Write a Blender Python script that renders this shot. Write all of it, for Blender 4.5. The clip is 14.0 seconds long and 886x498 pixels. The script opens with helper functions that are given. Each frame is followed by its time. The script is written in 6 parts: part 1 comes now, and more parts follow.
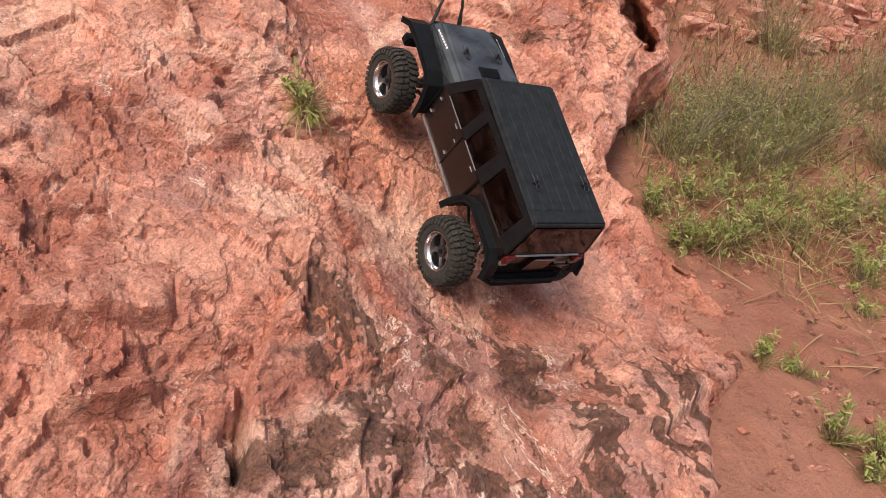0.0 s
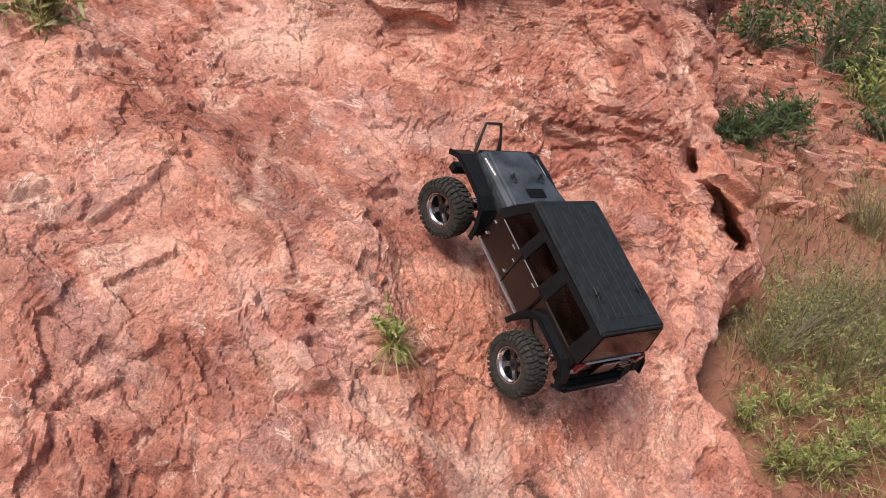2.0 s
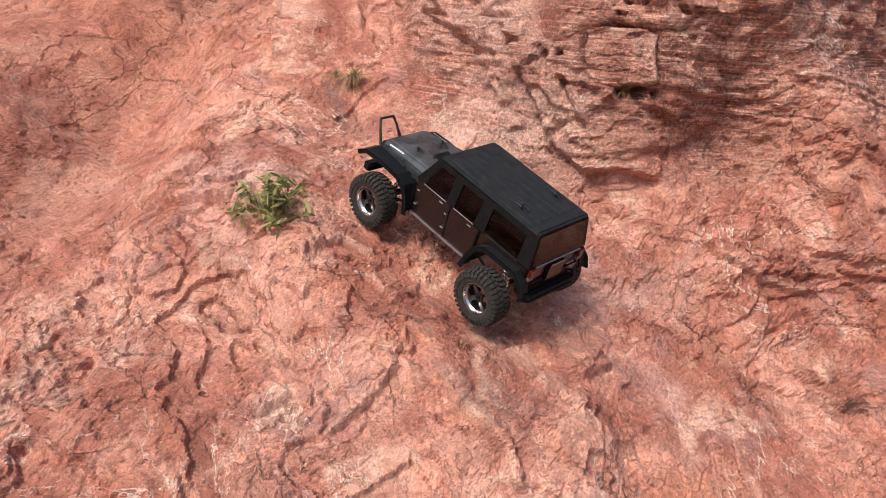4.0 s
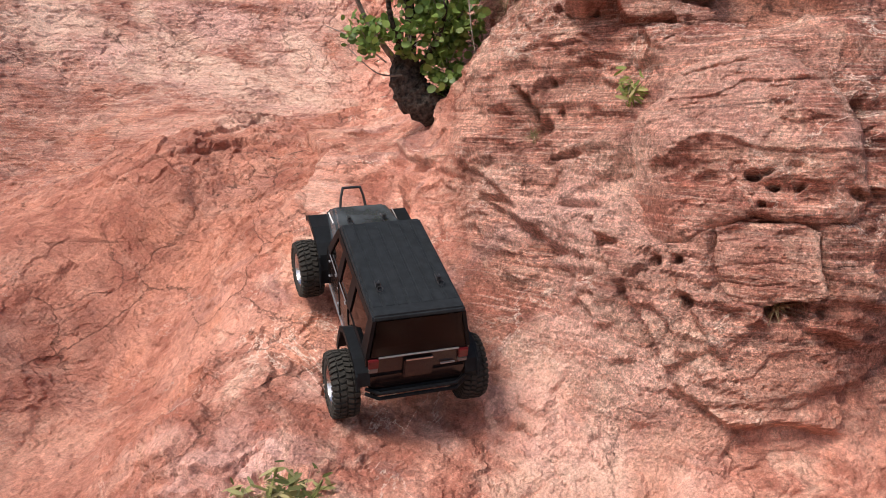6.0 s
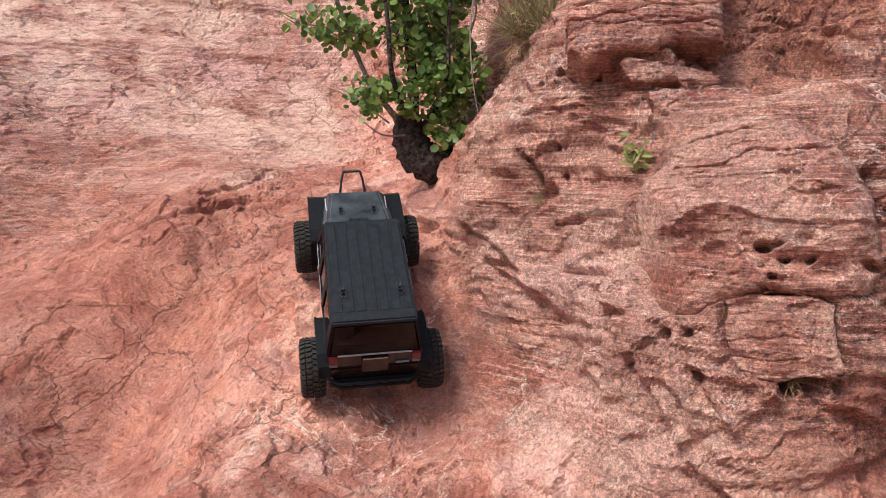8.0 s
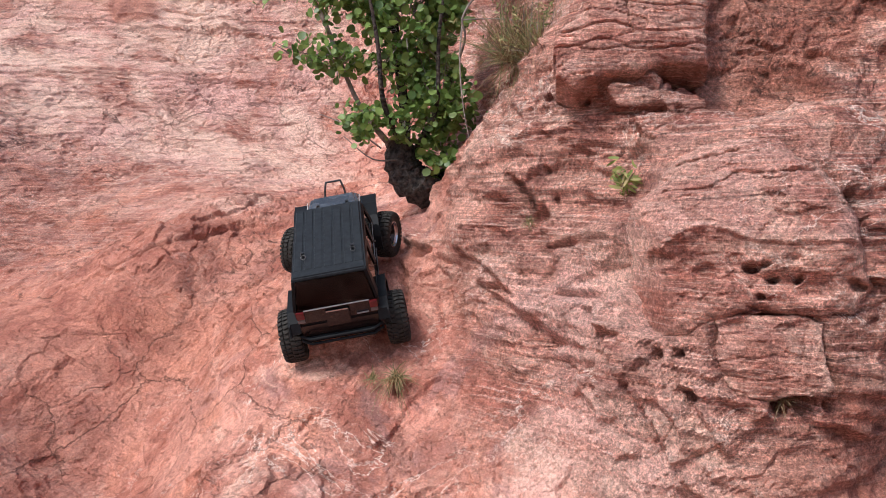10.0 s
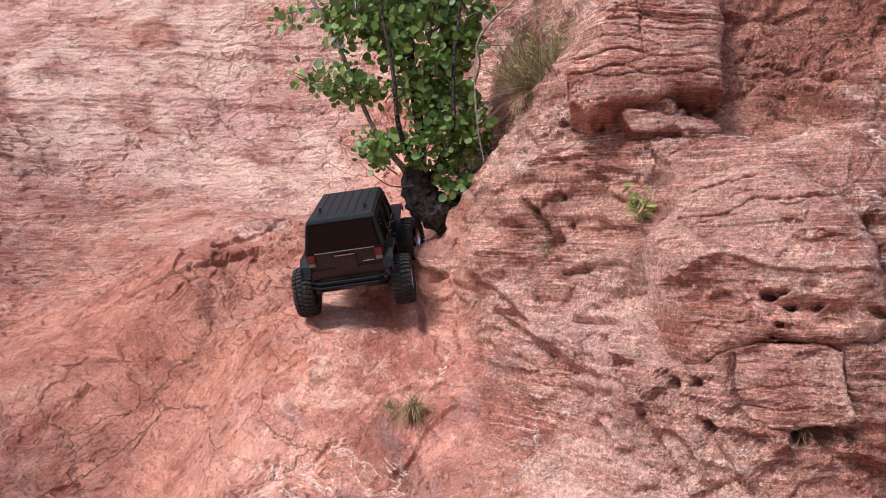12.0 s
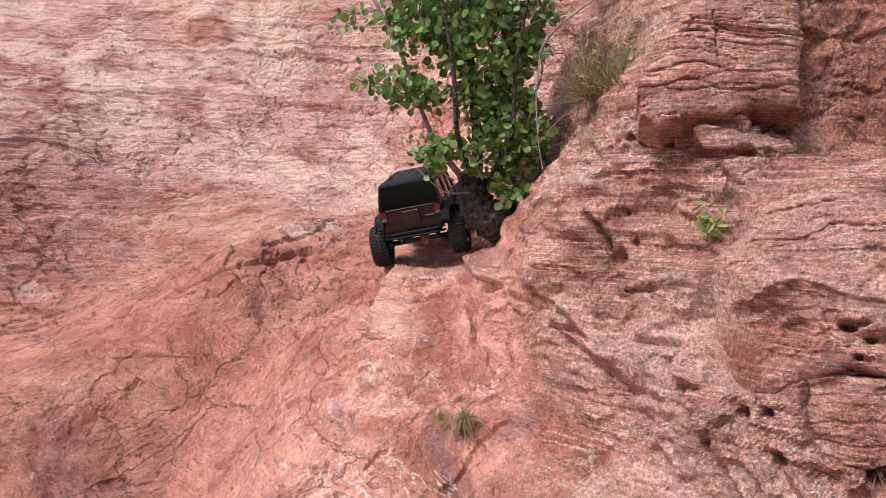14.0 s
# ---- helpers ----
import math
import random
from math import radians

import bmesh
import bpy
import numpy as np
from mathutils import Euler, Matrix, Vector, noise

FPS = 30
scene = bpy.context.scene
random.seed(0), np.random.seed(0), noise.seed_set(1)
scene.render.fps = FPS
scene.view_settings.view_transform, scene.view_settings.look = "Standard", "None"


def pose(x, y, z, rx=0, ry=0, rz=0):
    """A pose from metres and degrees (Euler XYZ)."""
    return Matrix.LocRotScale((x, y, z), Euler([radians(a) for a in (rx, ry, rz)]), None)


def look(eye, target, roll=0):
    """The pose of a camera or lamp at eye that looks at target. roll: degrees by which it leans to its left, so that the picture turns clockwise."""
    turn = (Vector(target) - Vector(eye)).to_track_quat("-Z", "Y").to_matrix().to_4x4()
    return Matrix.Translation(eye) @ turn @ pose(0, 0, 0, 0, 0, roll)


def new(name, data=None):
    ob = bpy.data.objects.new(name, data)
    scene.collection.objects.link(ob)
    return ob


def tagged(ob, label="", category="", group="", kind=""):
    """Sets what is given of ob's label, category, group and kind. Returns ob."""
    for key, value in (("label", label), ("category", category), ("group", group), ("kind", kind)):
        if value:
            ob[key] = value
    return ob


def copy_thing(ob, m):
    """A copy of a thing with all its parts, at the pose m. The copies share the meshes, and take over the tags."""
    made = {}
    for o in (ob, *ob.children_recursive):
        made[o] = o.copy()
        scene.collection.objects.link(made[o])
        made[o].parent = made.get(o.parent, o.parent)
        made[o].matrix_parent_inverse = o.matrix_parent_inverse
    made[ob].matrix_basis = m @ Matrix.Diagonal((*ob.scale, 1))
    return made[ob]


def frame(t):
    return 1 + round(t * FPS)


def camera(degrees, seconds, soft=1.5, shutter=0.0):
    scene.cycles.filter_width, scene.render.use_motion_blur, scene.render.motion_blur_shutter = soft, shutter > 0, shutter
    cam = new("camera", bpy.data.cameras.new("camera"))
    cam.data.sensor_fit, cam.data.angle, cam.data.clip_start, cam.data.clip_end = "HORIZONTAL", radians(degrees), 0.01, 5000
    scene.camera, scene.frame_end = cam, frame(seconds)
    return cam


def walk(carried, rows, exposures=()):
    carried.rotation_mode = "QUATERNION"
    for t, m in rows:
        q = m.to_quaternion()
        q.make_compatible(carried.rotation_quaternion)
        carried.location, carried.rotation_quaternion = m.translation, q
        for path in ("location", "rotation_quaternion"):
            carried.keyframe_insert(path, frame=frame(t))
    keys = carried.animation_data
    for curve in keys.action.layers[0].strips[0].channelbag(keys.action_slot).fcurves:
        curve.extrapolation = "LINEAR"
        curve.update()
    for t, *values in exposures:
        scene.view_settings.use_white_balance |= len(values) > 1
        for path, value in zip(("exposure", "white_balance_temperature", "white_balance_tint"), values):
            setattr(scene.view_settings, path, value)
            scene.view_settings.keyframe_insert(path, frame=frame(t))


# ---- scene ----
cam = camera(57.43, 14.0, soft=0.9)
PATH = [
    (0.0, (0.1337, -0.7536, 0.7430), (0.6822, 0.4825, 0.0941), 10.05),
    (0.5, (0.1182, -0.6777, 0.8146), (0.5526, 0.6318, 0.2259), 8.91),
    (1.0, (0.1209, -0.6503, 0.8725), (0.5495, 0.6837, 0.3370), 8.66),
    (1.5, (0.1125, -0.6508, 0.8769), (0.5452, 0.6950, 0.3753), 10.22),
    (2.0, (0.1062, -0.6396, 0.9011), (0.5341, 0.7143, 0.4175), 10.09),
    (2.5, (0.0667, -0.5950, 0.9606), (0.4284, 0.7800, 0.4824), 8.54),
    (3.0, (0.0349, -0.5553, 1.0326), (0.3038, 0.8456, 0.5690), 6.25),
    (3.5, (0.0095, -0.5410, 1.0789), (0.2082, 0.8747, 0.6247), 4.93),
    (4.0, (-0.0062, -0.5446, 1.1097), (0.1335, 0.8827, 0.6698), 4.57),
    (4.2, (-0.0188, -0.5152, 1.1265), (0.1046, 0.9242, 0.7229), 4.14),
    (6.3, (0.0017, -0.0086, 1.2211), (0.0212, 1.4748, 0.9990), 0.25),
    (6.5, (0.0055, -0.0050, 1.2261), (0.0164, 1.4784, 1.0034), 0.08),
    (7.0, (0.0000, 0.0000, 1.2500), (0.0000, 1.4854, 1.0412), 0.00),
    (7.5, (0.0018, -0.0014, 1.2610), (0.0064, 1.4881, 1.0835), -0.18),
    (8.0, (0.0019, -0.0063, 1.2654), (0.0190, 1.4854, 1.1090), -0.12),
    (10.5, (0.0016, -0.0220, 1.2828), (0.0321, 1.4732, 1.1664), -1.48),
    (11.0, (0.0088, -0.0211, 1.2862), (0.0274, 1.4750, 1.1802), -2.27),
    (11.5, (0.0128, -0.0215, 1.2901), (0.0209, 1.4753, 1.1914), -2.50),
    (12.0, (0.0118, -0.0196, 1.2954), (0.0039, 1.4778, 1.2061), -1.69),
    (12.5, (0.0123, -0.0114, 1.3002), (-0.0085, 1.4864, 1.2206), -1.08),
    (13.0, (0.0033, -0.0058, 1.2983), (-0.0275, 1.4920, 1.2221), -0.60),
    (13.5, (-0.0121, -0.0044, 1.3015), (-0.0586, 1.4928, 1.2232), -0.50),
    (14.0, (-0.0304, 0.0059, 1.3080), (-0.1039, 1.5017, 1.2234), 0.59),
]
walk(cam, [(t, look(eye, target, roll)) for t, eye, target, roll in PATH], exposures=[(0.0, 0.35, 7000, 14), (1.0, 0.27, 6700, 13), (2.0, 0.33, 6500, 12), (4.2, 0.33, 6500, 11), (7.5, 0.30, 6250, 11), (10.5, 0.34, 5820, 11), (14.0, 0.33, 5800, 12)])

# ---- light: open shade under a bright, thinly clouded sky ----
SUN_HEIGHT, SUN_TURN = radians(54), radians(228)
sky_world = bpy.data.worlds.new("sky")
sky_world.use_nodes = True
scene.world = sky_world
sky = sky_world.node_tree.nodes.new("ShaderNodeTexSky")
sky.sky_type, sky.sun_disc = "NISHITA", False
sky.sun_elevation, sky.sun_rotation = SUN_HEIGHT, SUN_TURN
sky.dust_density, sky.ozone_density = 4.0, 0.6
background = sky_world.node_tree.nodes["Background"]
background.inputs["Strength"].default_value = 0.125
sky_world.node_tree.links.new(sky.outputs["Color"], background.inputs["Color"])
sun_data = bpy.data.lights.new("sun", "SUN")
sun_data.energy, sun_data.angle, sun_data.color = 2.6, radians(18), (1.0, 0.93, 0.84)
sun = new("sun", sun_data)
sun_way = Vector((math.sin(SUN_TURN) * math.cos(SUN_HEIGHT), math.cos(SUN_TURN) * math.cos(SUN_HEIGHT), math.sin(SUN_HEIGHT)))
sun.matrix_world = look(sun_way * 20, (0, 0, 0))

# ---- materials ----
def material(name):
    """A new node material, its node maker, its link maker and its Principled node."""
    m = bpy.data.materials.new(name)
    m.use_nodes = True
    nodes, links = m.node_tree.nodes, m.node_tree.links
    return m, nodes, links, nodes["Principled BSDF"]


def plain(name, colour, rough=0.5, metal=0.0, grain=0.0, scale=200.0, bump=0.0):
    """A simple surface with a little uneven colour and relief."""
    m, nodes, links, shade = material(name)
    shade.inputs["Roughness"].default_value = rough
    shade.inputs["Metallic"].default_value = metal
    shade.inputs["Base Color"].default_value = (*colour, 1)
    if grain or bump:
        where = nodes.new("ShaderNodeTexCoord")
        speck = nodes.new("ShaderNodeTexNoise")
        speck.inputs["Scale"].default_value, speck.inputs["Detail"].default_value = scale, 4
        links.new(where.outputs["Object"], speck.inputs["Vector"])
        ramp = nodes.new("ShaderNodeValToRGB")
        lo, hi = [tuple(max(0.0, min(1.0, c * k)) for c in colour) for k in (1 - grain, 1 + grain)]
        ramp.color_ramp.elements[0].position, ramp.color_ramp.elements[1].position = 0.35, 0.65
        ramp.color_ramp.elements[0].color, ramp.color_ramp.elements[1].color = (*lo, 1), (*hi, 1)
        links.new(speck.outputs["Fac"], ramp.inputs["Fac"])
        links.new(ramp.outputs["Color"], shade.inputs["Base Color"])
        if bump:
            relief = nodes.new("ShaderNodeBump")
            relief.inputs["Strength"].default_value, relief.inputs["Distance"].default_value = 1.0, bump
            links.new(speck.outputs["Fac"], relief.inputs["Height"])
            links.new(relief.outputs["Normal"], shade.inputs["Normal"])
    return m


def noise_node(nodes, links, vector, scale, detail=6, rough=0.6, warp=0.0):
    n = nodes.new("ShaderNodeTexNoise")
    n.inputs["Scale"].default_value, n.inputs["Detail"].default_value = scale, detail
    n.inputs["Roughness"].default_value, n.inputs["Distortion"].default_value = rough, warp
    links.new(vector, n.inputs["Vector"])
    return n.outputs["Fac"]


def ramp_node(nodes, links, fac, lo, hi):
    n = nodes.new("ShaderNodeMapRange")
    n.inputs["From Min"].default_value, n.inputs["From Max"].default_value = lo, hi
    n.interpolation_type = "SMOOTHSTEP"
    links.new(fac, n.inputs["Value"])
    return n.outputs["Result"]


def mix_node(nodes, links, fac, a, b, mode="MIX"):
    n = nodes.new("ShaderNodeMix")
    n.data_type, n.blend_type = "RGBA", mode
    for value, socket in ((fac, n.inputs["Factor"]), (a, n.inputs["A"]), (b, n.inputs["B"])):
        if isinstance(value, tuple):
            socket.default_value = (*value, 1)
        elif isinstance(value, float):
            socket.default_value = value
        else:
            links.new(value, socket)
    return n.outputs["Result"]


def times_node(nodes, links, a, b):
    n = nodes.new("ShaderNodeMath")
    n.operation = "MULTIPLY"
    for value, socket in ((a, n.inputs[0]), (b, n.inputs[1])):
        if isinstance(value, float):
            socket.default_value = value
        else:
            links.new(value, socket)
    return n.outputs["Value"]


def math_node(nodes, links, operation, a, b=0.0):
    n = nodes.new("ShaderNodeMath")
    n.operation = operation
    for value, socket in ((a, n.inputs[0]), (b, n.inputs[1])):
        if isinstance(value, float):
            socket.default_value = value
        else:
            links.new(value, socket)
    return n.outputs["Value"]


def sheets(nodes, links, field, levels, edge):
    """Splits an uneven field into thin sheets of stone: their stepped height, and a random value for each sheet."""
    m = math_node(nodes, links, "MULTIPLY", field, float(levels))
    sheet = math_node(nodes, links, "FLOOR", m)
    riser = ramp_node(nodes, links, math_node(nodes, links, "FRACT", m), 0.0, edge)
    each = nodes.new("ShaderNodeTexWhiteNoise")
    each.noise_dimensions = "1D"
    links.new(sheet, each.inputs["W"])
    return math_node(nodes, links, "ADD", sheet, riser), each.outputs["Value"]


def fissures(nodes, links, where, scale, wide, warp, seed):
    """Thin broken cracks: 1 in the crack, 0 beside it."""
    bend = nodes.new("ShaderNodeTexNoise")
    bend.inputs["Scale"].default_value, bend.inputs["Detail"].default_value, bend.inputs["Roughness"].default_value = scale * 0.8, 6, 0.65
    links.new(where, bend.inputs["Vector"])
    mixer = nodes.new("ShaderNodeVectorMath")
    mixer.operation = "MULTIPLY_ADD"
    links.new(bend.outputs["Color"], mixer.inputs[0]), links.new(where, mixer.inputs[2])
    mixer.inputs[1].default_value = (warp, warp, warp)
    cells = nodes.new("ShaderNodeTexVoronoi")
    cells.feature = "DISTANCE_TO_EDGE"
    cells.inputs["Scale"].default_value = scale
    links.new(mixer.outputs["Vector"], cells.inputs["Vector"])
    some = ramp_node(nodes, links, noise_node(nodes, links, where, scale * 0.55 + seed, 4, 0.6), 0.47, 0.58)
    return times_node(nodes, links, ramp_node(nodes, links, cells.outputs["Distance"], wide, wide * 0.25), some)


def sandstone(name, red=(0.40, 0.150, 0.105), pink=(0.64, 0.318, 0.235), pale=(0.84, 0.53, 0.405), plum=(0.22, 0.095, 0.088), regions=True):
    """Weathered red sandstone: blotches, thin split sheets, cracks, pale veins, fine grain. The mesh's colour layer
    says where bleached stone (red channel), dark crusted stone and painted shade (green), loose red earth (blue) and
    level beds (alpha) lie."""
    m, nodes, links, shade = material(name)
    where = nodes.new("ShaderNodeTexCoord").outputs["Object"]
    stretch = nodes.new("ShaderNodeMapping")
    stretch.inputs["Rotation"].default_value = (0.0, 0.0, 0.6)
    stretch.inputs["Scale"].default_value = (1.0, 0.6, 1.3)
    links.new(where, stretch.inputs["Vector"])
    slanted = stretch.outputs["Vector"]

    def grain_of(vector, scale, detail, rough, warp, lo, hi, share):
        return times_node(nodes, links, ramp_node(nodes, links, noise_node(nodes, links, vector, scale, detail, rough, warp), lo, hi), share)

    colour = mix_node(nodes, links, ramp_node(nodes, links, noise_node(nodes, links, slanted, 5.0, 10, 0.64, 0.7), 0.40, 0.60), red, pink)
    colour = mix_node(nodes, links, grain_of(where, 3.4, 12, 0.68, 0.8, 0.54, 0.62, 0.6), colour, (0.34, 0.185, 0.165))
    colour = mix_node(nodes, links, grain_of(slanted, 2.6, 9, 0.66, 0.6, 0.54, 0.66, 0.6), colour, (0.58, 0.225, 0.13))
    colour = mix_node(nodes, links, grain_of(slanted, 8.0, 11, 0.64, 1.0, 0.53, 0.70, 0.75), colour, pale)
    colour = mix_node(nodes, links, grain_of(where, 42.0, 9, 0.75, 0.4, 0.58, 0.68, 0.3), colour, plum)
    colour = mix_node(nodes, links, grain_of(where, 95.0, 7, 0.75, 0.0, 0.56, 0.64, 0.28), colour, pale)
    # sheets that split off one above another, each with its own tint
    broad, broad_tint = sheets(nodes, links, noise_node(nodes, links, slanted, 6.0, 9, 0.60, 0.7), 13, 0.10)
    small, small_tint = sheets(nodes, links, noise_node(nodes, links, slanted, 21.0, 7, 0.58, 0.8), 9, 0.14)
    for tint, lo, hi in ((broad_tint, 0.84, 1.14), (small_tint, 0.90, 1.10)):
        colour = mix_node(nodes, links, 1.0, colour, mix_node(nodes, links, tint, (lo, lo, lo), (hi, hi, hi)), "MULTIPLY")
    # thin pale veins where an uneven field crosses its middle value
    away = nodes.new("ShaderNodeMath")
    away.operation = "COMPARE"
    away.inputs[1].default_value, away.inputs[2].default_value = 0.5, 0.0055
    links.new(noise_node(nodes, links, slanted, 4.5, 9, 0.62, 1.2), away.inputs[0])
    some = ramp_node(nodes, links, noise_node(nodes, links, where, 5.0, 4, 0.6), 0.45, 0.62)
    colour = mix_node(nodes, links, times_node(nodes, links, times_node(nodes, links, away.outputs["Value"], some), 0.7), colour, (0.85, 0.66, 0.55))
    if regions:
        layer = nodes.new("ShaderNodeVertexColor")
        layer.layer_name = "regions"
        split = nodes.new("ShaderNodeSeparateColor")
        links.new(layer.outputs["Color"], split.inputs["Color"])
        thin = nodes.new("ShaderNodeMapping")
        thin.inputs["Scale"].default_value = (6.0, 6.0, 150.0)
        thin.inputs["Rotation"].default_value = (0.0, 0.05, 0.0)
        links.new(where, thin.inputs["Vector"])
        lines = noise_node(nodes, links, thin.outputs["Vector"], 1.5, 10, 0.72, 0.3)
        beds, bed_tint = sheets(nodes, links, noise_node(nodes, links, thin.outputs["Vector"], 0.42, 5, 0.55, 0.4), 9, 0.12)
        colour = mix_node(nodes, links, times_node(nodes, links, ramp_node(nodes, links, lines, 0.52, 0.59), times_node(nodes, links, layer.outputs["Alpha"], 0.62)), colour, (0.86, 0.58, 0.48))
        colour = mix_node(nodes, links, times_node(nodes, links, ramp_node(nodes, links, lines, 0.475, 0.41), times_node(nodes, links, layer.outputs["Alpha"], 0.70)), colour, (0.33, 0.125, 0.105))
        colour = mix_node(nodes, links, layer.outputs["Alpha"], colour, mix_node(nodes, links, 1.0, colour, mix_node(nodes, links, bed_tint, (0.80, 0.80, 0.80), (1.16, 1.16, 1.16)), "MULTIPLY"))
        vein = nodes.new("ShaderNodeMath")
        vein.operation = "COMPARE"
        vein.inputs[1].default_value, vein.inputs[2].default_value = 0.5, 0.010
        links.new(noise_node(nodes, links, slanted, 7.5, 10, 0.66, 1.6), vein.inputs[0])
        flecks = ramp_node(nodes, links, noise_node(nodes, links, where, 26.0, 10, 0.72, 0.6), 0.60, 0.66)
        here = times_node(nodes, links, ramp_node(nodes, links, noise_node(nodes, links, where, 4.0, 5, 0.6), 0.46, 0.57), layer.outputs["Alpha"])
        colour = mix_node(nodes, links, times_node(nodes, links, here, math_node(nodes, links, "MAXIMUM", times_node(nodes, links, vein.outputs["Value"], 0.75), times_node(nodes, links, flecks, 0.85))), colour, (0.88, 0.70, 0.60))
        gaps = ramp_node(nodes, links, noise_node(nodes, links, thin.outputs["Vector"], 0.30, 9, 0.70, 0.9), 0.355, 0.325)
        colour = mix_node(nodes, links, times_node(nodes, links, gaps, times_node(nodes, links, layer.outputs["Alpha"], 0.8)), colour, (0.10, 0.045, 0.036))
        streak = nodes.new("ShaderNodeMapping")
        streak.inputs["Scale"].default_value = (1.2, 1.2, 9.0)
        links.new(where, streak.inputs["Vector"])
        bands = ramp_node(nodes, links, noise_node(nodes, links, streak.outputs["Vector"], 3.0, 9, 0.68, 0.7), 0.30, 0.50)
        bleached = mix_node(nodes, links, ramp_node(nodes, links, noise_node(nodes, links, where, 1.7, 8, 0.62, 0.5), 0.44, 0.60), (0.84, 0.57, 0.445), (0.77, 0.455, 0.38))
        colour = mix_node(nodes, links, times_node(nodes, links, split.outputs["Red"], bands), colour, bleached)
        wear = nodes.new("ShaderNodeVertexColor")
        wear.layer_name = "wear"
        colour = mix_node(nodes, links, wear.outputs["Color"], colour, (0.82, 0.54, 0.42))
        earth = mix_node(nodes, links, ramp_node(nodes, links, noise_node(nodes, links, where, 8.0, 11, 0.7, 0.5), 0.40, 0.60), (0.30, 0.105, 0.072), (0.54, 0.235, 0.160))
        colour = mix_node(nodes, links, times_node(nodes, links, split.outputs["Blue"], 0.65), colour, earth)
        crust_and_shade = mix_node(nodes, links, ramp_node(nodes, links, noise_node(nodes, links, where, 60.0, 5), 0.4, 0.6), (0.075, 0.04, 0.03), (0.16, 0.075, 0.05))
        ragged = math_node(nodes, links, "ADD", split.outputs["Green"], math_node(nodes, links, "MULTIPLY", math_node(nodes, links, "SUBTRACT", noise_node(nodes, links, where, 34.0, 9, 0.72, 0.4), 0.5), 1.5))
        colour = mix_node(nodes, links, times_node(nodes, links, ramp_node(nodes, links, ragged, 0.42, 0.62), 0.85), colour, crust_and_shade)
    cracks = fissures(nodes, links, slanted, 4.5, 0.014, 0.22, 0.3)
    colour = mix_node(nodes, links, times_node(nodes, links, cracks, 0.55), colour, (0.13, 0.060, 0.046))
    much = math_node(nodes, links, "ADD", times_node(nodes, links, layer.outputs["Alpha"], 0.55), 0.45) if regions else 0.7
    for scale, lo, hi in ((150.0, 0.58, 1.42), (420.0, 0.66, 1.34)):
        fine = mix_node(nodes, links, ramp_node(nodes, links, noise_node(nodes, links, where, scale, 5, 0.75), 0.34, 0.66), (lo, lo, lo), (hi, hi, hi))
        colour = mix_node(nodes, links, much, colour, fine, "MULTIPLY")
    links.new(colour, shade.inputs["Base Color"])
    shade.inputs["Roughness"].default_value = 0.88
    shade.inputs["Specular IOR Level"].default_value = 0.25
    normal = None
    reliefs = [(broad, 0.0065), (small, 0.0013), (noise_node(nodes, links, slanted, 80.0, 10, 0.70, 0.5), 0.005), (cracks, -0.006), (noise_node(nodes, links, where, 320.0, 4, 0.6), 0.003)]
    if regions:
        reliefs.append((gaps, -0.006))
        reliefs.insert(2, (times_node(nodes, links, beds, layer.outputs["Alpha"]), 0.0030))
        reliefs.insert(3, (times_node(nodes, links, lines, layer.outputs["Alpha"]), 0.013))
    for height, far_out in reliefs:
        relief = nodes.new("ShaderNodeBump")
        relief.invert = far_out < 0
        relief.inputs["Strength"].default_value, relief.inputs["Distance"].default_value = 1.0, abs(far_out)
        links.new(height, relief.inputs["Height"])
        if normal:
            links.new(normal, relief.inputs["Normal"])
        normal = relief.outputs["Normal"]
    links.new(normal, shade.inputs["Normal"])
    return m


def leaf_material(name, dark, light, dry=None, gloss=0.45):
    m, nodes, links, shade = material(name)
    each = nodes.new("ShaderNodeObjectInfo").outputs["Random"]
    island = nodes.new("ShaderNodeNewGeometry").outputs["Random Per Island"]
    add = nodes.new("ShaderNodeMath")
    add.operation = "ADD"
    links.new(each, add.inputs[0]), links.new(island, add.inputs[1])
    part_of = nodes.new("ShaderNodeMath")
    part_of.operation = "FRACT"
    links.new(add.outputs["Value"], part_of.inputs[0])
    colour = mix_node(nodes, links, part_of.outputs["Value"], dark, light)
    if dry:
        colour = mix_node(nodes, links, ramp_node(nodes, links, part_of.outputs["Value"], 0.62, 0.98), colour, dry)
    where = nodes.new("ShaderNodeTexCoord").outputs["Object"]
    mottle = mix_node(nodes, links, noise_node(nodes, links, where, 60.0, 4), (0.75, 0.75, 0.75), (1.2, 1.2, 1.2))
    colour = mix_node(nodes, links, 1.0, colour, mottle, "MULTIPLY")
    links.new(colour, shade.inputs["Base Color"])
    shade.inputs["Roughness"].default_value = gloss
    through_light = nodes.new("ShaderNodeBsdfTranslucent")
    links.new(colour, through_light.inputs["Color"])
    both = nodes.new("ShaderNodeMixShader")
    both.inputs["Fac"].default_value = 0.38
    links.new(shade.outputs["BSDF"], both.inputs[1]), links.new(through_light.outputs["BSDF"], both.inputs[2])
    links.new(both.outputs["Shader"], nodes["Material Output"].inputs["Surface"])
    return m


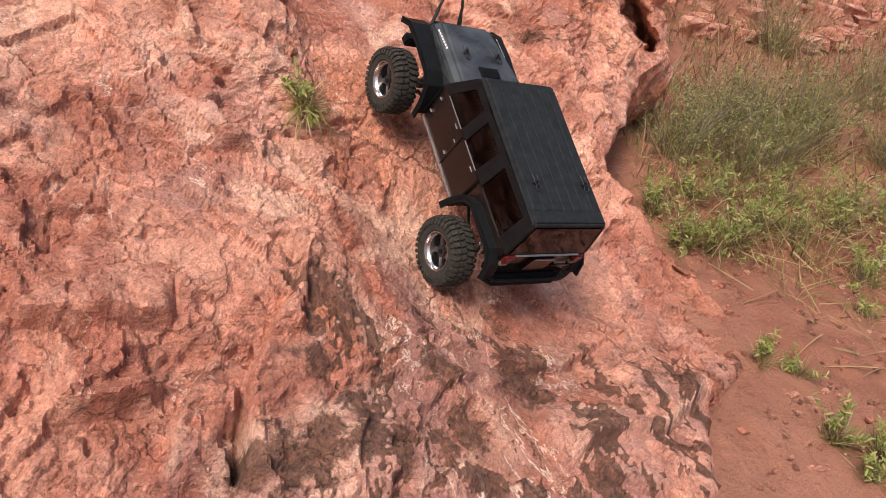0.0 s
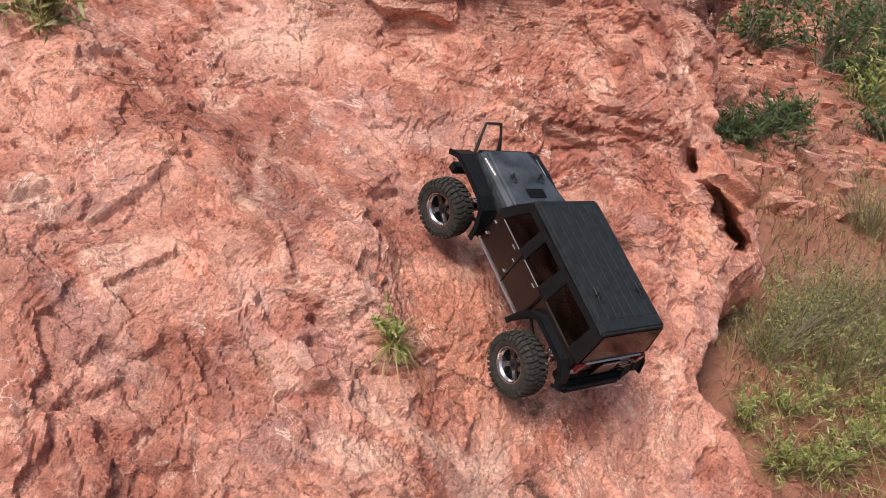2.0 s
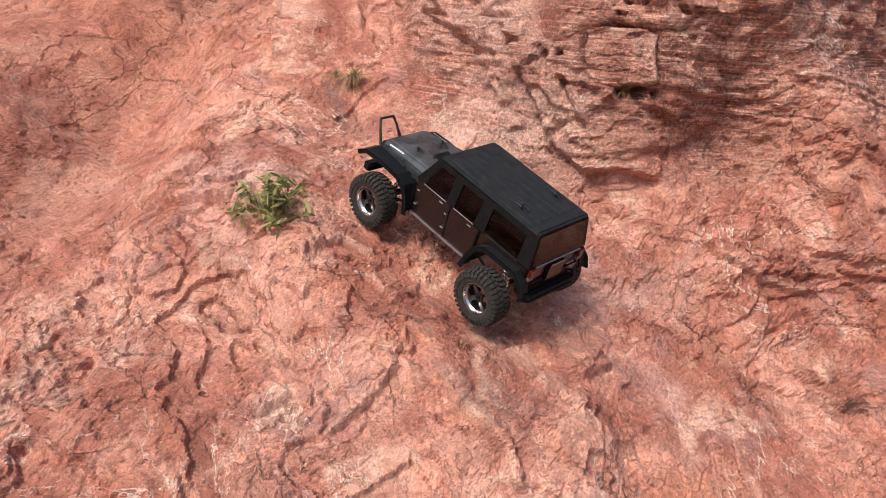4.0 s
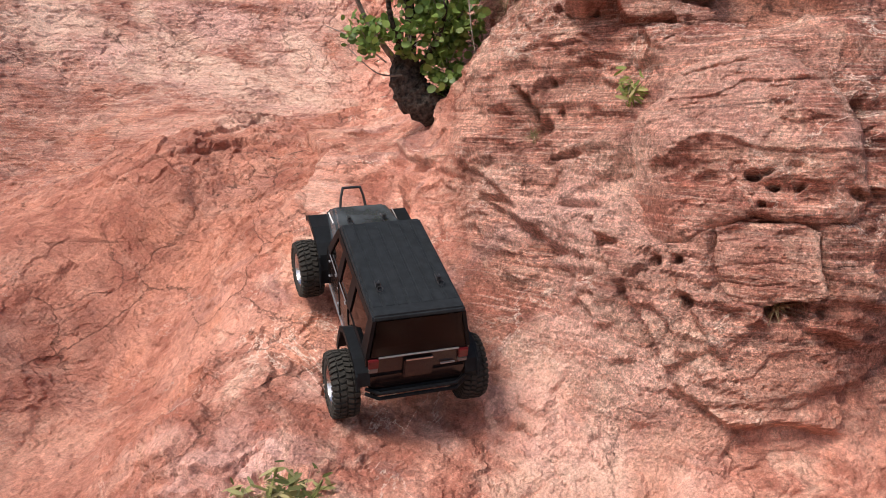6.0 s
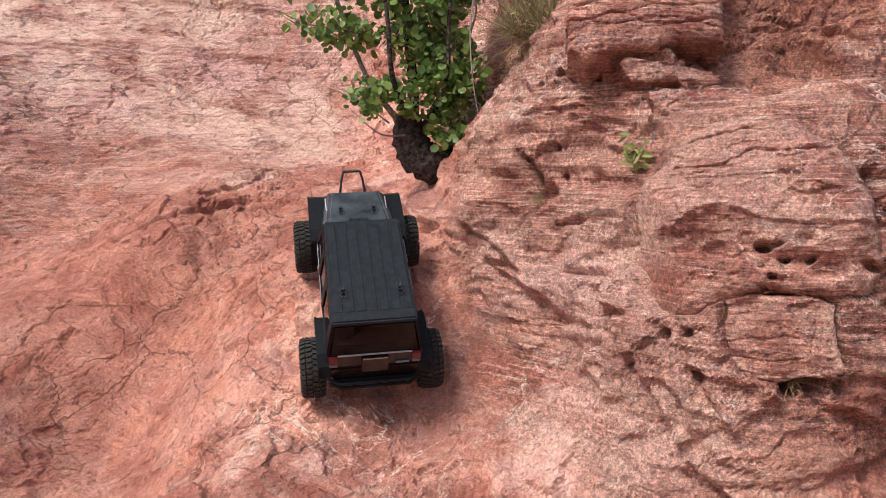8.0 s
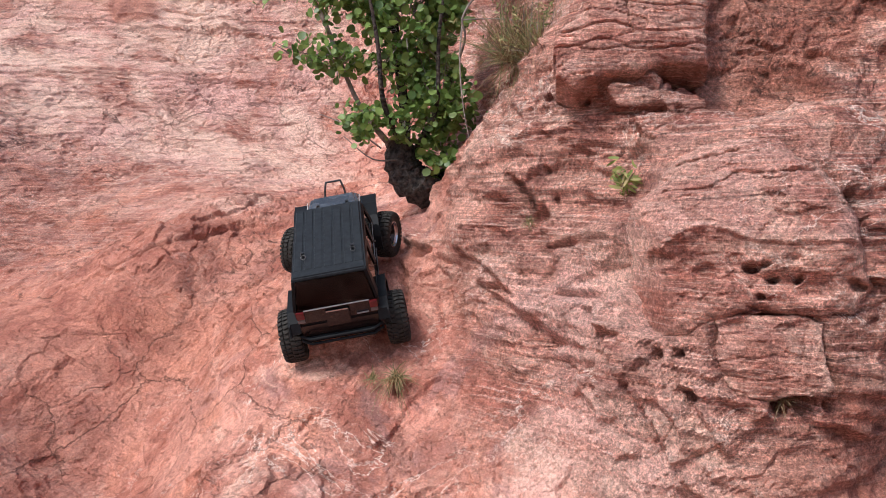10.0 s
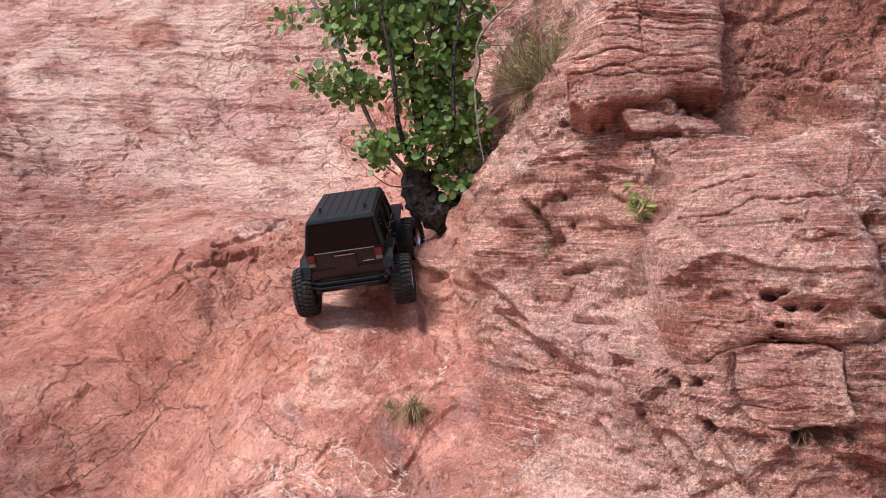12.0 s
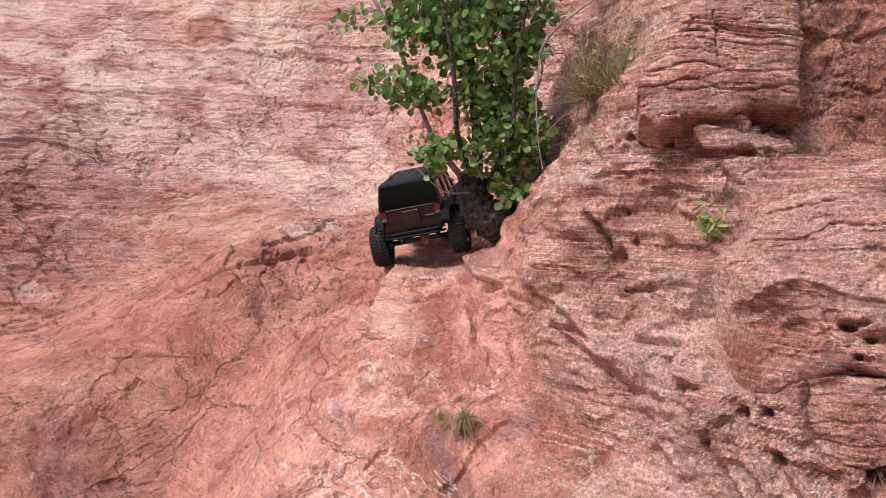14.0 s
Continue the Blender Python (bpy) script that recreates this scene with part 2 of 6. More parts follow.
def earth_material():
    m, nodes, links, shade = material("red_earth")
    where = nodes.new("ShaderNodeTexCoord").outputs["Object"]
    colour = mix_node(nodes, links, ramp_node(nodes, links, noise_node(nodes, links, where, 3.0, 7, 0.65, 0.4), 0.35, 0.65), (0.33, 0.130, 0.082), (0.47, 0.215, 0.145))
    colour = mix_node(nodes, links, times_node(nodes, links, ramp_node(nodes, links, noise_node(nodes, links, where, 30.0, 6, 0.7), 0.55, 0.75), 0.6), colour, (0.24, 0.10, 0.06))
    fine = mix_node(nodes, links, noise_node(nodes, links, where, 350.0, 3, 0.7), (0.65, 0.65, 0.65), (1.35, 1.35, 1.35))
    colour = mix_node(nodes, links, 1.0, colour, fine, "MULTIPLY")
    links.new(colour, shade.inputs["Base Color"])
    shade.inputs["Roughness"].default_value = 0.95
    relief = nodes.new("ShaderNodeBump")
    relief.inputs["Strength"].default_value, relief.inputs["Distance"].default_value = 1.0, 0.02
    links.new(noise_node(nodes, links, where, 45.0, 9, 0.72), relief.inputs["Height"])
    links.new(relief.outputs["Normal"], shade.inputs["Normal"])
    return m


ROCK = sandstone("red_sandstone")
LOOSE_ROCK = sandstone("loose_sandstone", regions=False)
EARTH = earth_material()

# ---- noise for the rock's relief ----
TABLE = np.random.default_rng(11).permutation(4096).astype(np.int32)
SLOPES = np.random.default_rng(12).normal(0, 1, (4096, 3)).astype(np.float32)
SLOPES /= np.linalg.norm(SLOPES, axis=1)[:, None]


def shuffled(ix, iy, iz, seed):
    """A repeatable random whole number below 4096 for whole-number cells."""
    n = TABLE[(ix.astype(np.int32) + seed * 131) & 4095]
    n = TABLE[(n + iy.astype(np.int32)) & 4095]
    return TABLE[(n + iz.astype(np.int32)) & 4095]


def mixed(ix, iy, iz, seed):
    return shuffled(ix, iy, iz, seed) / 4095.0


def lumps(p, scale, seed):
    """Smooth noise, about -1 to 1, over the points p, with features of 1 / scale metres."""
    q = (p * scale + seed * 17.31).astype(np.float32)
    i = np.floor(q)
    f = q - i
    i = i.astype(np.int32)
    s = f * f * f * (f * (f * 6 - 15) + 10)
    total = 0
    for cx in (0, 1):
        for cy in (0, 1):
            for cz in (0, 1):
                g = SLOPES[shuffled(i[:, 0] + cx, i[:, 1] + cy, i[:, 2] + cz, seed)]
                dot = g[:, 0] * (f[:, 0] - cx) + g[:, 1] * (f[:, 1] - cy) + g[:, 2] * (f[:, 2] - cz)
                weight = (s[:, 0] if cx else 1 - s[:, 0]) * (s[:, 1] if cy else 1 - s[:, 1]) * (s[:, 2] if cz else 1 - s[:, 2])
                total = total + weight * dot
    return total * 1.6


def rugged(p, scale, seed, octaves=4, fall=0.5):
    total, size = 0, 1.0
    for k in range(octaves):
        total = total + size * lumps(p, scale * 2.03 ** k, seed + k)
        size *= fall
    return total


def ease(x, lo, hi):
    t = np.clip((x - lo) / (hi - lo), 0, 1)
    return t * t * (3 - 2 * t)


def stairs(x, edge=0.22):
    """Whole steps with a short riser between them."""
    k = np.floor(x)
    return k + ease(x - k, 0, edge)


def seams(p, scale, seed):
    """Nearest and second nearest distance to scattered points: 0 along the borders between cells."""
    q = (p * scale).astype(np.float32)
    i = np.floor(q).astype(np.int32)
    near, second = np.full(len(p), 9.0, np.float32), np.full(len(p), 9.0, np.float32)
    for cx in (-1, 0, 1):
        for cy in (-1, 0, 1):
            for cz in (-1, 0, 1):
                j = i + np.array((cx, cy, cz), np.int32)
                n = shuffled(j[:, 0], j[:, 1], j[:, 2], seed)
                d = np.sqrt(((j + (SLOPES[n] * 0.5 + 0.5) - q) ** 2).sum(1))
                second = np.minimum(second, np.maximum(near, d))
                near = np.minimum(near, d)
    return second - near


def facets(p, scale, seed, hard=22):
    """Broken blocks: each cell stands out by its own amount and leans its own way."""
    q = (p * scale).astype(np.float32)
    i = np.floor(q).astype(np.int32)
    total, out = np.full(len(p), 1e-30, np.float32), np.zeros(len(p), np.float32)
    for cx in (-1, 0, 1):
        for cy in (-1, 0, 1):
            for cz in (-1, 0, 1):
                j = i + np.array((cx, cy, cz), np.int32)
                n = shuffled(j[:, 0], j[:, 1], j[:, 2], seed)
                off = q - j - (SLOPES[n] * 0.5 + 0.5)
                d = np.sqrt((off ** 2).sum(1))
                lean = SLOPES[(n + 77) & 4095]
                this = n / 2048.0 - 1 + 1.6 * (off * lean).sum(1)
                weight = np.exp(-hard * d)
                out, total = out + weight * this, total + weight
    return out / total


# ---- the rock face: one surface over a plane that leans back 40 degrees ----
LEAN = radians(40)


def swell(u, v, height, u0, v0, ru, rv):
    """A rounded rise, or a hollow where height is below 0."""
    return height * np.exp(-((u - u0) / ru) ** 2 - ((v - v0) / rv) ** 2)


def face(u, v):
    """Height of the bare form of the rock above the leaning plane."""
    h = 0.215 -0.176 * u -0.292 * v +0.022 * v * v +0.017 * u * v -0.001 * u * u
    h = h + swell(u, v, 0.436, 0.57, 1.65, 0.52, 0.36)  # wall rise
    h = h + swell(u, v, -0.235, 0.17, 1.55, 0.34, 0.44)  # wall hollow
    h = h + swell(u, v, 0.187, 0.26, 2.13, 0.22, 0.20)  # wall rise
    h = h + swell(u, v, -0.331, -0.67, 1.59, 0.27, 0.57)  # gully hollow
    h = h + swell(u, v, 0.604, 1.08, 2.70, 0.71, 0.84)  # wall rise
    h = h + swell(u, v, 0.069, 0.25, 0.78, 0.20, 0.20)  # slab rise
    h = h + swell(u, v, -0.868, -0.27, 4.08, 1.17, 1.28)  # back slope hollow
    h = h + swell(u, v, -0.576, -1.50, 2.69, 0.66, 1.08)  # gully hollow
    h = h + swell(u, v, -0.083, 0.97, 0.26, 0.43, 0.27)  # slab hollow
    h = h + swell(u, v, 0.416, 1.08, 2.81, 0.69, 0.73)  # wall rise
    h = h + swell(u, v, 0.139, 0.40, 2.43, 0.17, 0.83)  # wall rise
    h = h + swell(u, v, -0.094, -0.30, 0.96, 0.20, 0.20)  # trail hollow
    h = h + swell(u, v, 0.085, 1.14, 1.24, 0.41, 0.25)  # slab rise
    h = h + swell(u, v, -0.107, 0.73, 1.42, 0.15, 0.15)  # wall hollow
    h = h + swell(u, v, 0.077, -0.12, 1.18, 0.34, 0.34)  # trail rise
    h = h + swell(u, v, 0.045, -0.17, 1.93, 0.23, 0.18)  # trail rise
    h = h + swell(u, v, 0.132, 0.38, 2.50, 0.25, 0.61)  # wall rise
    h = h + swell(u, v, -0.588, -2.32, 4.74, 1.80, 1.55)  # back slope hollow
    h = h + swell(u, v, 0.070, 0.52, 2.82, 0.33, 0.33)  # wall rise
    h = h + swell(u, v, -0.088, -0.50, 2.17, 0.14, 0.44)  # gully hollow
    h = h + swell(u, v, 0.340, 0.96, 2.74, 0.61, 0.79)  # wall rise
    h = h + swell(u, v, 0.100, 0.39, 2.57, 0.27, 0.53)  # wall rise
    h = h + swell(u, v, 0.074, 0.51, 2.74, 0.33, 0.41)  # wall rise
    h = h + swell(u, v, -0.076, 0.53, 2.05, 0.13, 0.13)  # wall hollow
    h = h + swell(u, v, 0.061, 0.14, 1.92, 0.13, 0.80)  # trail rise
    h = h + swell(u, v, 0.070, 0.52, 2.82, 0.33, 0.33)  # wall rise
    h = h + swell(u, v, 0.040, 0.15, 2.25, 0.13, 0.13)  # wall rise
    h = h + swell(u, v, 0.070, 0.52, 2.82, 0.33, 0.33)  # wall rise
    h = h + swell(u, v, 0.082, 0.87, -0.21, 0.61, 0.31)  # slab rise
    h = h + swell(u, v, 0.070, 0.52, 2.82, 0.33, 0.33)  # wall rise
    h = h + swell(u, v, 0.102, -0.70, 2.39, 0.20, 0.31)  # gully rise
    h = h + swell(u, v, -0.042, -0.03, 2.62, 0.19, 0.26)  # trail hollow
    h = h + swell(u, v, 0.031, 0.46, 1.58, 0.13, 0.26)  # wall rise
    h = h + swell(u, v, 0.065, 0.52, 2.83, 0.31, 0.32)  # wall rise
    h = h + swell(u, v, 0.020, 0.37, 0.29, 0.13, 0.37)  # slab rise
    h = h + swell(u, v, 0.029, 0.37, 1.69, 0.13, 0.13)  # wall rise
    # the edge at which the rock drops to the earth
    rim = np.interp(v, (-0.20, -0.06, 0.06, 0.12, 0.24, 0.35, 0.43, 0.52, 0.58, 0.67, 0.75, 0.82, 0.90, 1.05, 1.20, 1.33, 1.58, 1.85), (0.78, 0.84, 0.96, 1.10, 1.18, 1.17, 1.09, 1.04, 1.02, 1.09, 1.14, 1.21, 1.33, 1.31, 1.31, 1.27, 1.33, 1.56)) - 0.015
    h = h - (0.55 + 1.9 * ease(v, 1.0, 1.9)) * ease(u, rim, rim + 0.13)
    return h


def in_world(u, v, h):
    c, s = math.cos(LEAN), math.sin(LEAN)
    return np.stack([u, v * c - h * s, v * s + h * c], -1)


def on_plane(x, y, z):
    c, s = math.cos(LEAN), math.sin(LEAN)
    return x, y * c + z * s


def grid_lines(start, a, b, stop, step, growth):
    """Lines evenly spaced from a to b, then wider and wider out to start and stop."""
    mid = list(np.arange(a, b, step))
    d, x, low = step, a, []
    while x > start:
        d *= growth
        x -= d
        low.append(x)
    d, x, high = step, mid[-1], []
    while x < stop:
        d *= growth
        x += d
        high.append(x)
    return np.array(low[::-1] + mid + high)


def mesh_from(name, points, faces, material_used, smooth=False):
    me = bpy.data.meshes.new(name)
    me.vertices.add(len(points))
    me.vertices.foreach_set("co", np.asarray(points, np.float32).ravel())
    k = faces.shape[1]
    me.loops.add(faces.size)
    me.loops.foreach_set("vertex_index", np.asarray(faces, np.int32).ravel())
    me.polygons.add(len(faces))
    me.polygons.foreach_set("loop_start", np.arange(0, faces.size, k, dtype=np.int32))
    me.polygons.foreach_set("loop_total", np.full(len(faces), k, np.int32))
    me.polygons.foreach_set("use_smooth", np.full(len(faces), smooth))
    me.update(calc_edges=True)
    me.materials.append(material_used)
    return me


def grid_faces(rows, columns):
    k = np.arange((rows - 1) * columns).reshape(rows - 1, columns)[:, :-1].ravel()
    return np.stack([k, k + 1, k + columns + 1, k + columns], 1)


def spot(p, x, y, z, r):
    """1 at a place, falling to 0 round it."""
    return np.exp(-((p[:, 0] - x) ** 2 + (p[:, 1] - y) ** 2 + (p[:, 2] - z) ** 2) / (r * r))


def beside(p, a, b, reach):
    """The points near the line from a to b: which they are, how far along it, and the way off it."""
    a, b = np.array(a), np.array(b)
    low, high = np.minimum(a, b) - reach, np.maximum(a, b) + reach
    k = np.nonzero(((p > low) & (p < high)).all(1))[0]
    along = b - a
    t = ((p[k] - a) @ along) / (along @ along)
    return k, t, p[k] - a - np.clip(t, 0, 1)[:, None] * along


def notch(p, d, warp, a, b, wide, deep):
    """A crack or slot from a to b."""
    k, t, off = beside(p, a, b, 3 * wide + 0.02)
    off = off + 0.014 * warp[k]
    r = np.linalg.norm(off, axis=1) / (wide * (0.45 + 0.55 * np.sin(np.pi * np.clip(t, 0.08, 0.92))))
    d[k] -= deep * np.exp(-r ** 4)


def pit(p, d, place, wide, deep):
    k, t, off = beside(p, place, np.array(place) + 1e-4, 3 * wide)
    d[k] -= deep * np.exp(-(np.linalg.norm(off, axis=1) / wide) ** 4)


def ledge(p, d, worn, warp, points, sides, rise, reach):
    """A broken edge along the points: the stone stands out on its side, and is undercut on the other."""
    corners = np.array(points)
    low, high = corners.min(0) - 2.5 * reach, corners.max(0) + 2.5 * reach
    k = np.nonzero(((p > low) & (p < high)).all(1))[0]
    near, s, ends = np.full(len(k), 9.0), np.zeros(len(k)), np.ones(len(k))
    for i, (a, b, side) in enumerate(zip(corners, corners[1:], np.array(sides))):
        along = b - a
        t = ((p[k] - a) @ along) / (along @ along)
        off = p[k] - a - np.clip(t, 0, 1)[:, None] * along
        far_off = np.linalg.norm(off, axis=1)
        best = far_off < near
        near = np.where(best, far_off, near)
        s = np.where(best, off @ side, s)
        first = ease(t, -0.12, 0.10) if i == 0 else 1.0
        last = 1 - ease(t, 0.90, 1.12) if i == len(corners) - 2 else 1.0
        ends = np.where(best, first * last, ends)
    s = s + 0.016 * warp[k, 1] + 0.006 * warp[k, 2]
    ends = ends * np.exp(-(near / (1.6 * reach)) ** 4)
    worn[k] = np.maximum(worn[k], ends * np.exp(-((s - 0.004) / 0.005) ** 2) * ease(warp[k, 0] + 0.7 * warp[k, 1], -0.05, 0.5))
    d[k] += rise * ends * (ease(s, -0.005, 0.006) * np.exp(-np.maximum(s, 0) / reach) - 0.45 * ease(-s, -0.004, 0.006) * np.exp(-np.maximum(-s, 0) / (0.3 * reach)))


TRAIL = [(0.68, 0.25, 0.2), (0.68, 0.5, 0.3), (0.55, 0.75, 0.48), (0.3, 0.9, 0.6), (0.1, 1.05, 0.7), (-0.1, 1.4, 0.85), (-0.15, 1.7, 1.03), (-0.18, 2.1, 1.13), (-0.15, 2.6, 1.25)]


# ---- separate blocks of the wall: a place, the way they face, an outline (right, up) in that plane ----
BLOCKS = (
    ((0.356, 1.411, 1.505), (-0.20, -0.95, 0.25), ((-0.127, -0.002), (-0.119, 0.025), (-0.079, 0.054), (-0.063, 0.113), (-0.037, 0.178), (-0.005, 0.287), (0.158, 0.270), (0.143, 0.075), (0.143, -0.029), (0.066, -0.035), (0.027, -0.054), (-0.041, -0.060), (-0.090, -0.081), (-0.120, -0.061)),
     "overhanging sandstone block of stacked wavy layers", 0.14, 0.018, (-0.20, -0.22), 0.045, 0.25),
    ((0.416, 1.349, 1.389), (-0.30, -0.90, 0.35), ((-0.107, 0.044), (-0.095, 0.052), (-0.040, 0.046), (-0.028, 0.038), (0.057, 0.034), (0.061, 0.015), (0.043, -0.003), (0.016, -0.007), (-0.012, 0.015), (-0.058, 0.008), (-0.092, 0.010)),
     "flat broken ledge stone under the overhang", 0.09, 0.006, (-0.1, 0.1), 0.01, 0.3),
    ((0.396, 1.318, 1.354), (-0.30, -0.90, 0.35), ((-0.050, 0.030), (0.012, 0.040), (0.026, 0.019), (-0.001, -0.012), (-0.033, 0.000)),
     "small broken ledge stone on the wall", 0.07, 0.006, (0.0, 0.15), 0.008, 0.3),
    ((0.434, 1.110, 1.173), (-0.50, -0.83, 0.25), ((-0.099, 0.163), (-0.031, 0.188), (0.035, 0.190), (0.084, 0.150), (0.127, 0.113), (0.151, 0.070), (0.162, 0.024), (0.172, -0.027), (0.157, -0.072), (0.110, -0.079), (0.040, -0.080), (-0.022, -0.098), (-0.060, -0.125), (-0.110, -0.128), (-0.150, -0.100), (-0.165, -0.050), (-0.155, -0.007), (-0.173, 0.045), (-0.168, 0.076), (-0.139, 0.102)),
     "large pale red boulder with a brow and weathered pits", 0.13, 0.022, (0.06, -0.24), 0.045, 0.40),
    ((0.454, 1.069, 1.043), (-0.35, -0.92, 0.15), ((-0.060, 0.038), (0.005, 0.048), (0.055, 0.050), (0.086, 0.036), (0.089, -0.006), (0.101, -0.050), (0.088, -0.062), (0.047, -0.068), (0.015, -0.074), (-0.025, -0.070), (-0.047, -0.044), (-0.058, 0.002)),
     "squarish bedded stone chunk under the boulder", 0.10, 0.006, (0.05, -0.12), 0.012, 0.25),
)


def plane_of(facing):
    f = np.array(facing) / np.linalg.norm(facing)
    r = np.cross((0, 0, 1.0), f)
    r /= np.linalg.norm(r)
    return f, r, np.cross(f, r)


def inside(a, b, outline):
    """Distance to an outline's edge, above 0 inside it."""
    corners = np.array(outline)
    near, within = np.full(len(a), 9.0), np.zeros(len(a), bool)
    for (x0, y0), (x1, y1) in zip(corners, np.roll(corners, -1, 0)):
        t = np.clip(((a - x0) * (x1 - x0) + (b - y0) * (y1 - y0)) / ((x1 - x0) ** 2 + (y1 - y0) ** 2), 0, 1)
        near = np.minimum(near, np.hypot(a - x0 - t * (x1 - x0), b - y0 - t * (y1 - y0)))
        if y0 != y1:
            within ^= ((y0 > b) != (y1 > b)) & (a < (x1 - x0) * (b - y0) / (y1 - y0) + x0)
    return np.where(within, near, -near)


def dent(p, d, origin, facing, outline):
    """The seat of a block: the face steps back under it."""
    f, r, up = plane_of(facing)
    k = np.nonzero((np.abs(p - np.array(origin)) < 0.4).all(1))[0]
    off = p[k] - np.array(origin)
    h = off @ f
    d[k] -= ease(inside(off @ r, off @ up, outline), -0.003, 0.012) * (np.abs(h) < 0.2) * np.clip(h + 0.07, 0.0, 0.16)


def crease(h, a, b, points, wide, deep):
    """A crack along a line on a block."""
    for (x0, y0), (x1, y1) in zip(points, points[1:]):
        t = np.clip(((a - x0) * (x1 - x0) + (b - y0) * (y1 - y0)) / ((x1 - x0) ** 2 + (y1 - y0) ** 2), 0, 1)
        h -= deep * np.exp(-(np.hypot(a - x0 - t * (x1 - x0), b - y0 - t * (y1 - y0)) / wide) ** 2)


def build_block(origin, facing, outline, label, deep, rounded, tilt, bulge, paleness, step=0.0023):
    f, r, up = plane_of(facing)
    corners = np.array(outline)
    low, high = corners.min(0) - 0.035, corners.max(0) + 0.035
    aa, bb = np.arange(low[0], high[0], step), np.arange(low[1], high[1], step)
    a, b = [g.ravel() for g in np.meshgrid(aa, bb)]
    p = np.array(origin) + a[:, None] * r + b[:, None] * up
    w = np.stack([rugged(p, 14.0, 403, 4, 0.6), rugged(p, 14.0, 413, 4, 0.6)], 1)
    aw, bw = a + 0.006 * w[:, 0], b + 0.006 * w[:, 1]
    s = inside(aw, bw, outline)
    centre, size = corners.mean(0), np.abs(corners - corners.mean(0)).max()
    q = 1 - np.clip(s / rounded, 0, 1)
    h = -rounded * (1 - np.sqrt(np.clip(1 - q * q, 0, 1)))
    h = h + bulge * (0.5 - ((a - centre[0]) ** 2 + (b - centre[1]) ** 2) / size ** 2) + tilt[0] * (a - centre[0]) + tilt[1] * (b - centre[1])
    worn = np.exp(-((s - 0.004) / 0.006) ** 2) * ease(w[:, 0], -0.2, 0.4)
    level = (p[:, 2] + 0.010 * rugged(p, 7.0, 423, 3)) / 0.013
    k = np.floor(level)
    this, after = mixed(k, k * 0, k * 0, 431), mixed(k + 1, k * 0, k * 0, 431)
    stacked = "stacked" in label
    h = h + 0.0022 * (this + (after - this) * ease(level - k, 0.8, 1.0))
    h = h + (0.4 if stacked else 1.0) * (0.0055 * facets(p * np.array((1.0, 1.0, 1.4)) + 0.010 * np.repeat(w[:, :1], 3, 1), 12.0, 441, 40) + 0.0018 * facets(p * np.array((1.0, 1.0, 2.0)), 36.0, 445, 40)) + 0.0014 * rugged(p, 60.0, 451, 3)
    if stacked:
        # wavy layers, each rounded off above its joint
        level = (b + 0.10 * a + 0.010 * np.sin(a * 34) + 0.006 * w[:, 1] + 0.5) / (0.034 + 0.006 * np.sin(b * 31))
        k = np.floor(level)
        part_up = level - k
        h = h + 0.008 * (mixed(k, k * 0, k * 0, 461) - 0.5) + 0.003 * (1 - (2 * part_up - 1) ** 4) - 0.004 * np.exp(-(part_up / 0.05) ** 2) * (mixed(k, k * 0, k * 0, 463) > 0.35)
        for line in (((0.000, 0.152), (0.003, 0.086), (0.014, 0.023)), ((-0.068, 0.103), (0.002, 0.108), (0.137, 0.108)), ((-0.109, 0.018), (-0.029, 0.035), (0.029, 0.025), (0.139, 0.044)), ((-0.122, -0.013), (-0.040, 0.003), (0.038, -0.012), (0.143, 0.012)), ((-0.048, 0.112), (-0.028, 0.133), (0.031, 0.117))):
            crease(h, aw, bw, line, 0.0022, 0.007)
    top = np.ones(len(a))
    if "brow" in label:
        # below the brow the stone is hollowed and pitted
        brow = np.interp(aw, (-0.19, -0.161, -0.103, -0.068, -0.032, 0.011, 0.037, 0.073, 0.161), (0.030, 0.012, 0.002, 0.028, 0.038, 0.024, 0.012, 0.016, 0.022))
        under = brow - bw
        top = 1 - 0.8 * ease(under, -0.01, 0.02) * ease(a, -0.16, -0.06)
        h = h - ease(a, -0.135, -0.070) * (0.006 * ease(under, -0.001, 0.005) + 0.55 * np.clip(under, 0, 0.050))
        worn = np.maximum(worn, 0.5 * np.exp(-((under + 0.004) / 0.005) ** 2))
        # three broad facets above it
        h = np.minimum(h, 0.012 + 0.9 * (a + 0.105) + 0.25 * (b - 0.05))
        h = np.minimum(h, 0.030 - 0.42 * (b - 0.075) - 0.10 * a)
        h = np.minimum(h, 0.028 - 0.55 * (a - 0.085) - 0.12 * (b - 0.05))
        for line in (((-0.112, 0.089), (-0.079, 0.093), (-0.035, 0.098), (-0.005, 0.121), (0.106, 0.122)), ((-0.098, 0.136), (-0.053, 0.150), (-0.006, 0.159))):
            crease(h, aw, bw, line, 0.0022, 0.007)
        for x, y, wide, far_in in ((0.027, -0.022, 0.009, 0.035), (0.043, -0.017, 0.005, 0.02), (0.080, -0.010, 0.010, 0.010), (0.048, -0.040, 0.006, 0.030), (0.085, -0.036, 0.005, 0.030), (0.066, -0.038, 0.016, 0.010), (0.040, -0.063, 0.0045, 0.025), (0.029, -0.080, 0.004, 0.02), (-0.041, -0.032, 0.014, 0.015), (-0.107, -0.010, 0.016, 0.02), (0.156, -0.036, 0.009, 0.03), (0.105, -0.050, 0.016, 0.012)):
            h = h - far_in * np.exp(-(((aw + 0.004 * w[:, 1] - x) / (1.25 * wide)) ** 2 + ((bw + 0.004 * w[:, 0] - y) / (0.8 * wide)) ** 2) ** 2)
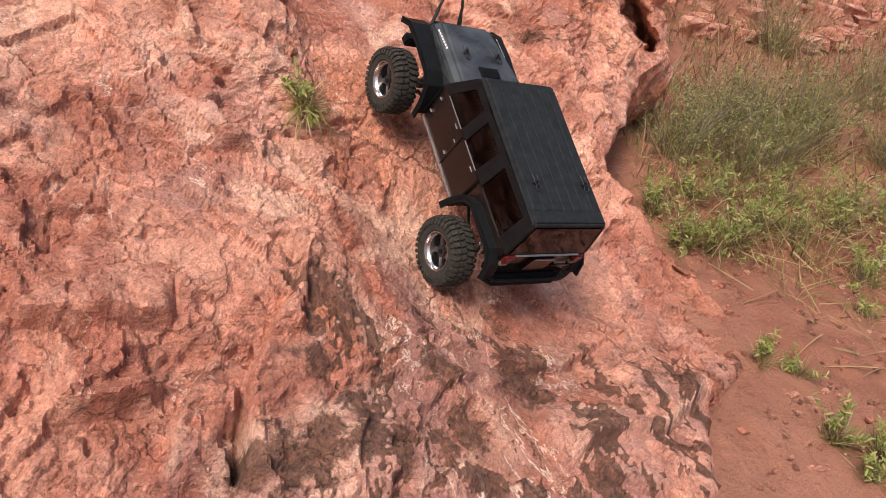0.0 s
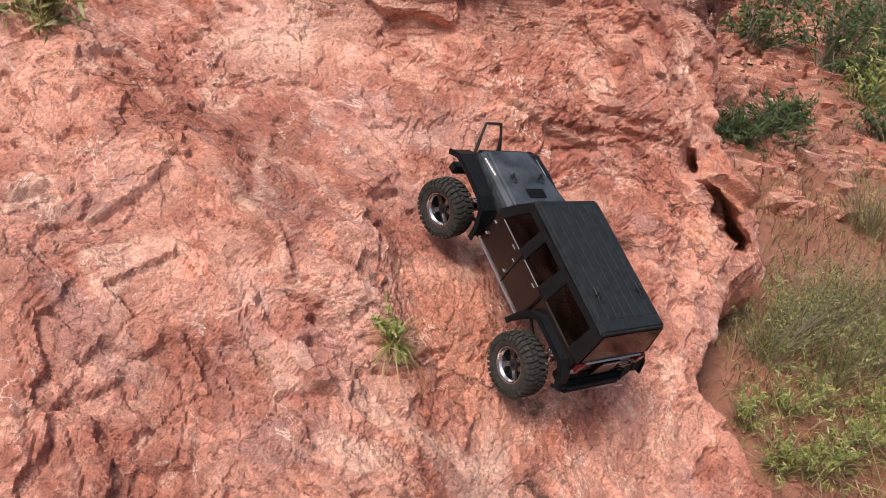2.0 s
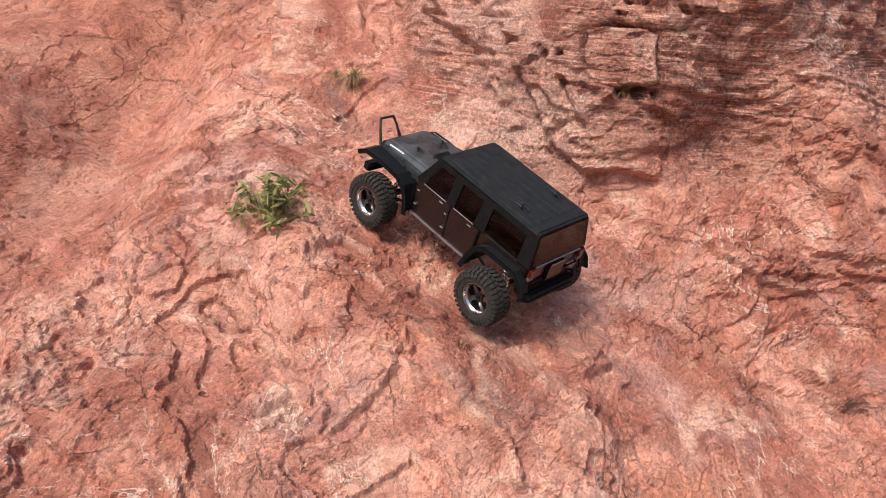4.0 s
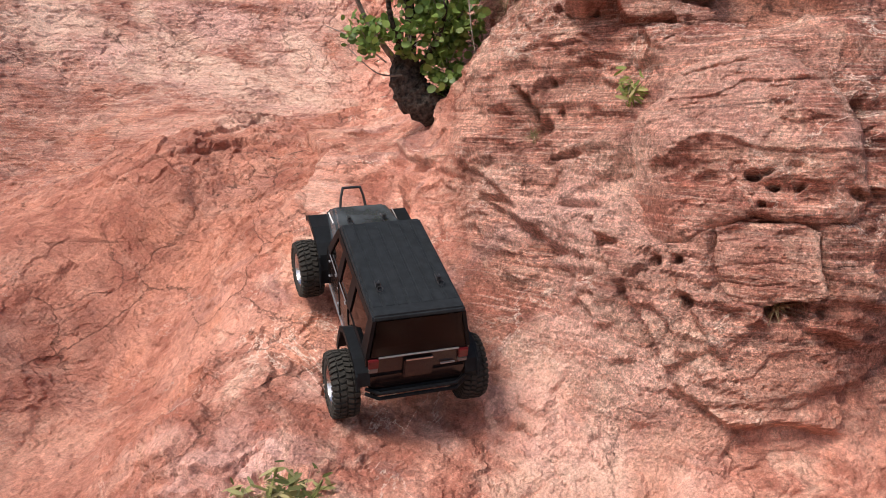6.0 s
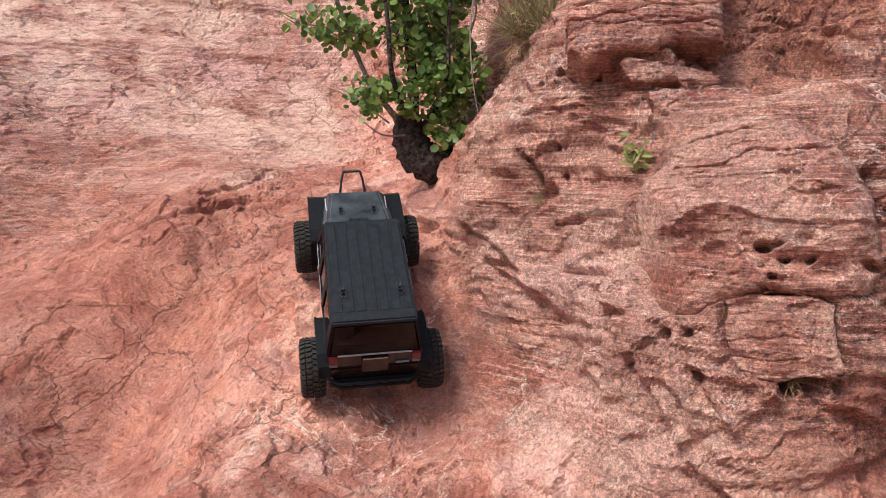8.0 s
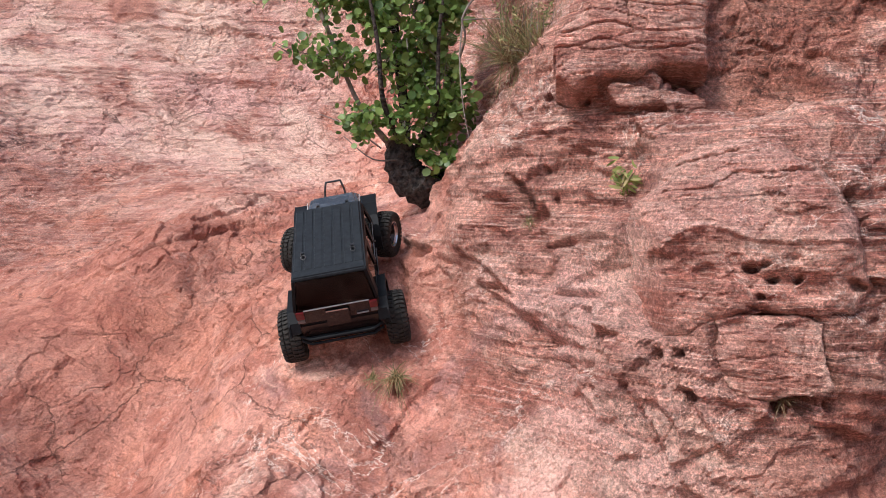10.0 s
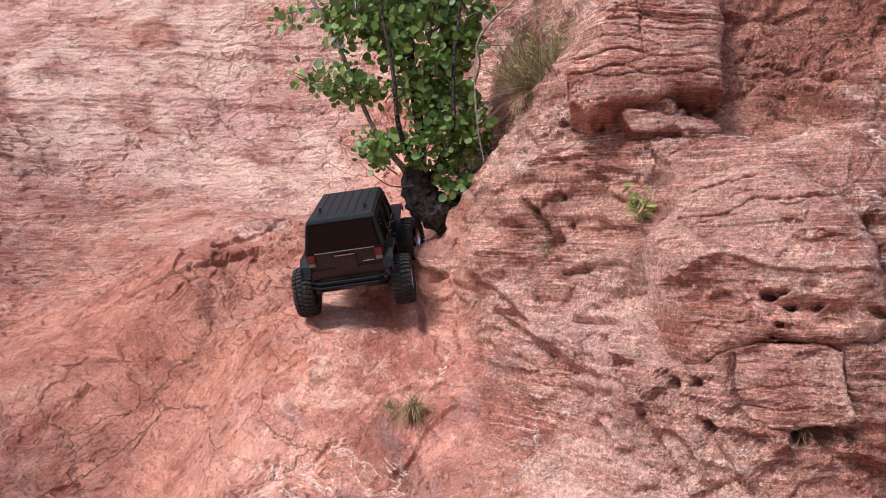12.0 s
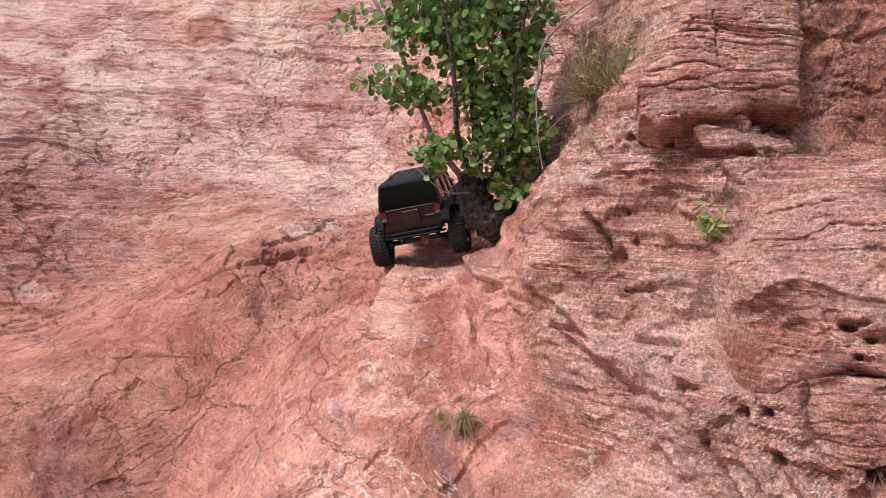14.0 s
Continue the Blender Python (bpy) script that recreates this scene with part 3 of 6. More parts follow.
    if "chunk" in label:
        for line in (((-0.054, -0.021), (0.019, -0.009), (0.088, -0.013)), ((0.069, 0.043), (0.061, 0.008), (0.054, -0.038)), ((-0.054, 0.018), (0.033, 0.022)), ((-0.047, -0.044), (0.047, -0.042))):
            crease(h, aw, bw, line, 0.0018, 0.003)
    h = np.where(s > 0, h, np.maximum(h + 25.0 * s, -deep))
    h = np.maximum(h, -deep)
    p = p + h[:, None] * f
    faces = grid_faces(len(bb), len(aa))
    faces = faces[(h[faces] > -deep + 1e-6).any(1)]
    used, faces = np.unique(faces, return_inverse=True)
    me = mesh_from("boulder", p[used], faces.reshape(-1, 4), ROCK)
    rough = rugged(p[used], 6.0, 471, 4, 0.6)
    zero = np.zeros(len(used))
    layer = me.color_attributes.new("regions", "FLOAT_COLOR", "POINT")
    layer.data.foreach_set("color", np.stack([paleness * ease(rough, -0.5, 0.3) * top[used], zero, zero, zero + 0.8], 1).astype(np.float32).ravel())
    layer = me.color_attributes.new("wear", "FLOAT_COLOR", "POINT")
    layer.data.foreach_set("color", np.repeat((0.45 * worn[used])[:, None], 4, 1).astype(np.float32).ravel())
    return tagged(new("boulder", me), label, "boulder", "blocks of the rock wall")


def build_rock():
    us = np.concatenate([grid_lines(-6.0, -2.3, -0.9, -0.9, 0.010, 1.06)[:-1], grid_lines(-0.9, -0.9, 1.66, 2.4, STEP, 1.05)])
    vs = np.concatenate([grid_lines(-1.2, -0.15, 2.4, 2.4, STEP, 1.05)[:-1], np.arange(2.4, 3.0, 0.006), np.arange(1.42, 2.25, 0.004) + 0.002, grid_lines(3.0, 3.0, 5.6, 8.0, 0.0105, 1.08)])
    us, vs = np.unique(np.round(us, 5)), np.unique(np.round(vs, 5))
    u, v = np.meshgrid(us, vs)
    u, v = u.ravel(), v.ravel()
    p = in_world(u, v, face(u, v))
    eps = 0.01
    normal = np.cross(in_world(u + eps, v, face(u + eps, v)) - p, in_world(u, v + eps, face(u, v + eps)) - p)
    normal /= np.linalg.norm(normal, axis=1)[:, None]
    # where the stone is bedded and where it is flaky
    wall = np.maximum(ease(u, -0.02, 0.16) * ease(v, 1.42, 1.62), ease(u, 0.18, 0.30) * (1 - ease(u, 0.75, 0.95)) * ease(v, 1.27, 1.42))
    far = ease(v, 2.3, 3.0) * ease(-u, 0.25, 0.6)
    bedded = np.clip(wall + 0.6 * far, 0, 1)
    soil = ease(-u, 0.3, 0.6) * ease(v, 1.0, 1.3) * (1 - ease(v, 2.1, 2.5))
    warp = np.stack([rugged(p, 3.0, 3, 5), rugged(p, 3.0, 13, 5), rugged(p, 3.0, 23, 5)], 1)
    q = p + 0.05 * warp
    slant = np.stack([q[:, 0] * 0.8 + q[:, 1] * 0.5, q[:, 1] * 0.6 - q[:, 0] * 0.45, q[:, 2]], 1)
    broken = 0.30 + 0.70 * ease(lumps(p, 2.6, 17) + 0.4 * lumps(p, 7.0, 18), -0.25, 0.45)
    trail = np.zeros(len(p))  # the way that the stone is worn smoother
    for a, b in zip(TRAIL, TRAIL[1:]):
        k, t, off = beside(p, a, b, 0.36)
        trail[k] = np.maximum(trail[k], 1 - ease(np.linalg.norm(off, axis=1), 0.17, 0.30))
    flaky = (1 - 0.55 * far) * (1 - 0.6 * wall) * (1 - 0.72 * soil) * (1 - 0.35 * trail)
    d = 0.018 * (1 - 0.8 * trail) * rugged(q, 3.2, 31, 3) - 0.018 * trail
    d = d + flaky * (0.0130 * stairs(2.0 * rugged(slant, 4.5, 41, 5), 0.14) + 0.0048 * (0.4 + 0.6 * broken) * stairs(2.2 * rugged(slant, 13.0, 51, 4), 0.12) + 0.0013 * broken * stairs(2.2 * rugged(slant, 38.0, 56, 2), 0.2))
    d = d + broken * (0.6 + 0.4 * flaky) * (1 - 0.55 * wall) * (0.0022 * rugged(q, 34.0, 61, 3) + 0.0012 * lumps(p, 115.0, 71))
    q2 = q + 0.02 * warp[:, [2, 0, 1]]
    d = d + (1 - 0.7 * soil) * (1 - 0.75 * trail) * (0.32 + 0.68 * wall) * (1 - 0.5 * far) * ((0.012 - 0.003 * wall) * facets(q2 * np.array((1.0, 0.8, 1.7)), 5.5, 141, 34) + 0.0075 * (0.4 + 0.6 * broken) * facets(q2 * np.array((1.0, 0.8, 1.9)), 14.0, 151, 34))
    # beds: thin level layers that stand out by different amounts
    for thick, out, seed in ((0.040, 0.0070, 81), (0.015, 0.0034, 91)):
        level = (p[:, 2] + 0.022 * warp[:, 2] + 0.10 * p[:, 0] * wall) / thick
        k = np.floor(level)
        cell = k * 0
        this, after = mixed(k, cell, k * 0, seed), mixed(k + 1, cell, k * 0, seed)
        d = d + bedded * out * (1 + 0.5 * far) * (this + (after - this) * ease(level - k, 0.72, 1.0) - 0.5) * 2
    # cracks
    crack = seams(q * np.array((1.0, 0.8, 1.2)), 5.0, 7)
    d = d - (1 - 0.85 * soil) * 0.007 * (1 - 0.8 * wall) * (1 - 0.7 * trail) * (1 - ease(crack, 0.0, 0.045)) * ease(lumps(p, 2.5, 15), -0.05, 0.3)
    crack = seams(q * np.array((1.0, 0.7, 1.4)), 12.0, 9)
    d = d - (1 - 0.85 * soil) * 0.0055 * (1 - ease(crack, 0.0, 0.06)) * ease(lumps(p, 4.0, 19), 0.0, 0.35)
    worn = np.zeros(len(p))
    for origin, facing, outline, *_ in BLOCKS:
        dent(p, d, origin, facing, outline)
    ledge(p, d, worn, warp, ((0.283, 1.243, 1.028), (0.316, 1.199, 1.033)), ((0.07, 0.17, 0.98),), .018, .03)
    notch(p, d, warp, (0.276, 1.280, 1.082), (0.303, 1.242, 1.086), .010, .055)
    ledge(p, d, worn, warp, ((0.211, 1.376, 1.074), (0.277, 1.285, 1.088)), ((0.34, 0.38, 0.86),), .014, .08)
    notch(p, d, warp, (0.222, 1.430, 1.157), (0.289, 1.330, 1.166), .004, .012)
    notch(p, d, warp, (0.286, 1.339, 1.170), (0.320, 1.266, 1.173), .007, .03)
    notch(p, d, warp, (0.222, 1.430, 1.157), (0.209, 1.381, 1.076), .005, .014)
    notch(p, d, warp, (0.269, 1.257, 1.021), (0.304, 1.184, 0.933), .006, .015)
    notch(p, d, warp, (0.304, 1.184, 0.933), (0.328, 1.141, 0.875), .006, .015)
    notch(p, d, warp, (0.356, 1.144, 0.994), (0.375, 1.119, 0.957), .005, .010)
    ledge(p, d, worn, warp, ((0.157, 1.425, 1.055), (0.210, 1.333, 1.017)), ((0.59, 0.01, 0.81),), .012, .05)
    notch(p, d, warp, (0.162, 1.549, 1.295), (0.185, 1.505, 1.236), .012, .055)
    pit(p, d, (0.196, 1.482, 1.203), .028, .045)
    pit(p, d, (0.226, 1.486, 1.298), .006, .03)
    pit(p, d, (0.234, 1.463, 1.245), .006, .03)
    notch(p, d, warp, (0.112, 1.502, 1.085), (0.146, 1.463, 1.083), .006, .02)
    notch(p, d, warp, (0.231, 1.496, 1.364), (0.259, 1.473, 1.393), .005, .014)
    notch(p, d, warp, (0.259, 1.473, 1.393), (0.323, 1.394, 1.328), .005, .014)
    ledge(p, d, worn, warp, ((-0.082, 1.937, 1.158), (-0.038, 1.797, 1.146), (0.009, 1.702, 1.149)), ((0.82, 0.21, 0.53), (0.56, 0.30, 0.77),), .02, .06)
    notch(p, d, warp, (-0.060, 1.807, 1.133), (0.014, 1.690, 1.146), .009, .035)
    ledge(p, d, worn, warp, ((-0.083, 1.945, 1.160), (-0.037, 1.977, 1.199)), ((0.47, -0.87, 0.17),), .02, .06)
    notch(p, d, warp, (0.109, 2.335, 1.485), (0.095, 1.734, 1.341), .005, .015)
    notch(p, d, warp, (0.218, 1.547, 1.463), (0.208, 1.522, 1.376), .005, .012)
    ledge(p, d, worn, warp, ((0.064, 1.608, 1.146), (0.114, 1.518, 1.110), (0.167, 1.426, 1.070)), ((0.42, -0.12, 0.90), (0.60, 0.00, 0.80),), .015, .06)
    notch(p, d, warp, (0.005, 1.617, 1.077), (0.017, 1.528, 1.002), .005, .012)
    # bands, veins and hollows of the wall
    pit(p, d, (0.352, 1.152, 1.017), 0.009, 0.06)
    pit(p, d, (0.374, 1.130, 1.025), 0.006, 0.05)
    pit(p, d, (0.287, 1.231, 1.022), 0.01, 0.04)
    notch(p, d, warp, (0.374, 1.119, 0.963), (0.396, 1.101, 0.963), 0.012, 0.05)
    notch(p, d, warp, (0.467, 1.062, 0.963), (0.498, 1.056, 0.969), 0.017, 0.07)
    notch(p, d, warp, (0.498, 1.056, 0.969), (0.540, 1.056, 0.960), 0.017, 0.07)
    notch(p, d, warp, (0.276, 1.279, 1.085), (0.298, 1.244, 1.086), 0.01, 0.06)
    ledge(p, d, worn, warp, ((0.278, 1.266, 1.067), (0.287, 1.229, 1.015), (0.310, 1.183, 0.960), (0.338, 1.136, 0.896), (0.351, 1.114, 0.862)), ((0.85, -0.3, 0.45), (0.85, -0.3, 0.45), (0.85, -0.3, 0.45), (0.85, -0.3, 0.45),), 0.022, 0.09)
    ledge(p, d, worn, warp, ((0.361, 1.140, 1.003), (0.377, 1.115, 0.952), (0.421, 1.074, 0.899)), ((0.85, -0.3, 0.45), (0.85, -0.3, 0.45),), 0.016, 0.07)
    ledge(p, d, worn, warp, ((0.094, 1.530, 1.087), (0.150, 1.441, 1.061), (0.195, 1.363, 1.037), (0.221, 1.312, 1.013)), ((0.6, -0.1, 0.8), (0.6, -0.1, 0.8), (0.6, -0.1, 0.8),), 0.016, 0.06)
    ledge(p, d, worn, warp, ((0.208, 1.439, 1.142), (0.212, 1.374, 1.074), (0.280, 1.276, 1.090)), ((-0.6, -0.5, -0.6), (-0.6, -0.5, -0.6),), 0.012, 0.05)
    ledge(p, d, worn, warp, ((0.222, 1.428, 1.151), (0.271, 1.364, 1.165), (0.313, 1.275, 1.168)), ((0.0, -0.3, 0.95), (0.0, -0.3, 0.95),), 0.012, 0.04)
    ledge(p, d, worn, warp, ((0.098, 1.705, 1.323), (0.140, 1.621, 1.355), (0.238, 1.502, 1.426)), ((0.7, -0.7, 0.1), (0.7, -0.7, 0.1),), 0.012, 0.06)
    ledge(p, d, worn, warp, ((0.253, 1.471, 1.346), (0.321, 1.405, 1.345), (0.383, 1.309, 1.319)), ((0.0, -0.4, 0.9), (0.0, -0.4, 0.9),), 0.014, 0.05)
    notch(p, d, warp, (0.324, 1.415, 1.386), (0.361, 1.365, 1.348), 0.006, 0.02)
    notch(p, d, warp, (0.361, 1.365, 1.348), (0.393, 1.309, 1.331), 0.006, 0.02)
    notch(p, d, warp, (0.535, 1.199, 1.340), (0.560, 1.138, 1.300), 0.012, 0.045)
    notch(p, d, warp, (0.560, 1.138, 1.300), (0.594, 1.108, 1.259), 0.012, 0.045)
    notch(p, d, warp, (0.594, 1.108, 1.259), (0.609, 1.093, 1.220), 0.012, 0.045)
    ledge(p, d, worn, warp, ((0.557, 1.260, 1.362), (0.638, 1.301, 1.373), (0.748, 1.354, 1.407)), ((0.0, -0.4, 0.9), (0.0, -0.4, 0.9),), 0.022, 0.09)
    ledge(p, d, worn, warp, ((0.551, 1.188, 1.334), (0.640, 1.249, 1.356), (0.640, 1.167, 1.314)), ((0.0, -0.4, 0.9), (0.0, -0.4, 0.9),), 0.016, 0.05)
    ledge(p, d, worn, warp, ((0.605, 1.521, 1.596), (0.635, 1.506, 1.535), (0.639, 1.491, 1.491), (0.694, 1.462, 1.485), (0.786, 1.424, 1.487)), ((-0.7, -0.5, -0.3), (-0.7, -0.5, -0.3), (-0.7, -0.5, -0.3), (-0.7, -0.5, -0.3),), 0.018, 0.07)
    ledge(p, d, worn, warp, ((0.013, 1.469, 0.944), (0.113, 1.391, 0.964), (0.200, 1.304, 0.968), (0.261, 1.238, 0.964)), ((0, -0.3, -0.95), (0, -0.3, -0.95), (0, -0.3, -0.95),), 0.007, 0.06)
    notch(p, d, warp, (0.325, 1.147, 0.893), (0.352, 1.115, 0.866), 0.006, 0.015)
    ledge(p, d, worn, warp, ((0.528, 1.054, 0.950), (0.569, 1.060, 0.939), (0.603, 1.069, 0.912)), ((0.1, -0.4, 0.9), (0.1, -0.4, 0.9),), 0.022, 0.05)
    ledge(p, d, worn, warp, ((0.412, 1.089, 0.962), (0.444, 1.071, 0.963), (0.446, 1.068, 0.944)), ((0.1, -0.6, 0.7), (0.1, -0.6, 0.7),), 0.018, 0.03)
    # bulge on the trail and the crack beside it
    ledge(p, d, worn, warp, ((-0.230, 2.013, 1.135), (-0.267, 1.791, 1.070), (-0.279, 1.660, 1.026), (-0.269, 1.537, 0.959)), ((0.97, -0.20, 0.14), (0.95, -0.18, 0.27), (0.93, -0.11, 0.35),), .030, .12)
    notch(p, d, warp, (-0.070, 1.804, 1.126), (-0.054, 1.666, 1.076), .010, .02)
    notch(p, d, warp, (-0.054, 1.666, 1.076), (-0.048, 1.524, 0.966), .010, .02)
    notch(p, d, warp, (-0.048, 1.524, 0.966), (-0.065, 1.414, 0.880), .010, .02)
    notch(p, d, warp, (-0.273, 1.747, 1.057), (-0.104, 1.684, 1.073), .004, .008)
    notch(p, d, warp, (-0.240, 1.829, 1.086), (-0.109, 1.772, 1.100), .004, .007)
    notch(p, d, warp, (-0.257, 1.976, 1.120), (-0.294, 1.848, 1.072), .006, .012)
    notch(p, d, warp, (-0.294, 1.848, 1.072), (-0.293, 1.674, 1.023), .006, .012)
    # gully
    ledge(p, d, worn, warp, ((-0.835, 1.981, 1.013), (-0.767, 2.034, 1.076), (-0.677, 2.074, 1.115)), ((0.74, -0.61, -0.28), (0.52, -0.61, -0.59),), .015, .15)
    ledge(p, d, worn, warp, ((-1.054, 1.847, 0.944), (-0.918, 1.840, 0.936), (-0.818, 1.820, 0.893)), ((-0.06, -0.96, -0.28), (-0.36, -0.82, -0.45),), .015, .15)
    # far slope
    ledge(p, d, worn, warp, ((-0.643, 2.270, 1.184), (-0.579, 2.440, 1.190), (-0.518, 2.810, 1.220)), ((-0.94, 0.35, 0.02), (-0.98, 0.17, -0.07),), .012, .10)
    notch(p, d, warp, (-0.613, 2.189, 1.149), (-0.537, 2.333, 1.162), .008, .012)
    notch(p, d, warp, (-0.537, 2.333, 1.162), (-0.418, 2.313, 1.161), .008, .012)
    # thin lips of split stone on the far slope
    ledge(p, d, worn, warp, ((-1.657, 3.148, 1.260), (-1.462, 3.169, 1.171), (-1.248, 3.093, 1.122)), ((-0.15, 0.6, 0.75), (-0.15, 0.6, 0.75),), 0.008, 0.16)
    ledge(p, d, worn, warp, ((-1.293, 3.847, 1.514), (-1.144, 3.804, 1.433), (-1.040, 3.721, 1.365)), ((-0.15, 0.6, 0.75), (-0.15, 0.6, 0.75),), 0.006, 0.16)
    ledge(p, d, worn, warp, ((-1.401, 3.765, 1.509), (-1.064, 3.915, 1.465), (-0.741, 3.969, 1.387)), ((-0.15, 0.6, 0.75), (-0.15, 0.6, 0.75),), 0.006, 0.16)
    ledge(p, d, worn, warp, ((-2.019, 3.757, 1.821), (-1.639, 4.102, 1.856), (-1.176, 4.338, 1.845), (-0.711, 4.497, 1.820)), ((-0.15, 0.6, 0.75), (-0.15, 0.6, 0.75), (-0.15, 0.6, 0.75),), 0.005, 0.16)
    ledge(p, d, worn, warp, ((-1.708, 4.021, 1.831), (-1.656, 3.963, 1.768), (-1.575, 4.009, 1.760)), ((-0.15, 0.6, 0.75), (-0.15, 0.6, 0.75),), 0.008, 0.16)
    ledge(p, d, worn, warp, ((-1.582, 3.882, 1.677), (-1.535, 3.831, 1.619), (-1.457, 3.845, 1.588)), ((-0.15, 0.6, 0.75), (-0.15, 0.6, 0.75),), 0.009, 0.16)
    ledge(p, d, worn, warp, ((-2.115, 3.421, 1.726), (-1.972, 3.385, 1.627), (-1.887, 3.409, 1.581)), ((-0.15, 0.6, 0.75), (-0.15, 0.6, 0.75),), 0.009, 0.16)
    ledge(p, d, worn, warp, ((-1.978, 3.189, 1.540), (-1.885, 3.315, 1.531), (-1.752, 3.434, 1.500)), ((-0.15, 0.6, 0.75), (-0.15, 0.6, 0.75),), 0.01, 0.16)
    ledge(p, d, worn, warp, ((-1.200, 4.552, 2.123), (-0.988, 4.614, 2.135), (-0.859, 4.617, 2.088)), ((-0.15, 0.6, 0.75), (-0.15, 0.6, 0.75),), 0.012, 0.16)
    ledge(p, d, worn, warp, ((-1.469, 4.489, 2.143), (-1.436, 4.589, 2.256), (-1.214, 4.609, 2.213)), ((-0.15, 0.6, 0.75), (-0.15, 0.6, 0.75),), 0.012, 0.16)
    ledge(p, d, worn, warp, ((-1.779, 4.638, 2.394), (-1.714, 4.549, 2.279), (-1.602, 4.459, 2.152)), ((-0.15, 0.6, 0.75), (-0.15, 0.6, 0.75),), 0.02, 0.16)
    ledge(p, d, worn, warp, ((-1.602, 4.459, 2.152), (-1.451, 4.431, 2.070), (-1.221, 4.393, 1.928)), ((-0.15, 0.6, 0.75), (-0.15, 0.6, 0.75),), 0.01, 0.16)
    ledge(p, d, worn, warp, ((-1.838, 3.775, 1.745), (-1.900, 3.683, 1.729)), ((-0.15, 0.6, 0.75),), 0.006, 0.16)
    ledge(p, d, worn, warp, ((-1.033, 4.253, 1.687), (-0.928, 4.185, 1.579)), ((-0.15, 0.6, 0.75),), 0.006, 0.16)
    ledge(p, d, worn, warp, ((-0.714, 4.321, 1.605), (-0.606, 4.312, 1.560)), ((-0.15, 0.6, 0.75),), 0.007, 0.16)
    ledge(p, d, worn, warp, ((-2.023, 4.590, 2.384), (-1.839, 4.620, 2.384)), ((-0.15, 0.6, 0.75),), 0.009, 0.16)
    notch(p, d, warp, (-1.170, 4.562, 2.125), (-1.155, 4.438, 1.950), 0.008, 0.025)
    # dark gaps under the overhanging block
    notch(p, d, warp, (0.421, 1.402, 1.452), (0.471, 1.436, 1.456), 0.017, 0.13)
    notch(p, d, warp, (0.471, 1.436, 1.456), (0.528, 1.479, 1.458), 0.017, 0.13)
    notch(p, d, warp, (0.243, 1.499, 1.433), (0.291, 1.449, 1.419), 0.012, 0.06)
    # lip over the gully
    ledge(p, d, worn, warp, ((-0.845, 2.068, 1.058), (-0.677, 2.108, 1.136), (-0.520, 2.364, 1.165), (-0.362, 2.373, 1.186)), ((-0.1, 0.45, 0.88), (-0.1, 0.45, 0.88), (-0.1, 0.45, 0.88),), 0.010, 0.08)
    ledge(p, d, worn, warp, ((-0.662, 2.331, 1.191), (-0.571, 2.610, 1.201), (-0.432, 2.671, 1.216)), ((-0.1, 0.45, 0.88), (-0.1, 0.45, 0.88),), 0.014, 0.1)
    ledge(p, d, worn, warp, ((-0.362, 2.373, 1.186), (-0.271, 2.093, 1.145), (-0.262, 1.755, 1.060), (-0.281, 1.601, 0.990)), ((0.9, -0.2, 0.35), (0.9, -0.2, 0.35), (0.9, -0.2, 0.35),), 0.03, 0.12)
    # slab seen from below
    ledge(p, d, worn, warp, ((0.369, 1.097, 0.844), (0.423, 1.051, 0.804), (0.489, 1.035, 0.817), (0.573, 1.027, 0.796)), ((0.42, -0.27, 0.87), (-0.09, 0.40, 0.91), (0.25, 0.14, 0.96),), .025, .06)
    ledge(p, d, worn, warp, ((0.853, 1.078, 0.851), (0.941, 1.018, 0.760)), ((0.77, 0.18, 0.62),), .02, .05)
    ledge(p, d, worn, warp, ((0.072, 0.600, 0.531), (0.106, 0.567, 0.519), (0.147, 0.548, 0.515)), ((0.68, 0.51, 0.52), (0.41, 0.85, 0.34),), .014, .05)
    ledge(p, d, worn, warp, ((-0.055, 0.528, 0.487), (-0.002, 0.567, 0.507), (0.054, 0.622, 0.540)), ((-0.63, 0.65, 0.42), (-0.75, 0.54, 0.38),), .014, .06)
    ledge(p, d, worn, warp, ((0.204, 0.468, 0.452), (0.270, 0.449, 0.427), (0.320, 0.433, 0.400)), ((0.41, 0.72, 0.56), (0.49, 0.73, 0.48),), .012, .05)
    ledge(p, d, worn, warp, ((0.658, 0.969, 0.680), (0.775, 0.926, 0.616), (0.875, 0.920, 0.599)), ((0.55, 0.56, 0.62), (0.17, 0.49, 0.85),), .016, .05)
    ledge(p, d, worn, warp, ((-0.411, 1.024, 0.694), (-0.300, 0.973, 0.717), (-0.238, 0.896, 0.672)), ((0.28, 0.82, 0.50), (0.79, 0.34, 0.51),), .02, .06)
    ledge(p, d, worn, warp, ((-0.109, 0.861, 0.658), (-0.054, 0.902, 0.672), (0.006, 0.893, 0.658)), ((-0.61, 0.67, 0.41), (0.24, 0.88, 0.42),), .014, .05)
    ledge(p, d, worn, warp, ((0.923, 0.751, 0.426), (0.963, 0.674, 0.371), (0.889, 0.566, 0.318)), ((0.91, 0.40, 0.09), (0.83, -0.36, -0.43),), .010, .04)
    # cave and cleft at the rock's edge
    ledge(p, d, worn, warp, ((1.149, 0.920, 0.538), (1.166, 0.840, 0.445), (1.175, 0.771, 0.393)), ((-0.98, -0.19, -0.02), (-0.97, -0.20, 0.09),), .03, .06)
    ledge(p, d, worn, warp, ((1.196, 0.946, 0.555), (1.297, 0.930, 0.495)), ((0.45, 0.67, 0.59),), .03, .06)
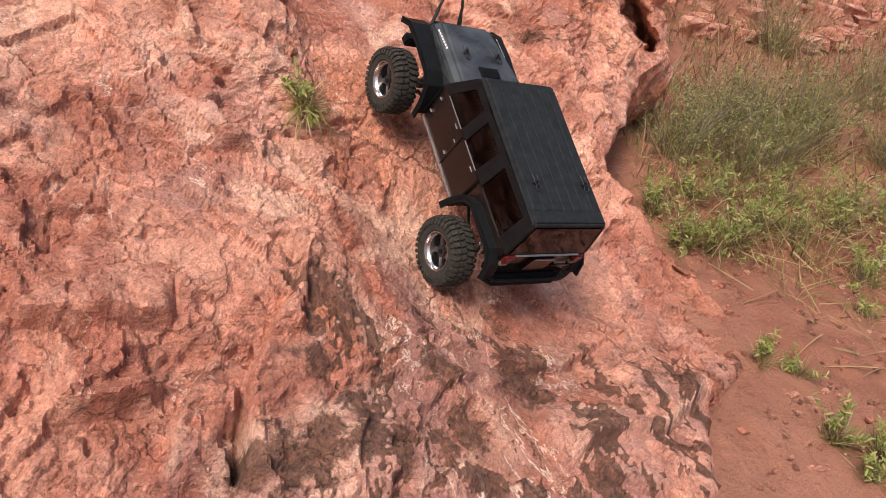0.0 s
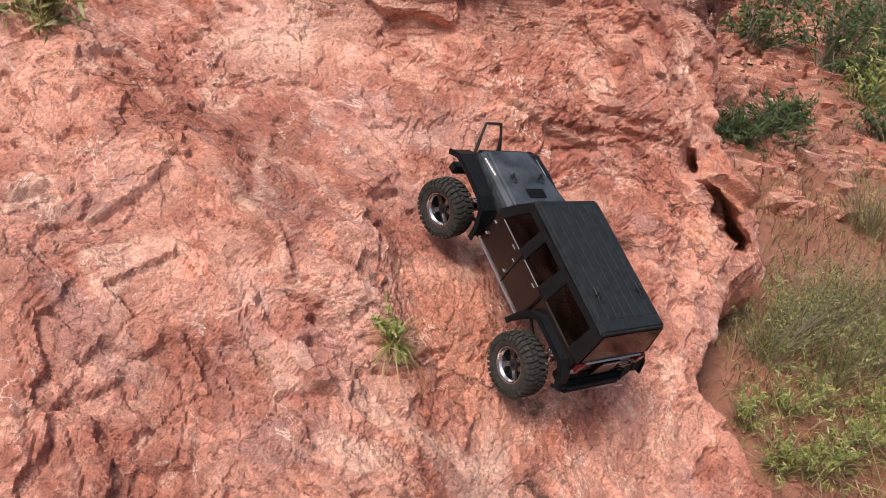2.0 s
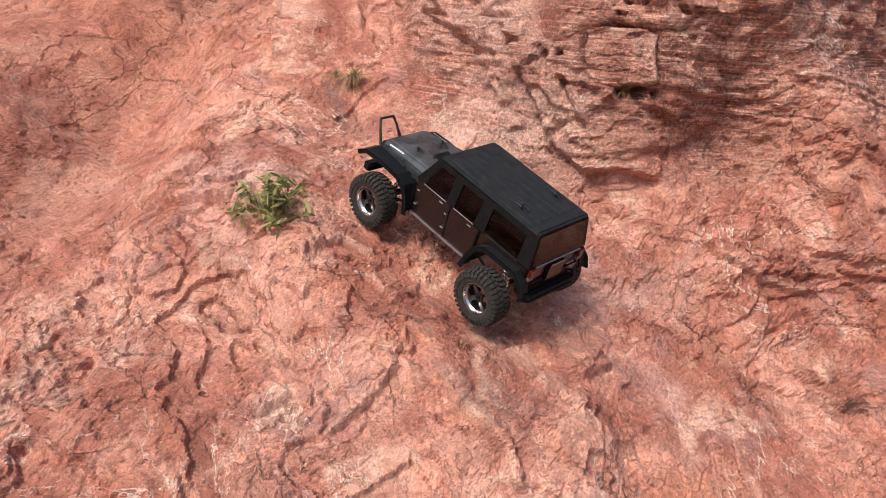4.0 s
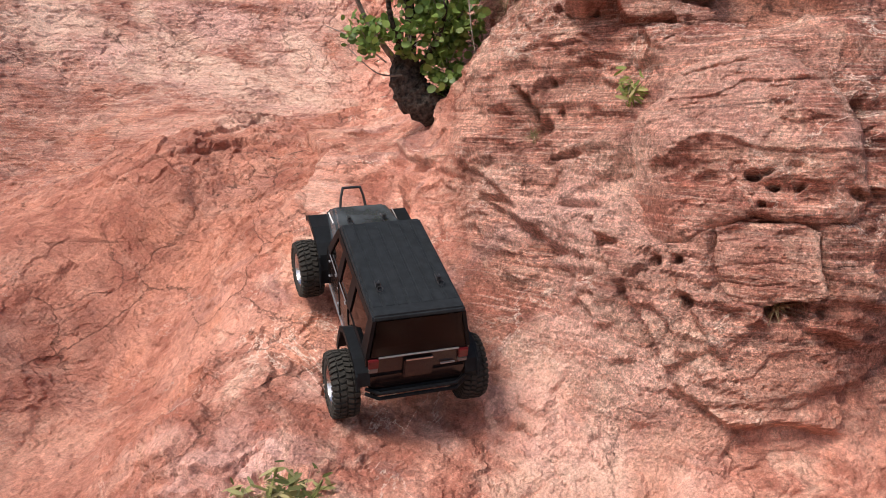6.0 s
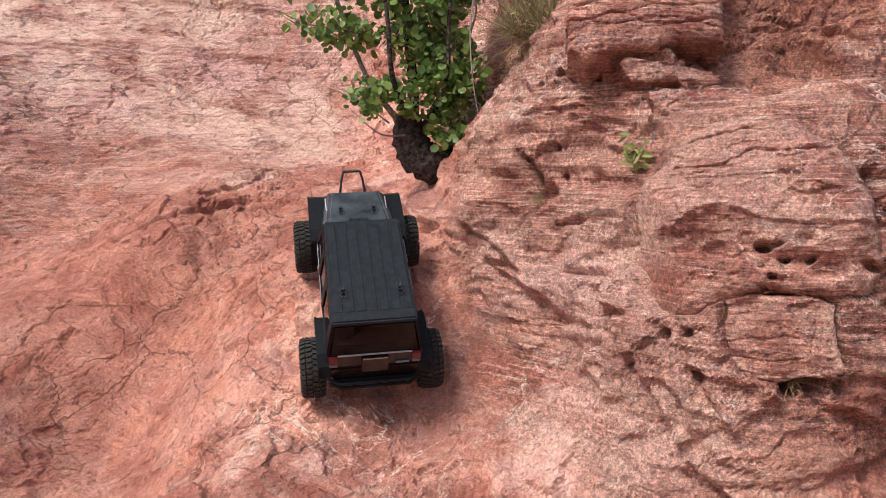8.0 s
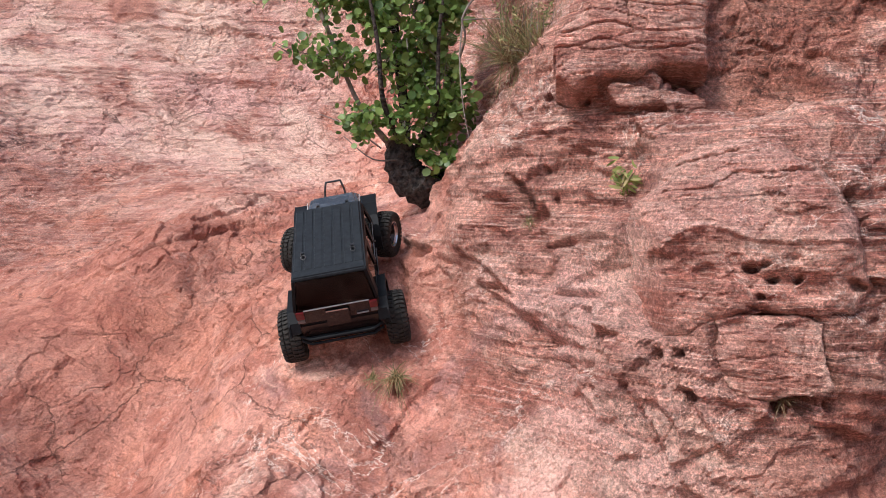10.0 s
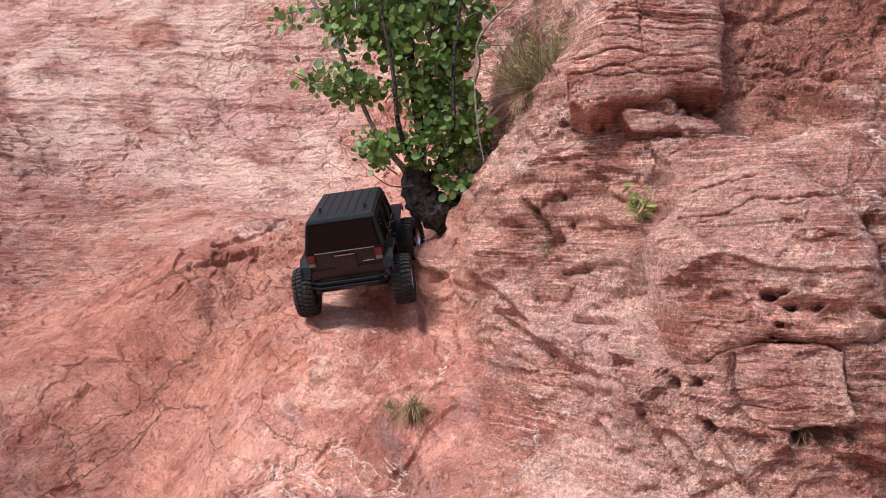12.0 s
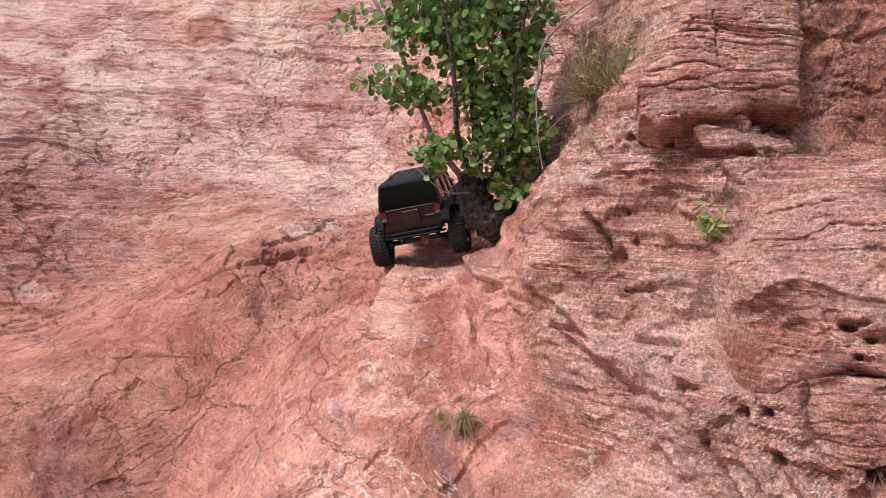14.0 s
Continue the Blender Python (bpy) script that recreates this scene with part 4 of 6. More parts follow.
    ledge(p, d, worn, warp, ((1.321, 1.320, 0.858), (1.275, 1.134, 0.721), (1.271, 1.068, 0.664)), ((-0.85, -0.16, 0.50), (-0.92, -0.23, 0.32),), .03, .10)
    # slab near the camera
    ledge(p, d, worn, warp, ((-0.159, 0.551, 0.500), (-0.115, 0.585, 0.513)), ((-0.64, 0.73, 0.24),), .015, .06)
    ledge(p, d, worn, warp, ((0.101, 0.595, 0.536), (0.161, 0.536, 0.506), (0.211, 0.498, 0.479), (0.221, 0.453, 0.440)), ((0.74, 0.58, 0.33), (0.67, 0.65, 0.35), (0.96, 0.27, -0.08),), .016, .06)
    notch(p, d, warp, (0.277, 0.428, 0.407), (0.323, 0.409, 0.383), .012, .02)
    ledge(p, d, worn, warp, ((0.262, 0.468, 0.445), (0.349, 0.435, 0.392), (0.421, 0.426, 0.363)), ((0.51, 0.79, 0.35), (0.29, 0.84, 0.45),), .014, .06)
    ledge(p, d, worn, warp, ((0.012, 0.216, 0.319), (0.051, 0.202, 0.306), (0.114, 0.208, 0.297)), ((0.45, 0.77, 0.45), (-0.07, 0.96, 0.26),), .012, .05)
    ledge(p, d, worn, warp, ((0.005, 0.838, 0.635), (0.047, 0.774, 0.604), (0.140, 0.756, 0.590)), ((0.86, 0.50, 0.14), (0.23, 0.91, 0.35),), .012, .05)
    ledge(p, d, worn, warp, ((0.300, 0.697, 0.549), (0.370, 0.684, 0.525), (0.443, 0.747, 0.520)), ((0.24, 0.96, 0.16), (-0.57, 0.69, 0.44),), .014, .05)
    ledge(p, d, worn, warp, ((0.346, 0.182, 0.256), (0.330, 0.103, 0.226), (0.275, 0.018, 0.196), (0.252, -0.024, 0.182), (0.232, -0.128, 0.144)), ((0.97, -0.11, -0.21), (0.85, -0.53, -0.06), (0.83, -0.31, -0.45), (0.93, -0.03, -0.38),), .025, .08)
    notch(p, d, warp, (0.239, -0.063, 0.169), (0.239, -0.119, 0.149), .015, .02)
    ledge(p, d, worn, warp, ((0.064, -0.061, 0.191), (0.120, -0.052, 0.186), (0.166, -0.031, 0.187)), ((-0.12, 0.90, 0.42), (-0.36, 0.81, 0.46),), .020, .10)
    ledge(p, d, worn, warp, ((0.014, 0.029, 0.236), (0.076, 0.030, 0.226), (0.178, 0.043, 0.217)), ((0.07, 0.86, 0.50), (-0.06, 0.84, 0.53),), .014, .06)
    ledge(p, d, worn, warp, ((0.142, 0.338, 0.363), (0.211, 0.309, 0.337), (0.295, 0.324, 0.333)), ((0.48, 0.76, 0.44), (-0.13, 0.82, 0.56),), .014, .05)
    notch(p, d, warp, (0.913, 0.259, 0.097), (1.009, 0.210, 0.065), .005, .010)
    ledge(p, d, worn, warp, ((1.026, 0.198, 0.061), (1.078, 0.147, 0.045), (1.699, 0.631, -0.387)), ((-0.69, -0.72, 0.02), (0.56, -0.82, -0.12),), .02, .06)
    ledge(p, d, worn, warp, ((0.612, 0.075, 0.131), (0.729, 0.099, 0.105), (0.869, 0.177, 0.085)), ((-0.15, 0.97, 0.20), (-0.41, 0.84, 0.36),), .015, .05)
    ledge(p, d, worn, warp, ((0.653, -0.105, 0.091), (0.801, -0.053, 0.074), (0.962, 0.055, 0.053)), ((-0.33, 0.94, -0.01), (-0.55, 0.83, 0.09),), .02, .08)
    # ridges and joints low on the slab
    ledge(p, d, worn, warp, ((0.017, 0.029, 0.238), (0.093, 0.033, 0.227), (0.175, 0.038, 0.216)), ((0.05, 0.8, 0.6), (0.05, 0.8, 0.6),), 0.014, 0.06)
    ledge(p, d, worn, warp, ((0.074, -0.063, 0.190), (0.120, -0.057, 0.186), (0.155, -0.048, 0.185)), ((0.05, 0.8, 0.6), (0.05, 0.8, 0.6),), 0.018, 0.05)
    ledge(p, d, worn, warp, ((0.237, 0.045, 0.212), (0.199, -0.018, 0.191), (0.173, -0.081, 0.170), (0.163, -0.116, 0.158)), ((0.97, -0.1, 0.2), (0.97, -0.1, 0.2), (0.97, -0.1, 0.2),), 0.016, 0.06)
    ledge(p, d, worn, warp, ((0.348, 0.171, 0.253), (0.332, 0.102, 0.226), (0.318, 0.046, 0.206)), ((-0.97, 0.1, 0.2), (-0.97, 0.1, 0.2),), 0.014, 0.05)
    ledge(p, d, worn, warp, ((0.245, -0.025, 0.184), (0.236, -0.089, 0.161), (0.227, -0.130, 0.146)), ((-0.97, 0.1, 0.2), (-0.97, 0.1, 0.2),), 0.018, 0.06)
    notch(p, d, warp, (0.355, -0.019, 0.176), (0.326, -0.068, 0.162), 0.01, 0.016)
    notch(p, d, warp, (0.326, -0.068, 0.162), (0.316, -0.094, 0.154), 0.01, 0.016)
    bare = p
    p = p + normal * d[:, None]
    into = np.array((0.62, 0.74, -0.26))
    for a, b, wide, deep in (((1.150, 0.968, 0.606), (1.158, 0.956, 0.588), .024, .11), ((1.182, 0.898, 0.503), (1.225, 0.864, 0.455), .044, .20), ((1.225, 0.866, 0.455), (1.262, 0.850, 0.430), .026, .12), ((1.300, 1.305, 0.855), (1.377, 1.424, 0.944), .032, .15), ((1.377, 1.424, 0.944), (1.490, 1.550, 1.008), .045, .20)):
        k, t, off = beside(bare, a, b, 3 * wide)
        p[k] += into * (deep * np.exp(-(np.linalg.norm(off + 0.012 * warp[k], axis=1) / wide) ** 4))[:, None]
    me = mesh_from("rock_face", p, grid_faces(len(vs), len(us)), ROCK)
    # bleached stone, dark crusted stone with some painted shade, and red earth
    rough = rugged(q, 4.0, 101, 5, 0.6)
    bleach = far * ease(v, 3.1, 4.0) * ease(rough, -0.7, 0.4)
    bleach = np.maximum(bleach, 0.5 * ease(rugged(q, 2.2, 111, 5, 0.6), 0.25, 0.6) * (1 - wall))
    bleach = np.maximum(bleach, 0.6 * spot(p, 0.72, -0.04, 0.09, 0.12) * ease(rough, -0.3, 0.3))
    crusts_and_shade = 0.75 * ease(rugged(q * np.array((1.6, 0.7, 1.0)), 8.0, 121, 6, 0.75), 0.14, 0.30) * ease(-p[:, 1], -0.30, -0.05) * ease(p[:, 0], 0.15, 0.35)
    for x, y, z, r in ((-0.236, 1.029, 0.768, 0.035), (0.201, 1.312, 1.031, 0.025), (0.06, 1.46, 1.07, 0.03), (0.03, 1.60, 1.10, 0.02)):
        bleach = np.maximum(bleach, 1.2 * ease(spot(p, x, y, z, r) + 0.25 * rough, 0.35, 0.6))
    for x, y, z, r in ((0.437, 1.149, 1.272, 0.10), (0.493, 1.110, 1.264, 0.09), (0.456, 1.074, 1.044, 0.05)):  # the paler boulder
        bleach = np.maximum(bleach, 0.28 * ease(spot(p, x, y, z, r) + 0.25 * rough, 0.15, 0.6))
    for x, y, z, r, much in ((0.922, 0.766, 0.438, 0.035, 0.7), (0.505, 0.030, 0.150, 0.045, 0.75), (0.535, -0.040, 0.128, 0.05, 0.75), (0.650, 0.045, 0.115, 0.065, 0.8), (0.318, -0.110, 0.147, 0.05, 0.8), (0.365, -0.050, 0.162, 0.045, 0.6), (0.245, -0.120, 0.149, 0.035, 0.9), (0.321, 0.017, 0.194, 0.03, 0.6), (0.585, 0.150, 0.160, 0.06, 0.55), (0.672, 0.175, 0.140, 0.06, 0.5), (0.631, 0.285, 0.202, 0.05, 0.60), (0.534, 0.228, 0.210, 0.05, 0.50), (0.596, 0.211, 0.179, 0.05, 0.50), (0.338, 0.002, 0.186, 0.03, 0.70), (0.330, -0.081, 0.157, 0.03, 0.80), (0.374, -0.088, 0.149, 0.04, 0.70), (0.282, -0.116, 0.148, 0.05, 0.80), (0.420, -0.090, 0.140, 0.05, 0.5)):
        crusts_and_shade = np.maximum(crusts_and_shade, much * spot(bare, x, y, z, r))  # dark stains; the three from (0.631, 0.285) paint shade behind the car
    bleach = np.maximum(bleach, 0.7 * ease(u, -0.06, 0.06) * (1 - ease(u, 0.36, 0.46)) * ease(v, 1.15, 1.3) * (1 - ease(v, 1.70, 1.85)) * ease(rough, -0.6, 0.3))
    bleach = np.maximum(bleach, 0.22 * wall * (1 - ease(u, 0.50, 0.60)) * ease(rough, -0.4, 0.5))
    foot = ease(u, 0.98, 1.14) * (1 - ease(v, 0.42, 0.6))
    for x, y, z, r in ((1.12, 0.61, 0.31, 0.06), (-1.223, 4.519, 2.086, 0.13), (-1.135, 4.419, 1.916, 0.10), (-1.412, 4.509, 2.146, 0.12), (-0.60, 2.45, 1.19, 0.05), (-0.52, 2.62, 1.20, 0.05)):
        bleach = np.maximum(bleach, 1.1 * ease(spot(bare, x, y, z, r) + 0.2 * rough, 0.3, 0.6))
    earth = np.maximum(np.maximum(soil * 0.9, 1.6 * foot), 0.8 * ease(rugged(q, 3.4, 131, 4), 0.3, 0.6) * (1 - bedded))
    earth = np.maximum(earth, 1.1 * ease(-u, 0.22, 0.34) * ease(v, 1.75, 1.95) * (1 - ease(v, 2.5, 2.75)))
    earth = np.maximum(earth, 0.7 * far * (1 - ease(v + 0.35 * rough, 3.0, 3.7)))
    earth = np.maximum(earth, 1.2 * ease(spot(bare, -1.585, 4.549, 2.248, 0.14), 0.2, 0.6))
    earth = np.maximum(earth, 0.8 * ease(u, 0.40, 0.52) * ease(v, 1.28, 1.36) * (1 - ease(v, 1.44, 1.48)) * ease(rough, -0.5, 0.1))
    earth = np.maximum(earth, 1.1 * ease(u, 0.46, 0.58) * ease(v + 0.2 * rough, 1.98, 2.06))
    crusts_and_shade = np.maximum(crusts_and_shade, 0.40 * ease(u, 0.50, 0.60) * ease(v + 0.2 * rough, 2.0, 2.08))
    # overhang shade in the recess left of the trail, put into the colour
    crusts_and_shade = np.maximum(crusts_and_shade, 0.40 * ease(-u, 0.26, 0.34) * (1 - ease(-u, 0.52, 0.68)) * ease(v, 2.05, 2.2) * (1 - ease(v, 2.50, 2.62)))
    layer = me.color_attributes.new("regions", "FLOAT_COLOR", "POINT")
    layer.data.foreach_set("color", np.stack([bleach, crusts_and_shade, earth, bedded], 1).astype(np.float32).ravel())
    layer = me.color_attributes.new("wear", "FLOAT_COLOR", "POINT")
    layer.data.foreach_set("color", np.repeat((0.6 * worn)[:, None], 4, 1).astype(np.float32).ravel())
    ob = new("rock_face", me)
    return tagged(ob, "weathered red sandstone outcrop with flaky slabs and bedded wall", "rock", kind="structure")


STEP = 0.004
rock_face = build_rock()
for row in BLOCKS:
    build_block(*row)


def level_of_ground(x, y):
    return 0.02 + 0.2 * np.clip(y, -1.5, 3.2) + 0.26 * np.clip(y - 3.2, 0, 9) + 0.02 * np.clip(x - 1.5, 0, 6)


def build_ground():
    xs = grid_lines(-60.0, 0.7, 2.4, 60.0, 0.012, 1.09)
    ys = grid_lines(-60.0, -0.4, 2.6, 60.0, 0.012, 1.09)
    x, y = np.meshgrid(xs, ys)
    x, y = x.ravel(), y.ravel()
    p = np.stack([x, y, level_of_ground(x, y)], 1)
    p[:, 2] += 0.025 * rugged(p, 2.2, 201, 3) + 0.009 * rugged(p, 14.0, 211, 4) + 0.004 * np.abs(lumps(p, 45.0, 221))
    ob = new("ground", mesh_from("ground", p, grid_faces(len(ys), len(xs)), EARTH, True))
    return tagged(ob, "loose red earth at the foot of the rock", "ground", kind="structure")


ground = build_ground()

# ---- plants ----
GREEN_LEAF = leaf_material("round_green_leaf", (0.075, 0.15, 0.030), (0.27, 0.39, 0.10), None, 0.42)
SHRUB_LEAF = leaf_material("grey_green_leaf", (0.085, 0.105, 0.030), (0.36, 0.37, 0.13), (0.46, 0.40, 0.20), 0.6)
BRIGHT_BLADE = leaf_material("green_blade", (0.15, 0.21, 0.045), (0.42, 0.46, 0.13), (0.52, 0.44, 0.22), 0.6)
FERN = leaf_material("dark_fern", (0.045, 0.085, 0.03), (0.12, 0.17, 0.055), None, 0.6)
STRAW = leaf_material("dry_straw", (0.38, 0.28, 0.14), (0.62, 0.49, 0.28), (0.24, 0.16, 0.09), 0.7)
DULL_BLADE = leaf_material("dull_blade", (0.17, 0.18, 0.07), (0.34, 0.32, 0.15), (0.50, 0.40, 0.22), 0.65)
BROWN_STRAW = leaf_material("brown_straw", (0.20, 0.11, 0.06), (0.36, 0.22, 0.12), (0.15, 0.08, 0.05), 0.8)
BARK = plain("dark_bark", (0.050, 0.038, 0.031), 0.9, grain=0.85, scale=90, bump=0.02)
TWIG = plain("grey_twig", (0.24, 0.20, 0.17), 0.85, grain=0.35, scale=60, bump=0.001)
chance = np.random.default_rng(4)


def strands(starts, ways, lengths, wide, droop, pieces=4):
    """Tapered blades, each a bent strip. Gives points and faces."""
    n = len(starts)
    t = np.linspace(0, 1, pieces + 1)
    side = np.cross(ways, np.array((0, 0, 1.0)) + chance.normal(0, 0.4, (n, 3)))
    side /= np.linalg.norm(side, axis=1)[:, None] + 1e-9
    mid = starts[:, None] + ways[:, None] * (lengths[:, None] * t)[:, :, None]
    mid[:, :, 2] -= (droop[:, None] * lengths[:, None] * t ** 2.2)
    bend = chance.normal(0, 0.06, (n, 1, 3)) * lengths[:, None, None]
    mid = mid + bend * (t ** 2)[None, :, None]
    half = (wide[:, None] * (1 - 0.85 * t ** 1.5))[:, :, None] * side[:, None] * 0.5
    points = np.stack([mid - half, mid + half], 2).reshape(-1, 3)
    k = (np.arange(n) * 2 * (pieces + 1))[:, None] + 2 * np.arange(pieces)
    k = k.ravel()
    return points, np.stack([k, k + 1, k + 3, k + 2], 1)


def leaves_at(places, facing, sizes, long=1.0, fold=0.18, slim=1.0):
    """Small oval leaves, slightly folded along the middle."""
    n = len(places)
    facing = facing / (np.linalg.norm(facing, axis=1)[:, None] + 1e-9)
    along = np.cross(facing, chance.normal(0, 1, (n, 3)))
    along /= np.linalg.norm(along, axis=1)[:, None] + 1e-9
    across = np.cross(facing, along)
    oval = [(0, -0.5, 0), (0.36, -0.34, fold), (0.5, 0.02, fold), (0.34, 0.38, fold * 0.8), (0, 0.55, 0), (-0.34, 0.38, fold * 0.8), (-0.5, 0.02, fold), (-0.36, -0.34, fold)]
    corner = [places + sizes[:, None] * (x * slim * across + y * long * along + z * facing * 0.6) for x, y, z in oval]
    points = np.stack(corner, 1).reshape(-1, 3)
    k = np.arange(n) * 8
    return points, np.concatenate([np.stack([k, k + 1, k + 2, k + 3], 1), np.stack([k, k + 3, k + 4, k + 5], 1), np.stack([k, k + 5, k + 6, k + 7], 1)])


def plant_part(name, points, faces, material_used, parent, label=""):
    ob = new(name, mesh_from(name, points, faces, material_used, True))
    ob.parent = parent
    return tagged(ob, label)


def limb_points(points, radii, sides=9, rough=0.0):
    """A tapered, bent limb through the points."""
    pts = [Vector(p) for p in points]
    fine, size = [], []
    for i in range(len(pts) - 1):
        before, after = pts[max(0, i - 1)], pts[min(len(pts) - 1, i + 2)]
        for k in range(6):
            t = k / 6
            a, b, c, d = before, pts[i], pts[i + 1], after
            fine.append(0.5 * (2 * b + (c - a) * t + (2 * a - 5 * b + 4 * c - d) * t * t + (3 * b - a - 3 * c + d) * t ** 3))
            size.append(radii[i] * (1 - t) + radii[i + 1] * t)
    fine.append(pts[-1]), size.append(radii[-1])
    rows = []
    for i, (c, r) in enumerate(zip(fine, size)):
        way = (fine[min(i + 1, len(fine) - 1)] - fine[max(i - 1, 0)]).normalized()
        x = way.cross(Vector((0.3, 1, 0.2))).normalized()
        y = way.cross(x)
        rows.append([c + (x * math.cos(a) + y * math.sin(a)) * r * (1 + rough * chance.normal()) for a in (2 * math.pi * k / sides for k in range(sides))])
    points = np.array([v for row in rows for v in row])
    n = len(rows)
    k, m = np.meshgrid(np.arange(n - 1), np.arange(sides), indexing="ij")
    k, m = k.ravel(), m.ravel()
    return points, np.stack([k * sides + m, k * sides + (m + 1) % sides, (k + 1) * sides + (m + 1) % sides, (k + 1) * sides + m], 1)


def build_tree():
    tree = tagged(new("tree"), "small leafy tree rooted in a cleft of the rock", "tree")
    tree.location = (0.03, 1.97, 1.25)
    at = Vector(tree.location)
    local = lambda pts: [Vector(p) - at for p in pts]
    trunk = plant_part("trunk", *limb_points(local([(0.090, 1.99, 1.285), (0.040, 1.97, 1.266), (-0.005, 1.955, 1.268), (-0.040, 1.955, 1.292), (-0.058, 1.96, 1.33), (-0.056, 1.97, 1.38)]), [0.036, 0.042, 0.045, 0.043, 0.040, 0.032], 20, 0.10), BARK, tree, "thick gnarled dark trunk")
    limbs = [
        ([(-0.05, 1.97, 1.34), (-0.047, 1.98, 1.459), (-0.061, 2.0, 1.60), (-0.071, 2.02, 1.80), (-0.05, 2.05, 2.1)], [0.030, 0.022, 0.018, 0.013, 0.006], BARK),
        ([(-0.055, 1.96, 1.34), (-0.152, 1.93, 1.466), (-0.234, 1.92, 1.674), (-0.301, 1.92, 1.80), (-0.36, 1.9, 1.95)], [0.022, 0.013, 0.012, 0.010, 0.005], TWIG),
        ([(-0.03, 1.99, 1.33), (0.014, 2.0, 1.417), (0.069, 2.0, 1.521), (0.015, 2.02, 1.64), (0.03, 2.05, 1.85)], [0.024, 0.016, 0.013, 0.010, 0.005], BARK),
        ([(-0.05, 1.95, 1.36), (-0.09, 1.86, 1.46), (-0.10, 1.82, 1.60), (-0.13, 1.80, 1.78)], [0.014, 0.010, 0.008, 0.004], BARK),
        ([(-0.02, 1.96, 1.36), (0.03, 1.88, 1.45), (0.04, 1.86, 1.62), (0.07, 1.85, 1.80)], [0.012, 0.009, 0.007, 0.004], BARK),
        ([(-0.06, 1.93, 1.335), (-0.12, 1.87, 1.335), (-0.184, 1.85, 1.388)], [0.006, 0.004, 0.002], TWIG),
        ([(-0.10, 1.88, 1.36), (-0.17, 1.86, 1.41), (-0.24, 1.86, 1.44)], [0.005, 0.004, 0.002], TWIG),
        ([(-0.20, 1.92, 1.58), (-0.27, 1.88, 1.58), (-0.33, 1.86, 1.60)], [0.005, 0.003, 0.002], TWIG),
        ([(-0.28, 1.92, 1.76), (-0.36, 1.9, 1.74), (-0.44, 1.88, 1.71)], [0.005, 0.003, 0.002], TWIG),
        ([(0.06, 1.99, 1.50), (0.098, 1.87, 1.60), (0.093, 1.85, 1.648), (0.129, 1.85, 1.702), (0.208, 1.84, 1.762)], [0.008, 0.006, 0.006, 0.006, 0.004], TWIG),
        ([(0.093, 1.86, 1.64), (0.085, 1.84, 1.55), (0.090, 1.82, 1.45), (0.101, 1.80, 1.375)], [0.005, 0.004, 0.003, 0.0015], TWIG),
        ([(0.095, 1.85, 1.645), (0.17, 1.82, 1.64), (0.27, 1.80, 1.625)], [0.004, 0.003, 0.0015], TWIG),
        ([(0.129, 1.85, 1.70), (0.10, 1.84, 1.72), (0.06, 1.83, 1.70)], [0.003, 0.002, 0.001], TWIG),
    ]
    for pts, radii, bark in limbs:
        plant_part("limb", *limb_points(local(pts), [(0.45 if bark is TWIG else 0.62) * r for r in radii], 8, 0.04), bark, tree, "pale grey bare limb" if bark is TWIG else "dark limb")
    # twigs and leaves: clouds round the limbs, thin at the rim
    clouds = (  # x, y, z, radii, leaves
        (-0.035, 1.95, 1.68, 0.15, 0.15, 0.22, 1900), (-0.19, 1.92, 1.74, 0.10, 0.10, 0.12, 520), (0.06, 1.97, 1.75, 0.10, 0.10, 0.14, 330), (-0.20, 1.90, 1.58, 0.09, 0.08, 0.06, 200),
        (-0.14, 1.88, 1.43, 0.085, 0.06, 0.055, 150), (0.04, 1.93, 1.48, 0.10, 0.10, 0.12, 760), (-0.05, 1.95, 1.98, 0.26, 0.2, 0.2, 620),
        (-0.33, 1.89, 1.73, 0.07, 0.05, 0.03, 30), (-0.29, 1.87, 1.60, 0.05, 0.04, 0.025, 26), (0.04, 1.92, 1.37, 0.06, 0.05, 0.06, 200), (-0.05, 1.90, 1.42, 0.06, 0.06, 0.05, 110), (0.065, 1.93, 1.29, 0.035, 0.04, 0.05, 50))
    spots, sprigs = [], []
    for x, y, z, rx, ry, rz, n in clouds:
        twigs = max(4, n // 9)
        for k in range(twigs):
            way = chance.normal(0, 1, 3)
            way /= np.linalg.norm(way)
            end = np.array((x, y, z)) + way * np.array((rx, ry, rz)) * chance.uniform(0.35, 1.0) ** 0.6
            start = np.array((x, y, z)) + (end - np.array((x, y, z))) * 0.35 + np.array((0, 0, -0.02))
            sprigs.append((start, end))
            for m in range(9):
                f = chance.uniform(0.35, 1.05)
                spots.append(start + (end - start) * f + chance.normal(0, 0.014, 3))
    spots = np.array(spots) - np.array(at)
    facing = chance.normal(0, 0.75, (len(spots), 3)) + np.array((-0.1, -0.45, 0.45))
    sizes = chance.uniform(0.010, 0.023, len(spots))
    starts = np.array([a for a, b in sprigs]) - np.array(at)
    ends = np.array([b for a, b in sprigs]) - np.array(at)
    length = np.linalg.norm(ends - starts, axis=1)
    tagged(plant_part("twig_spray", *strands(starts, (ends - starts) / length[:, None], length * 1.05, np.full(len(starts), 0.0035), np.zeros(len(starts))), TWIG, tree, "thin grey twigs"), kind="stuff")
    order = np.argsort(spots[:, 1])
    front, rest = order[:240], order[240:]
    tagged(plant_part("crown", *leaves_at(spots[rest], facing[rest], sizes[rest]), GREEN_LEAF, tree, "dense round green leaves"), kind="stuff")
    one = []
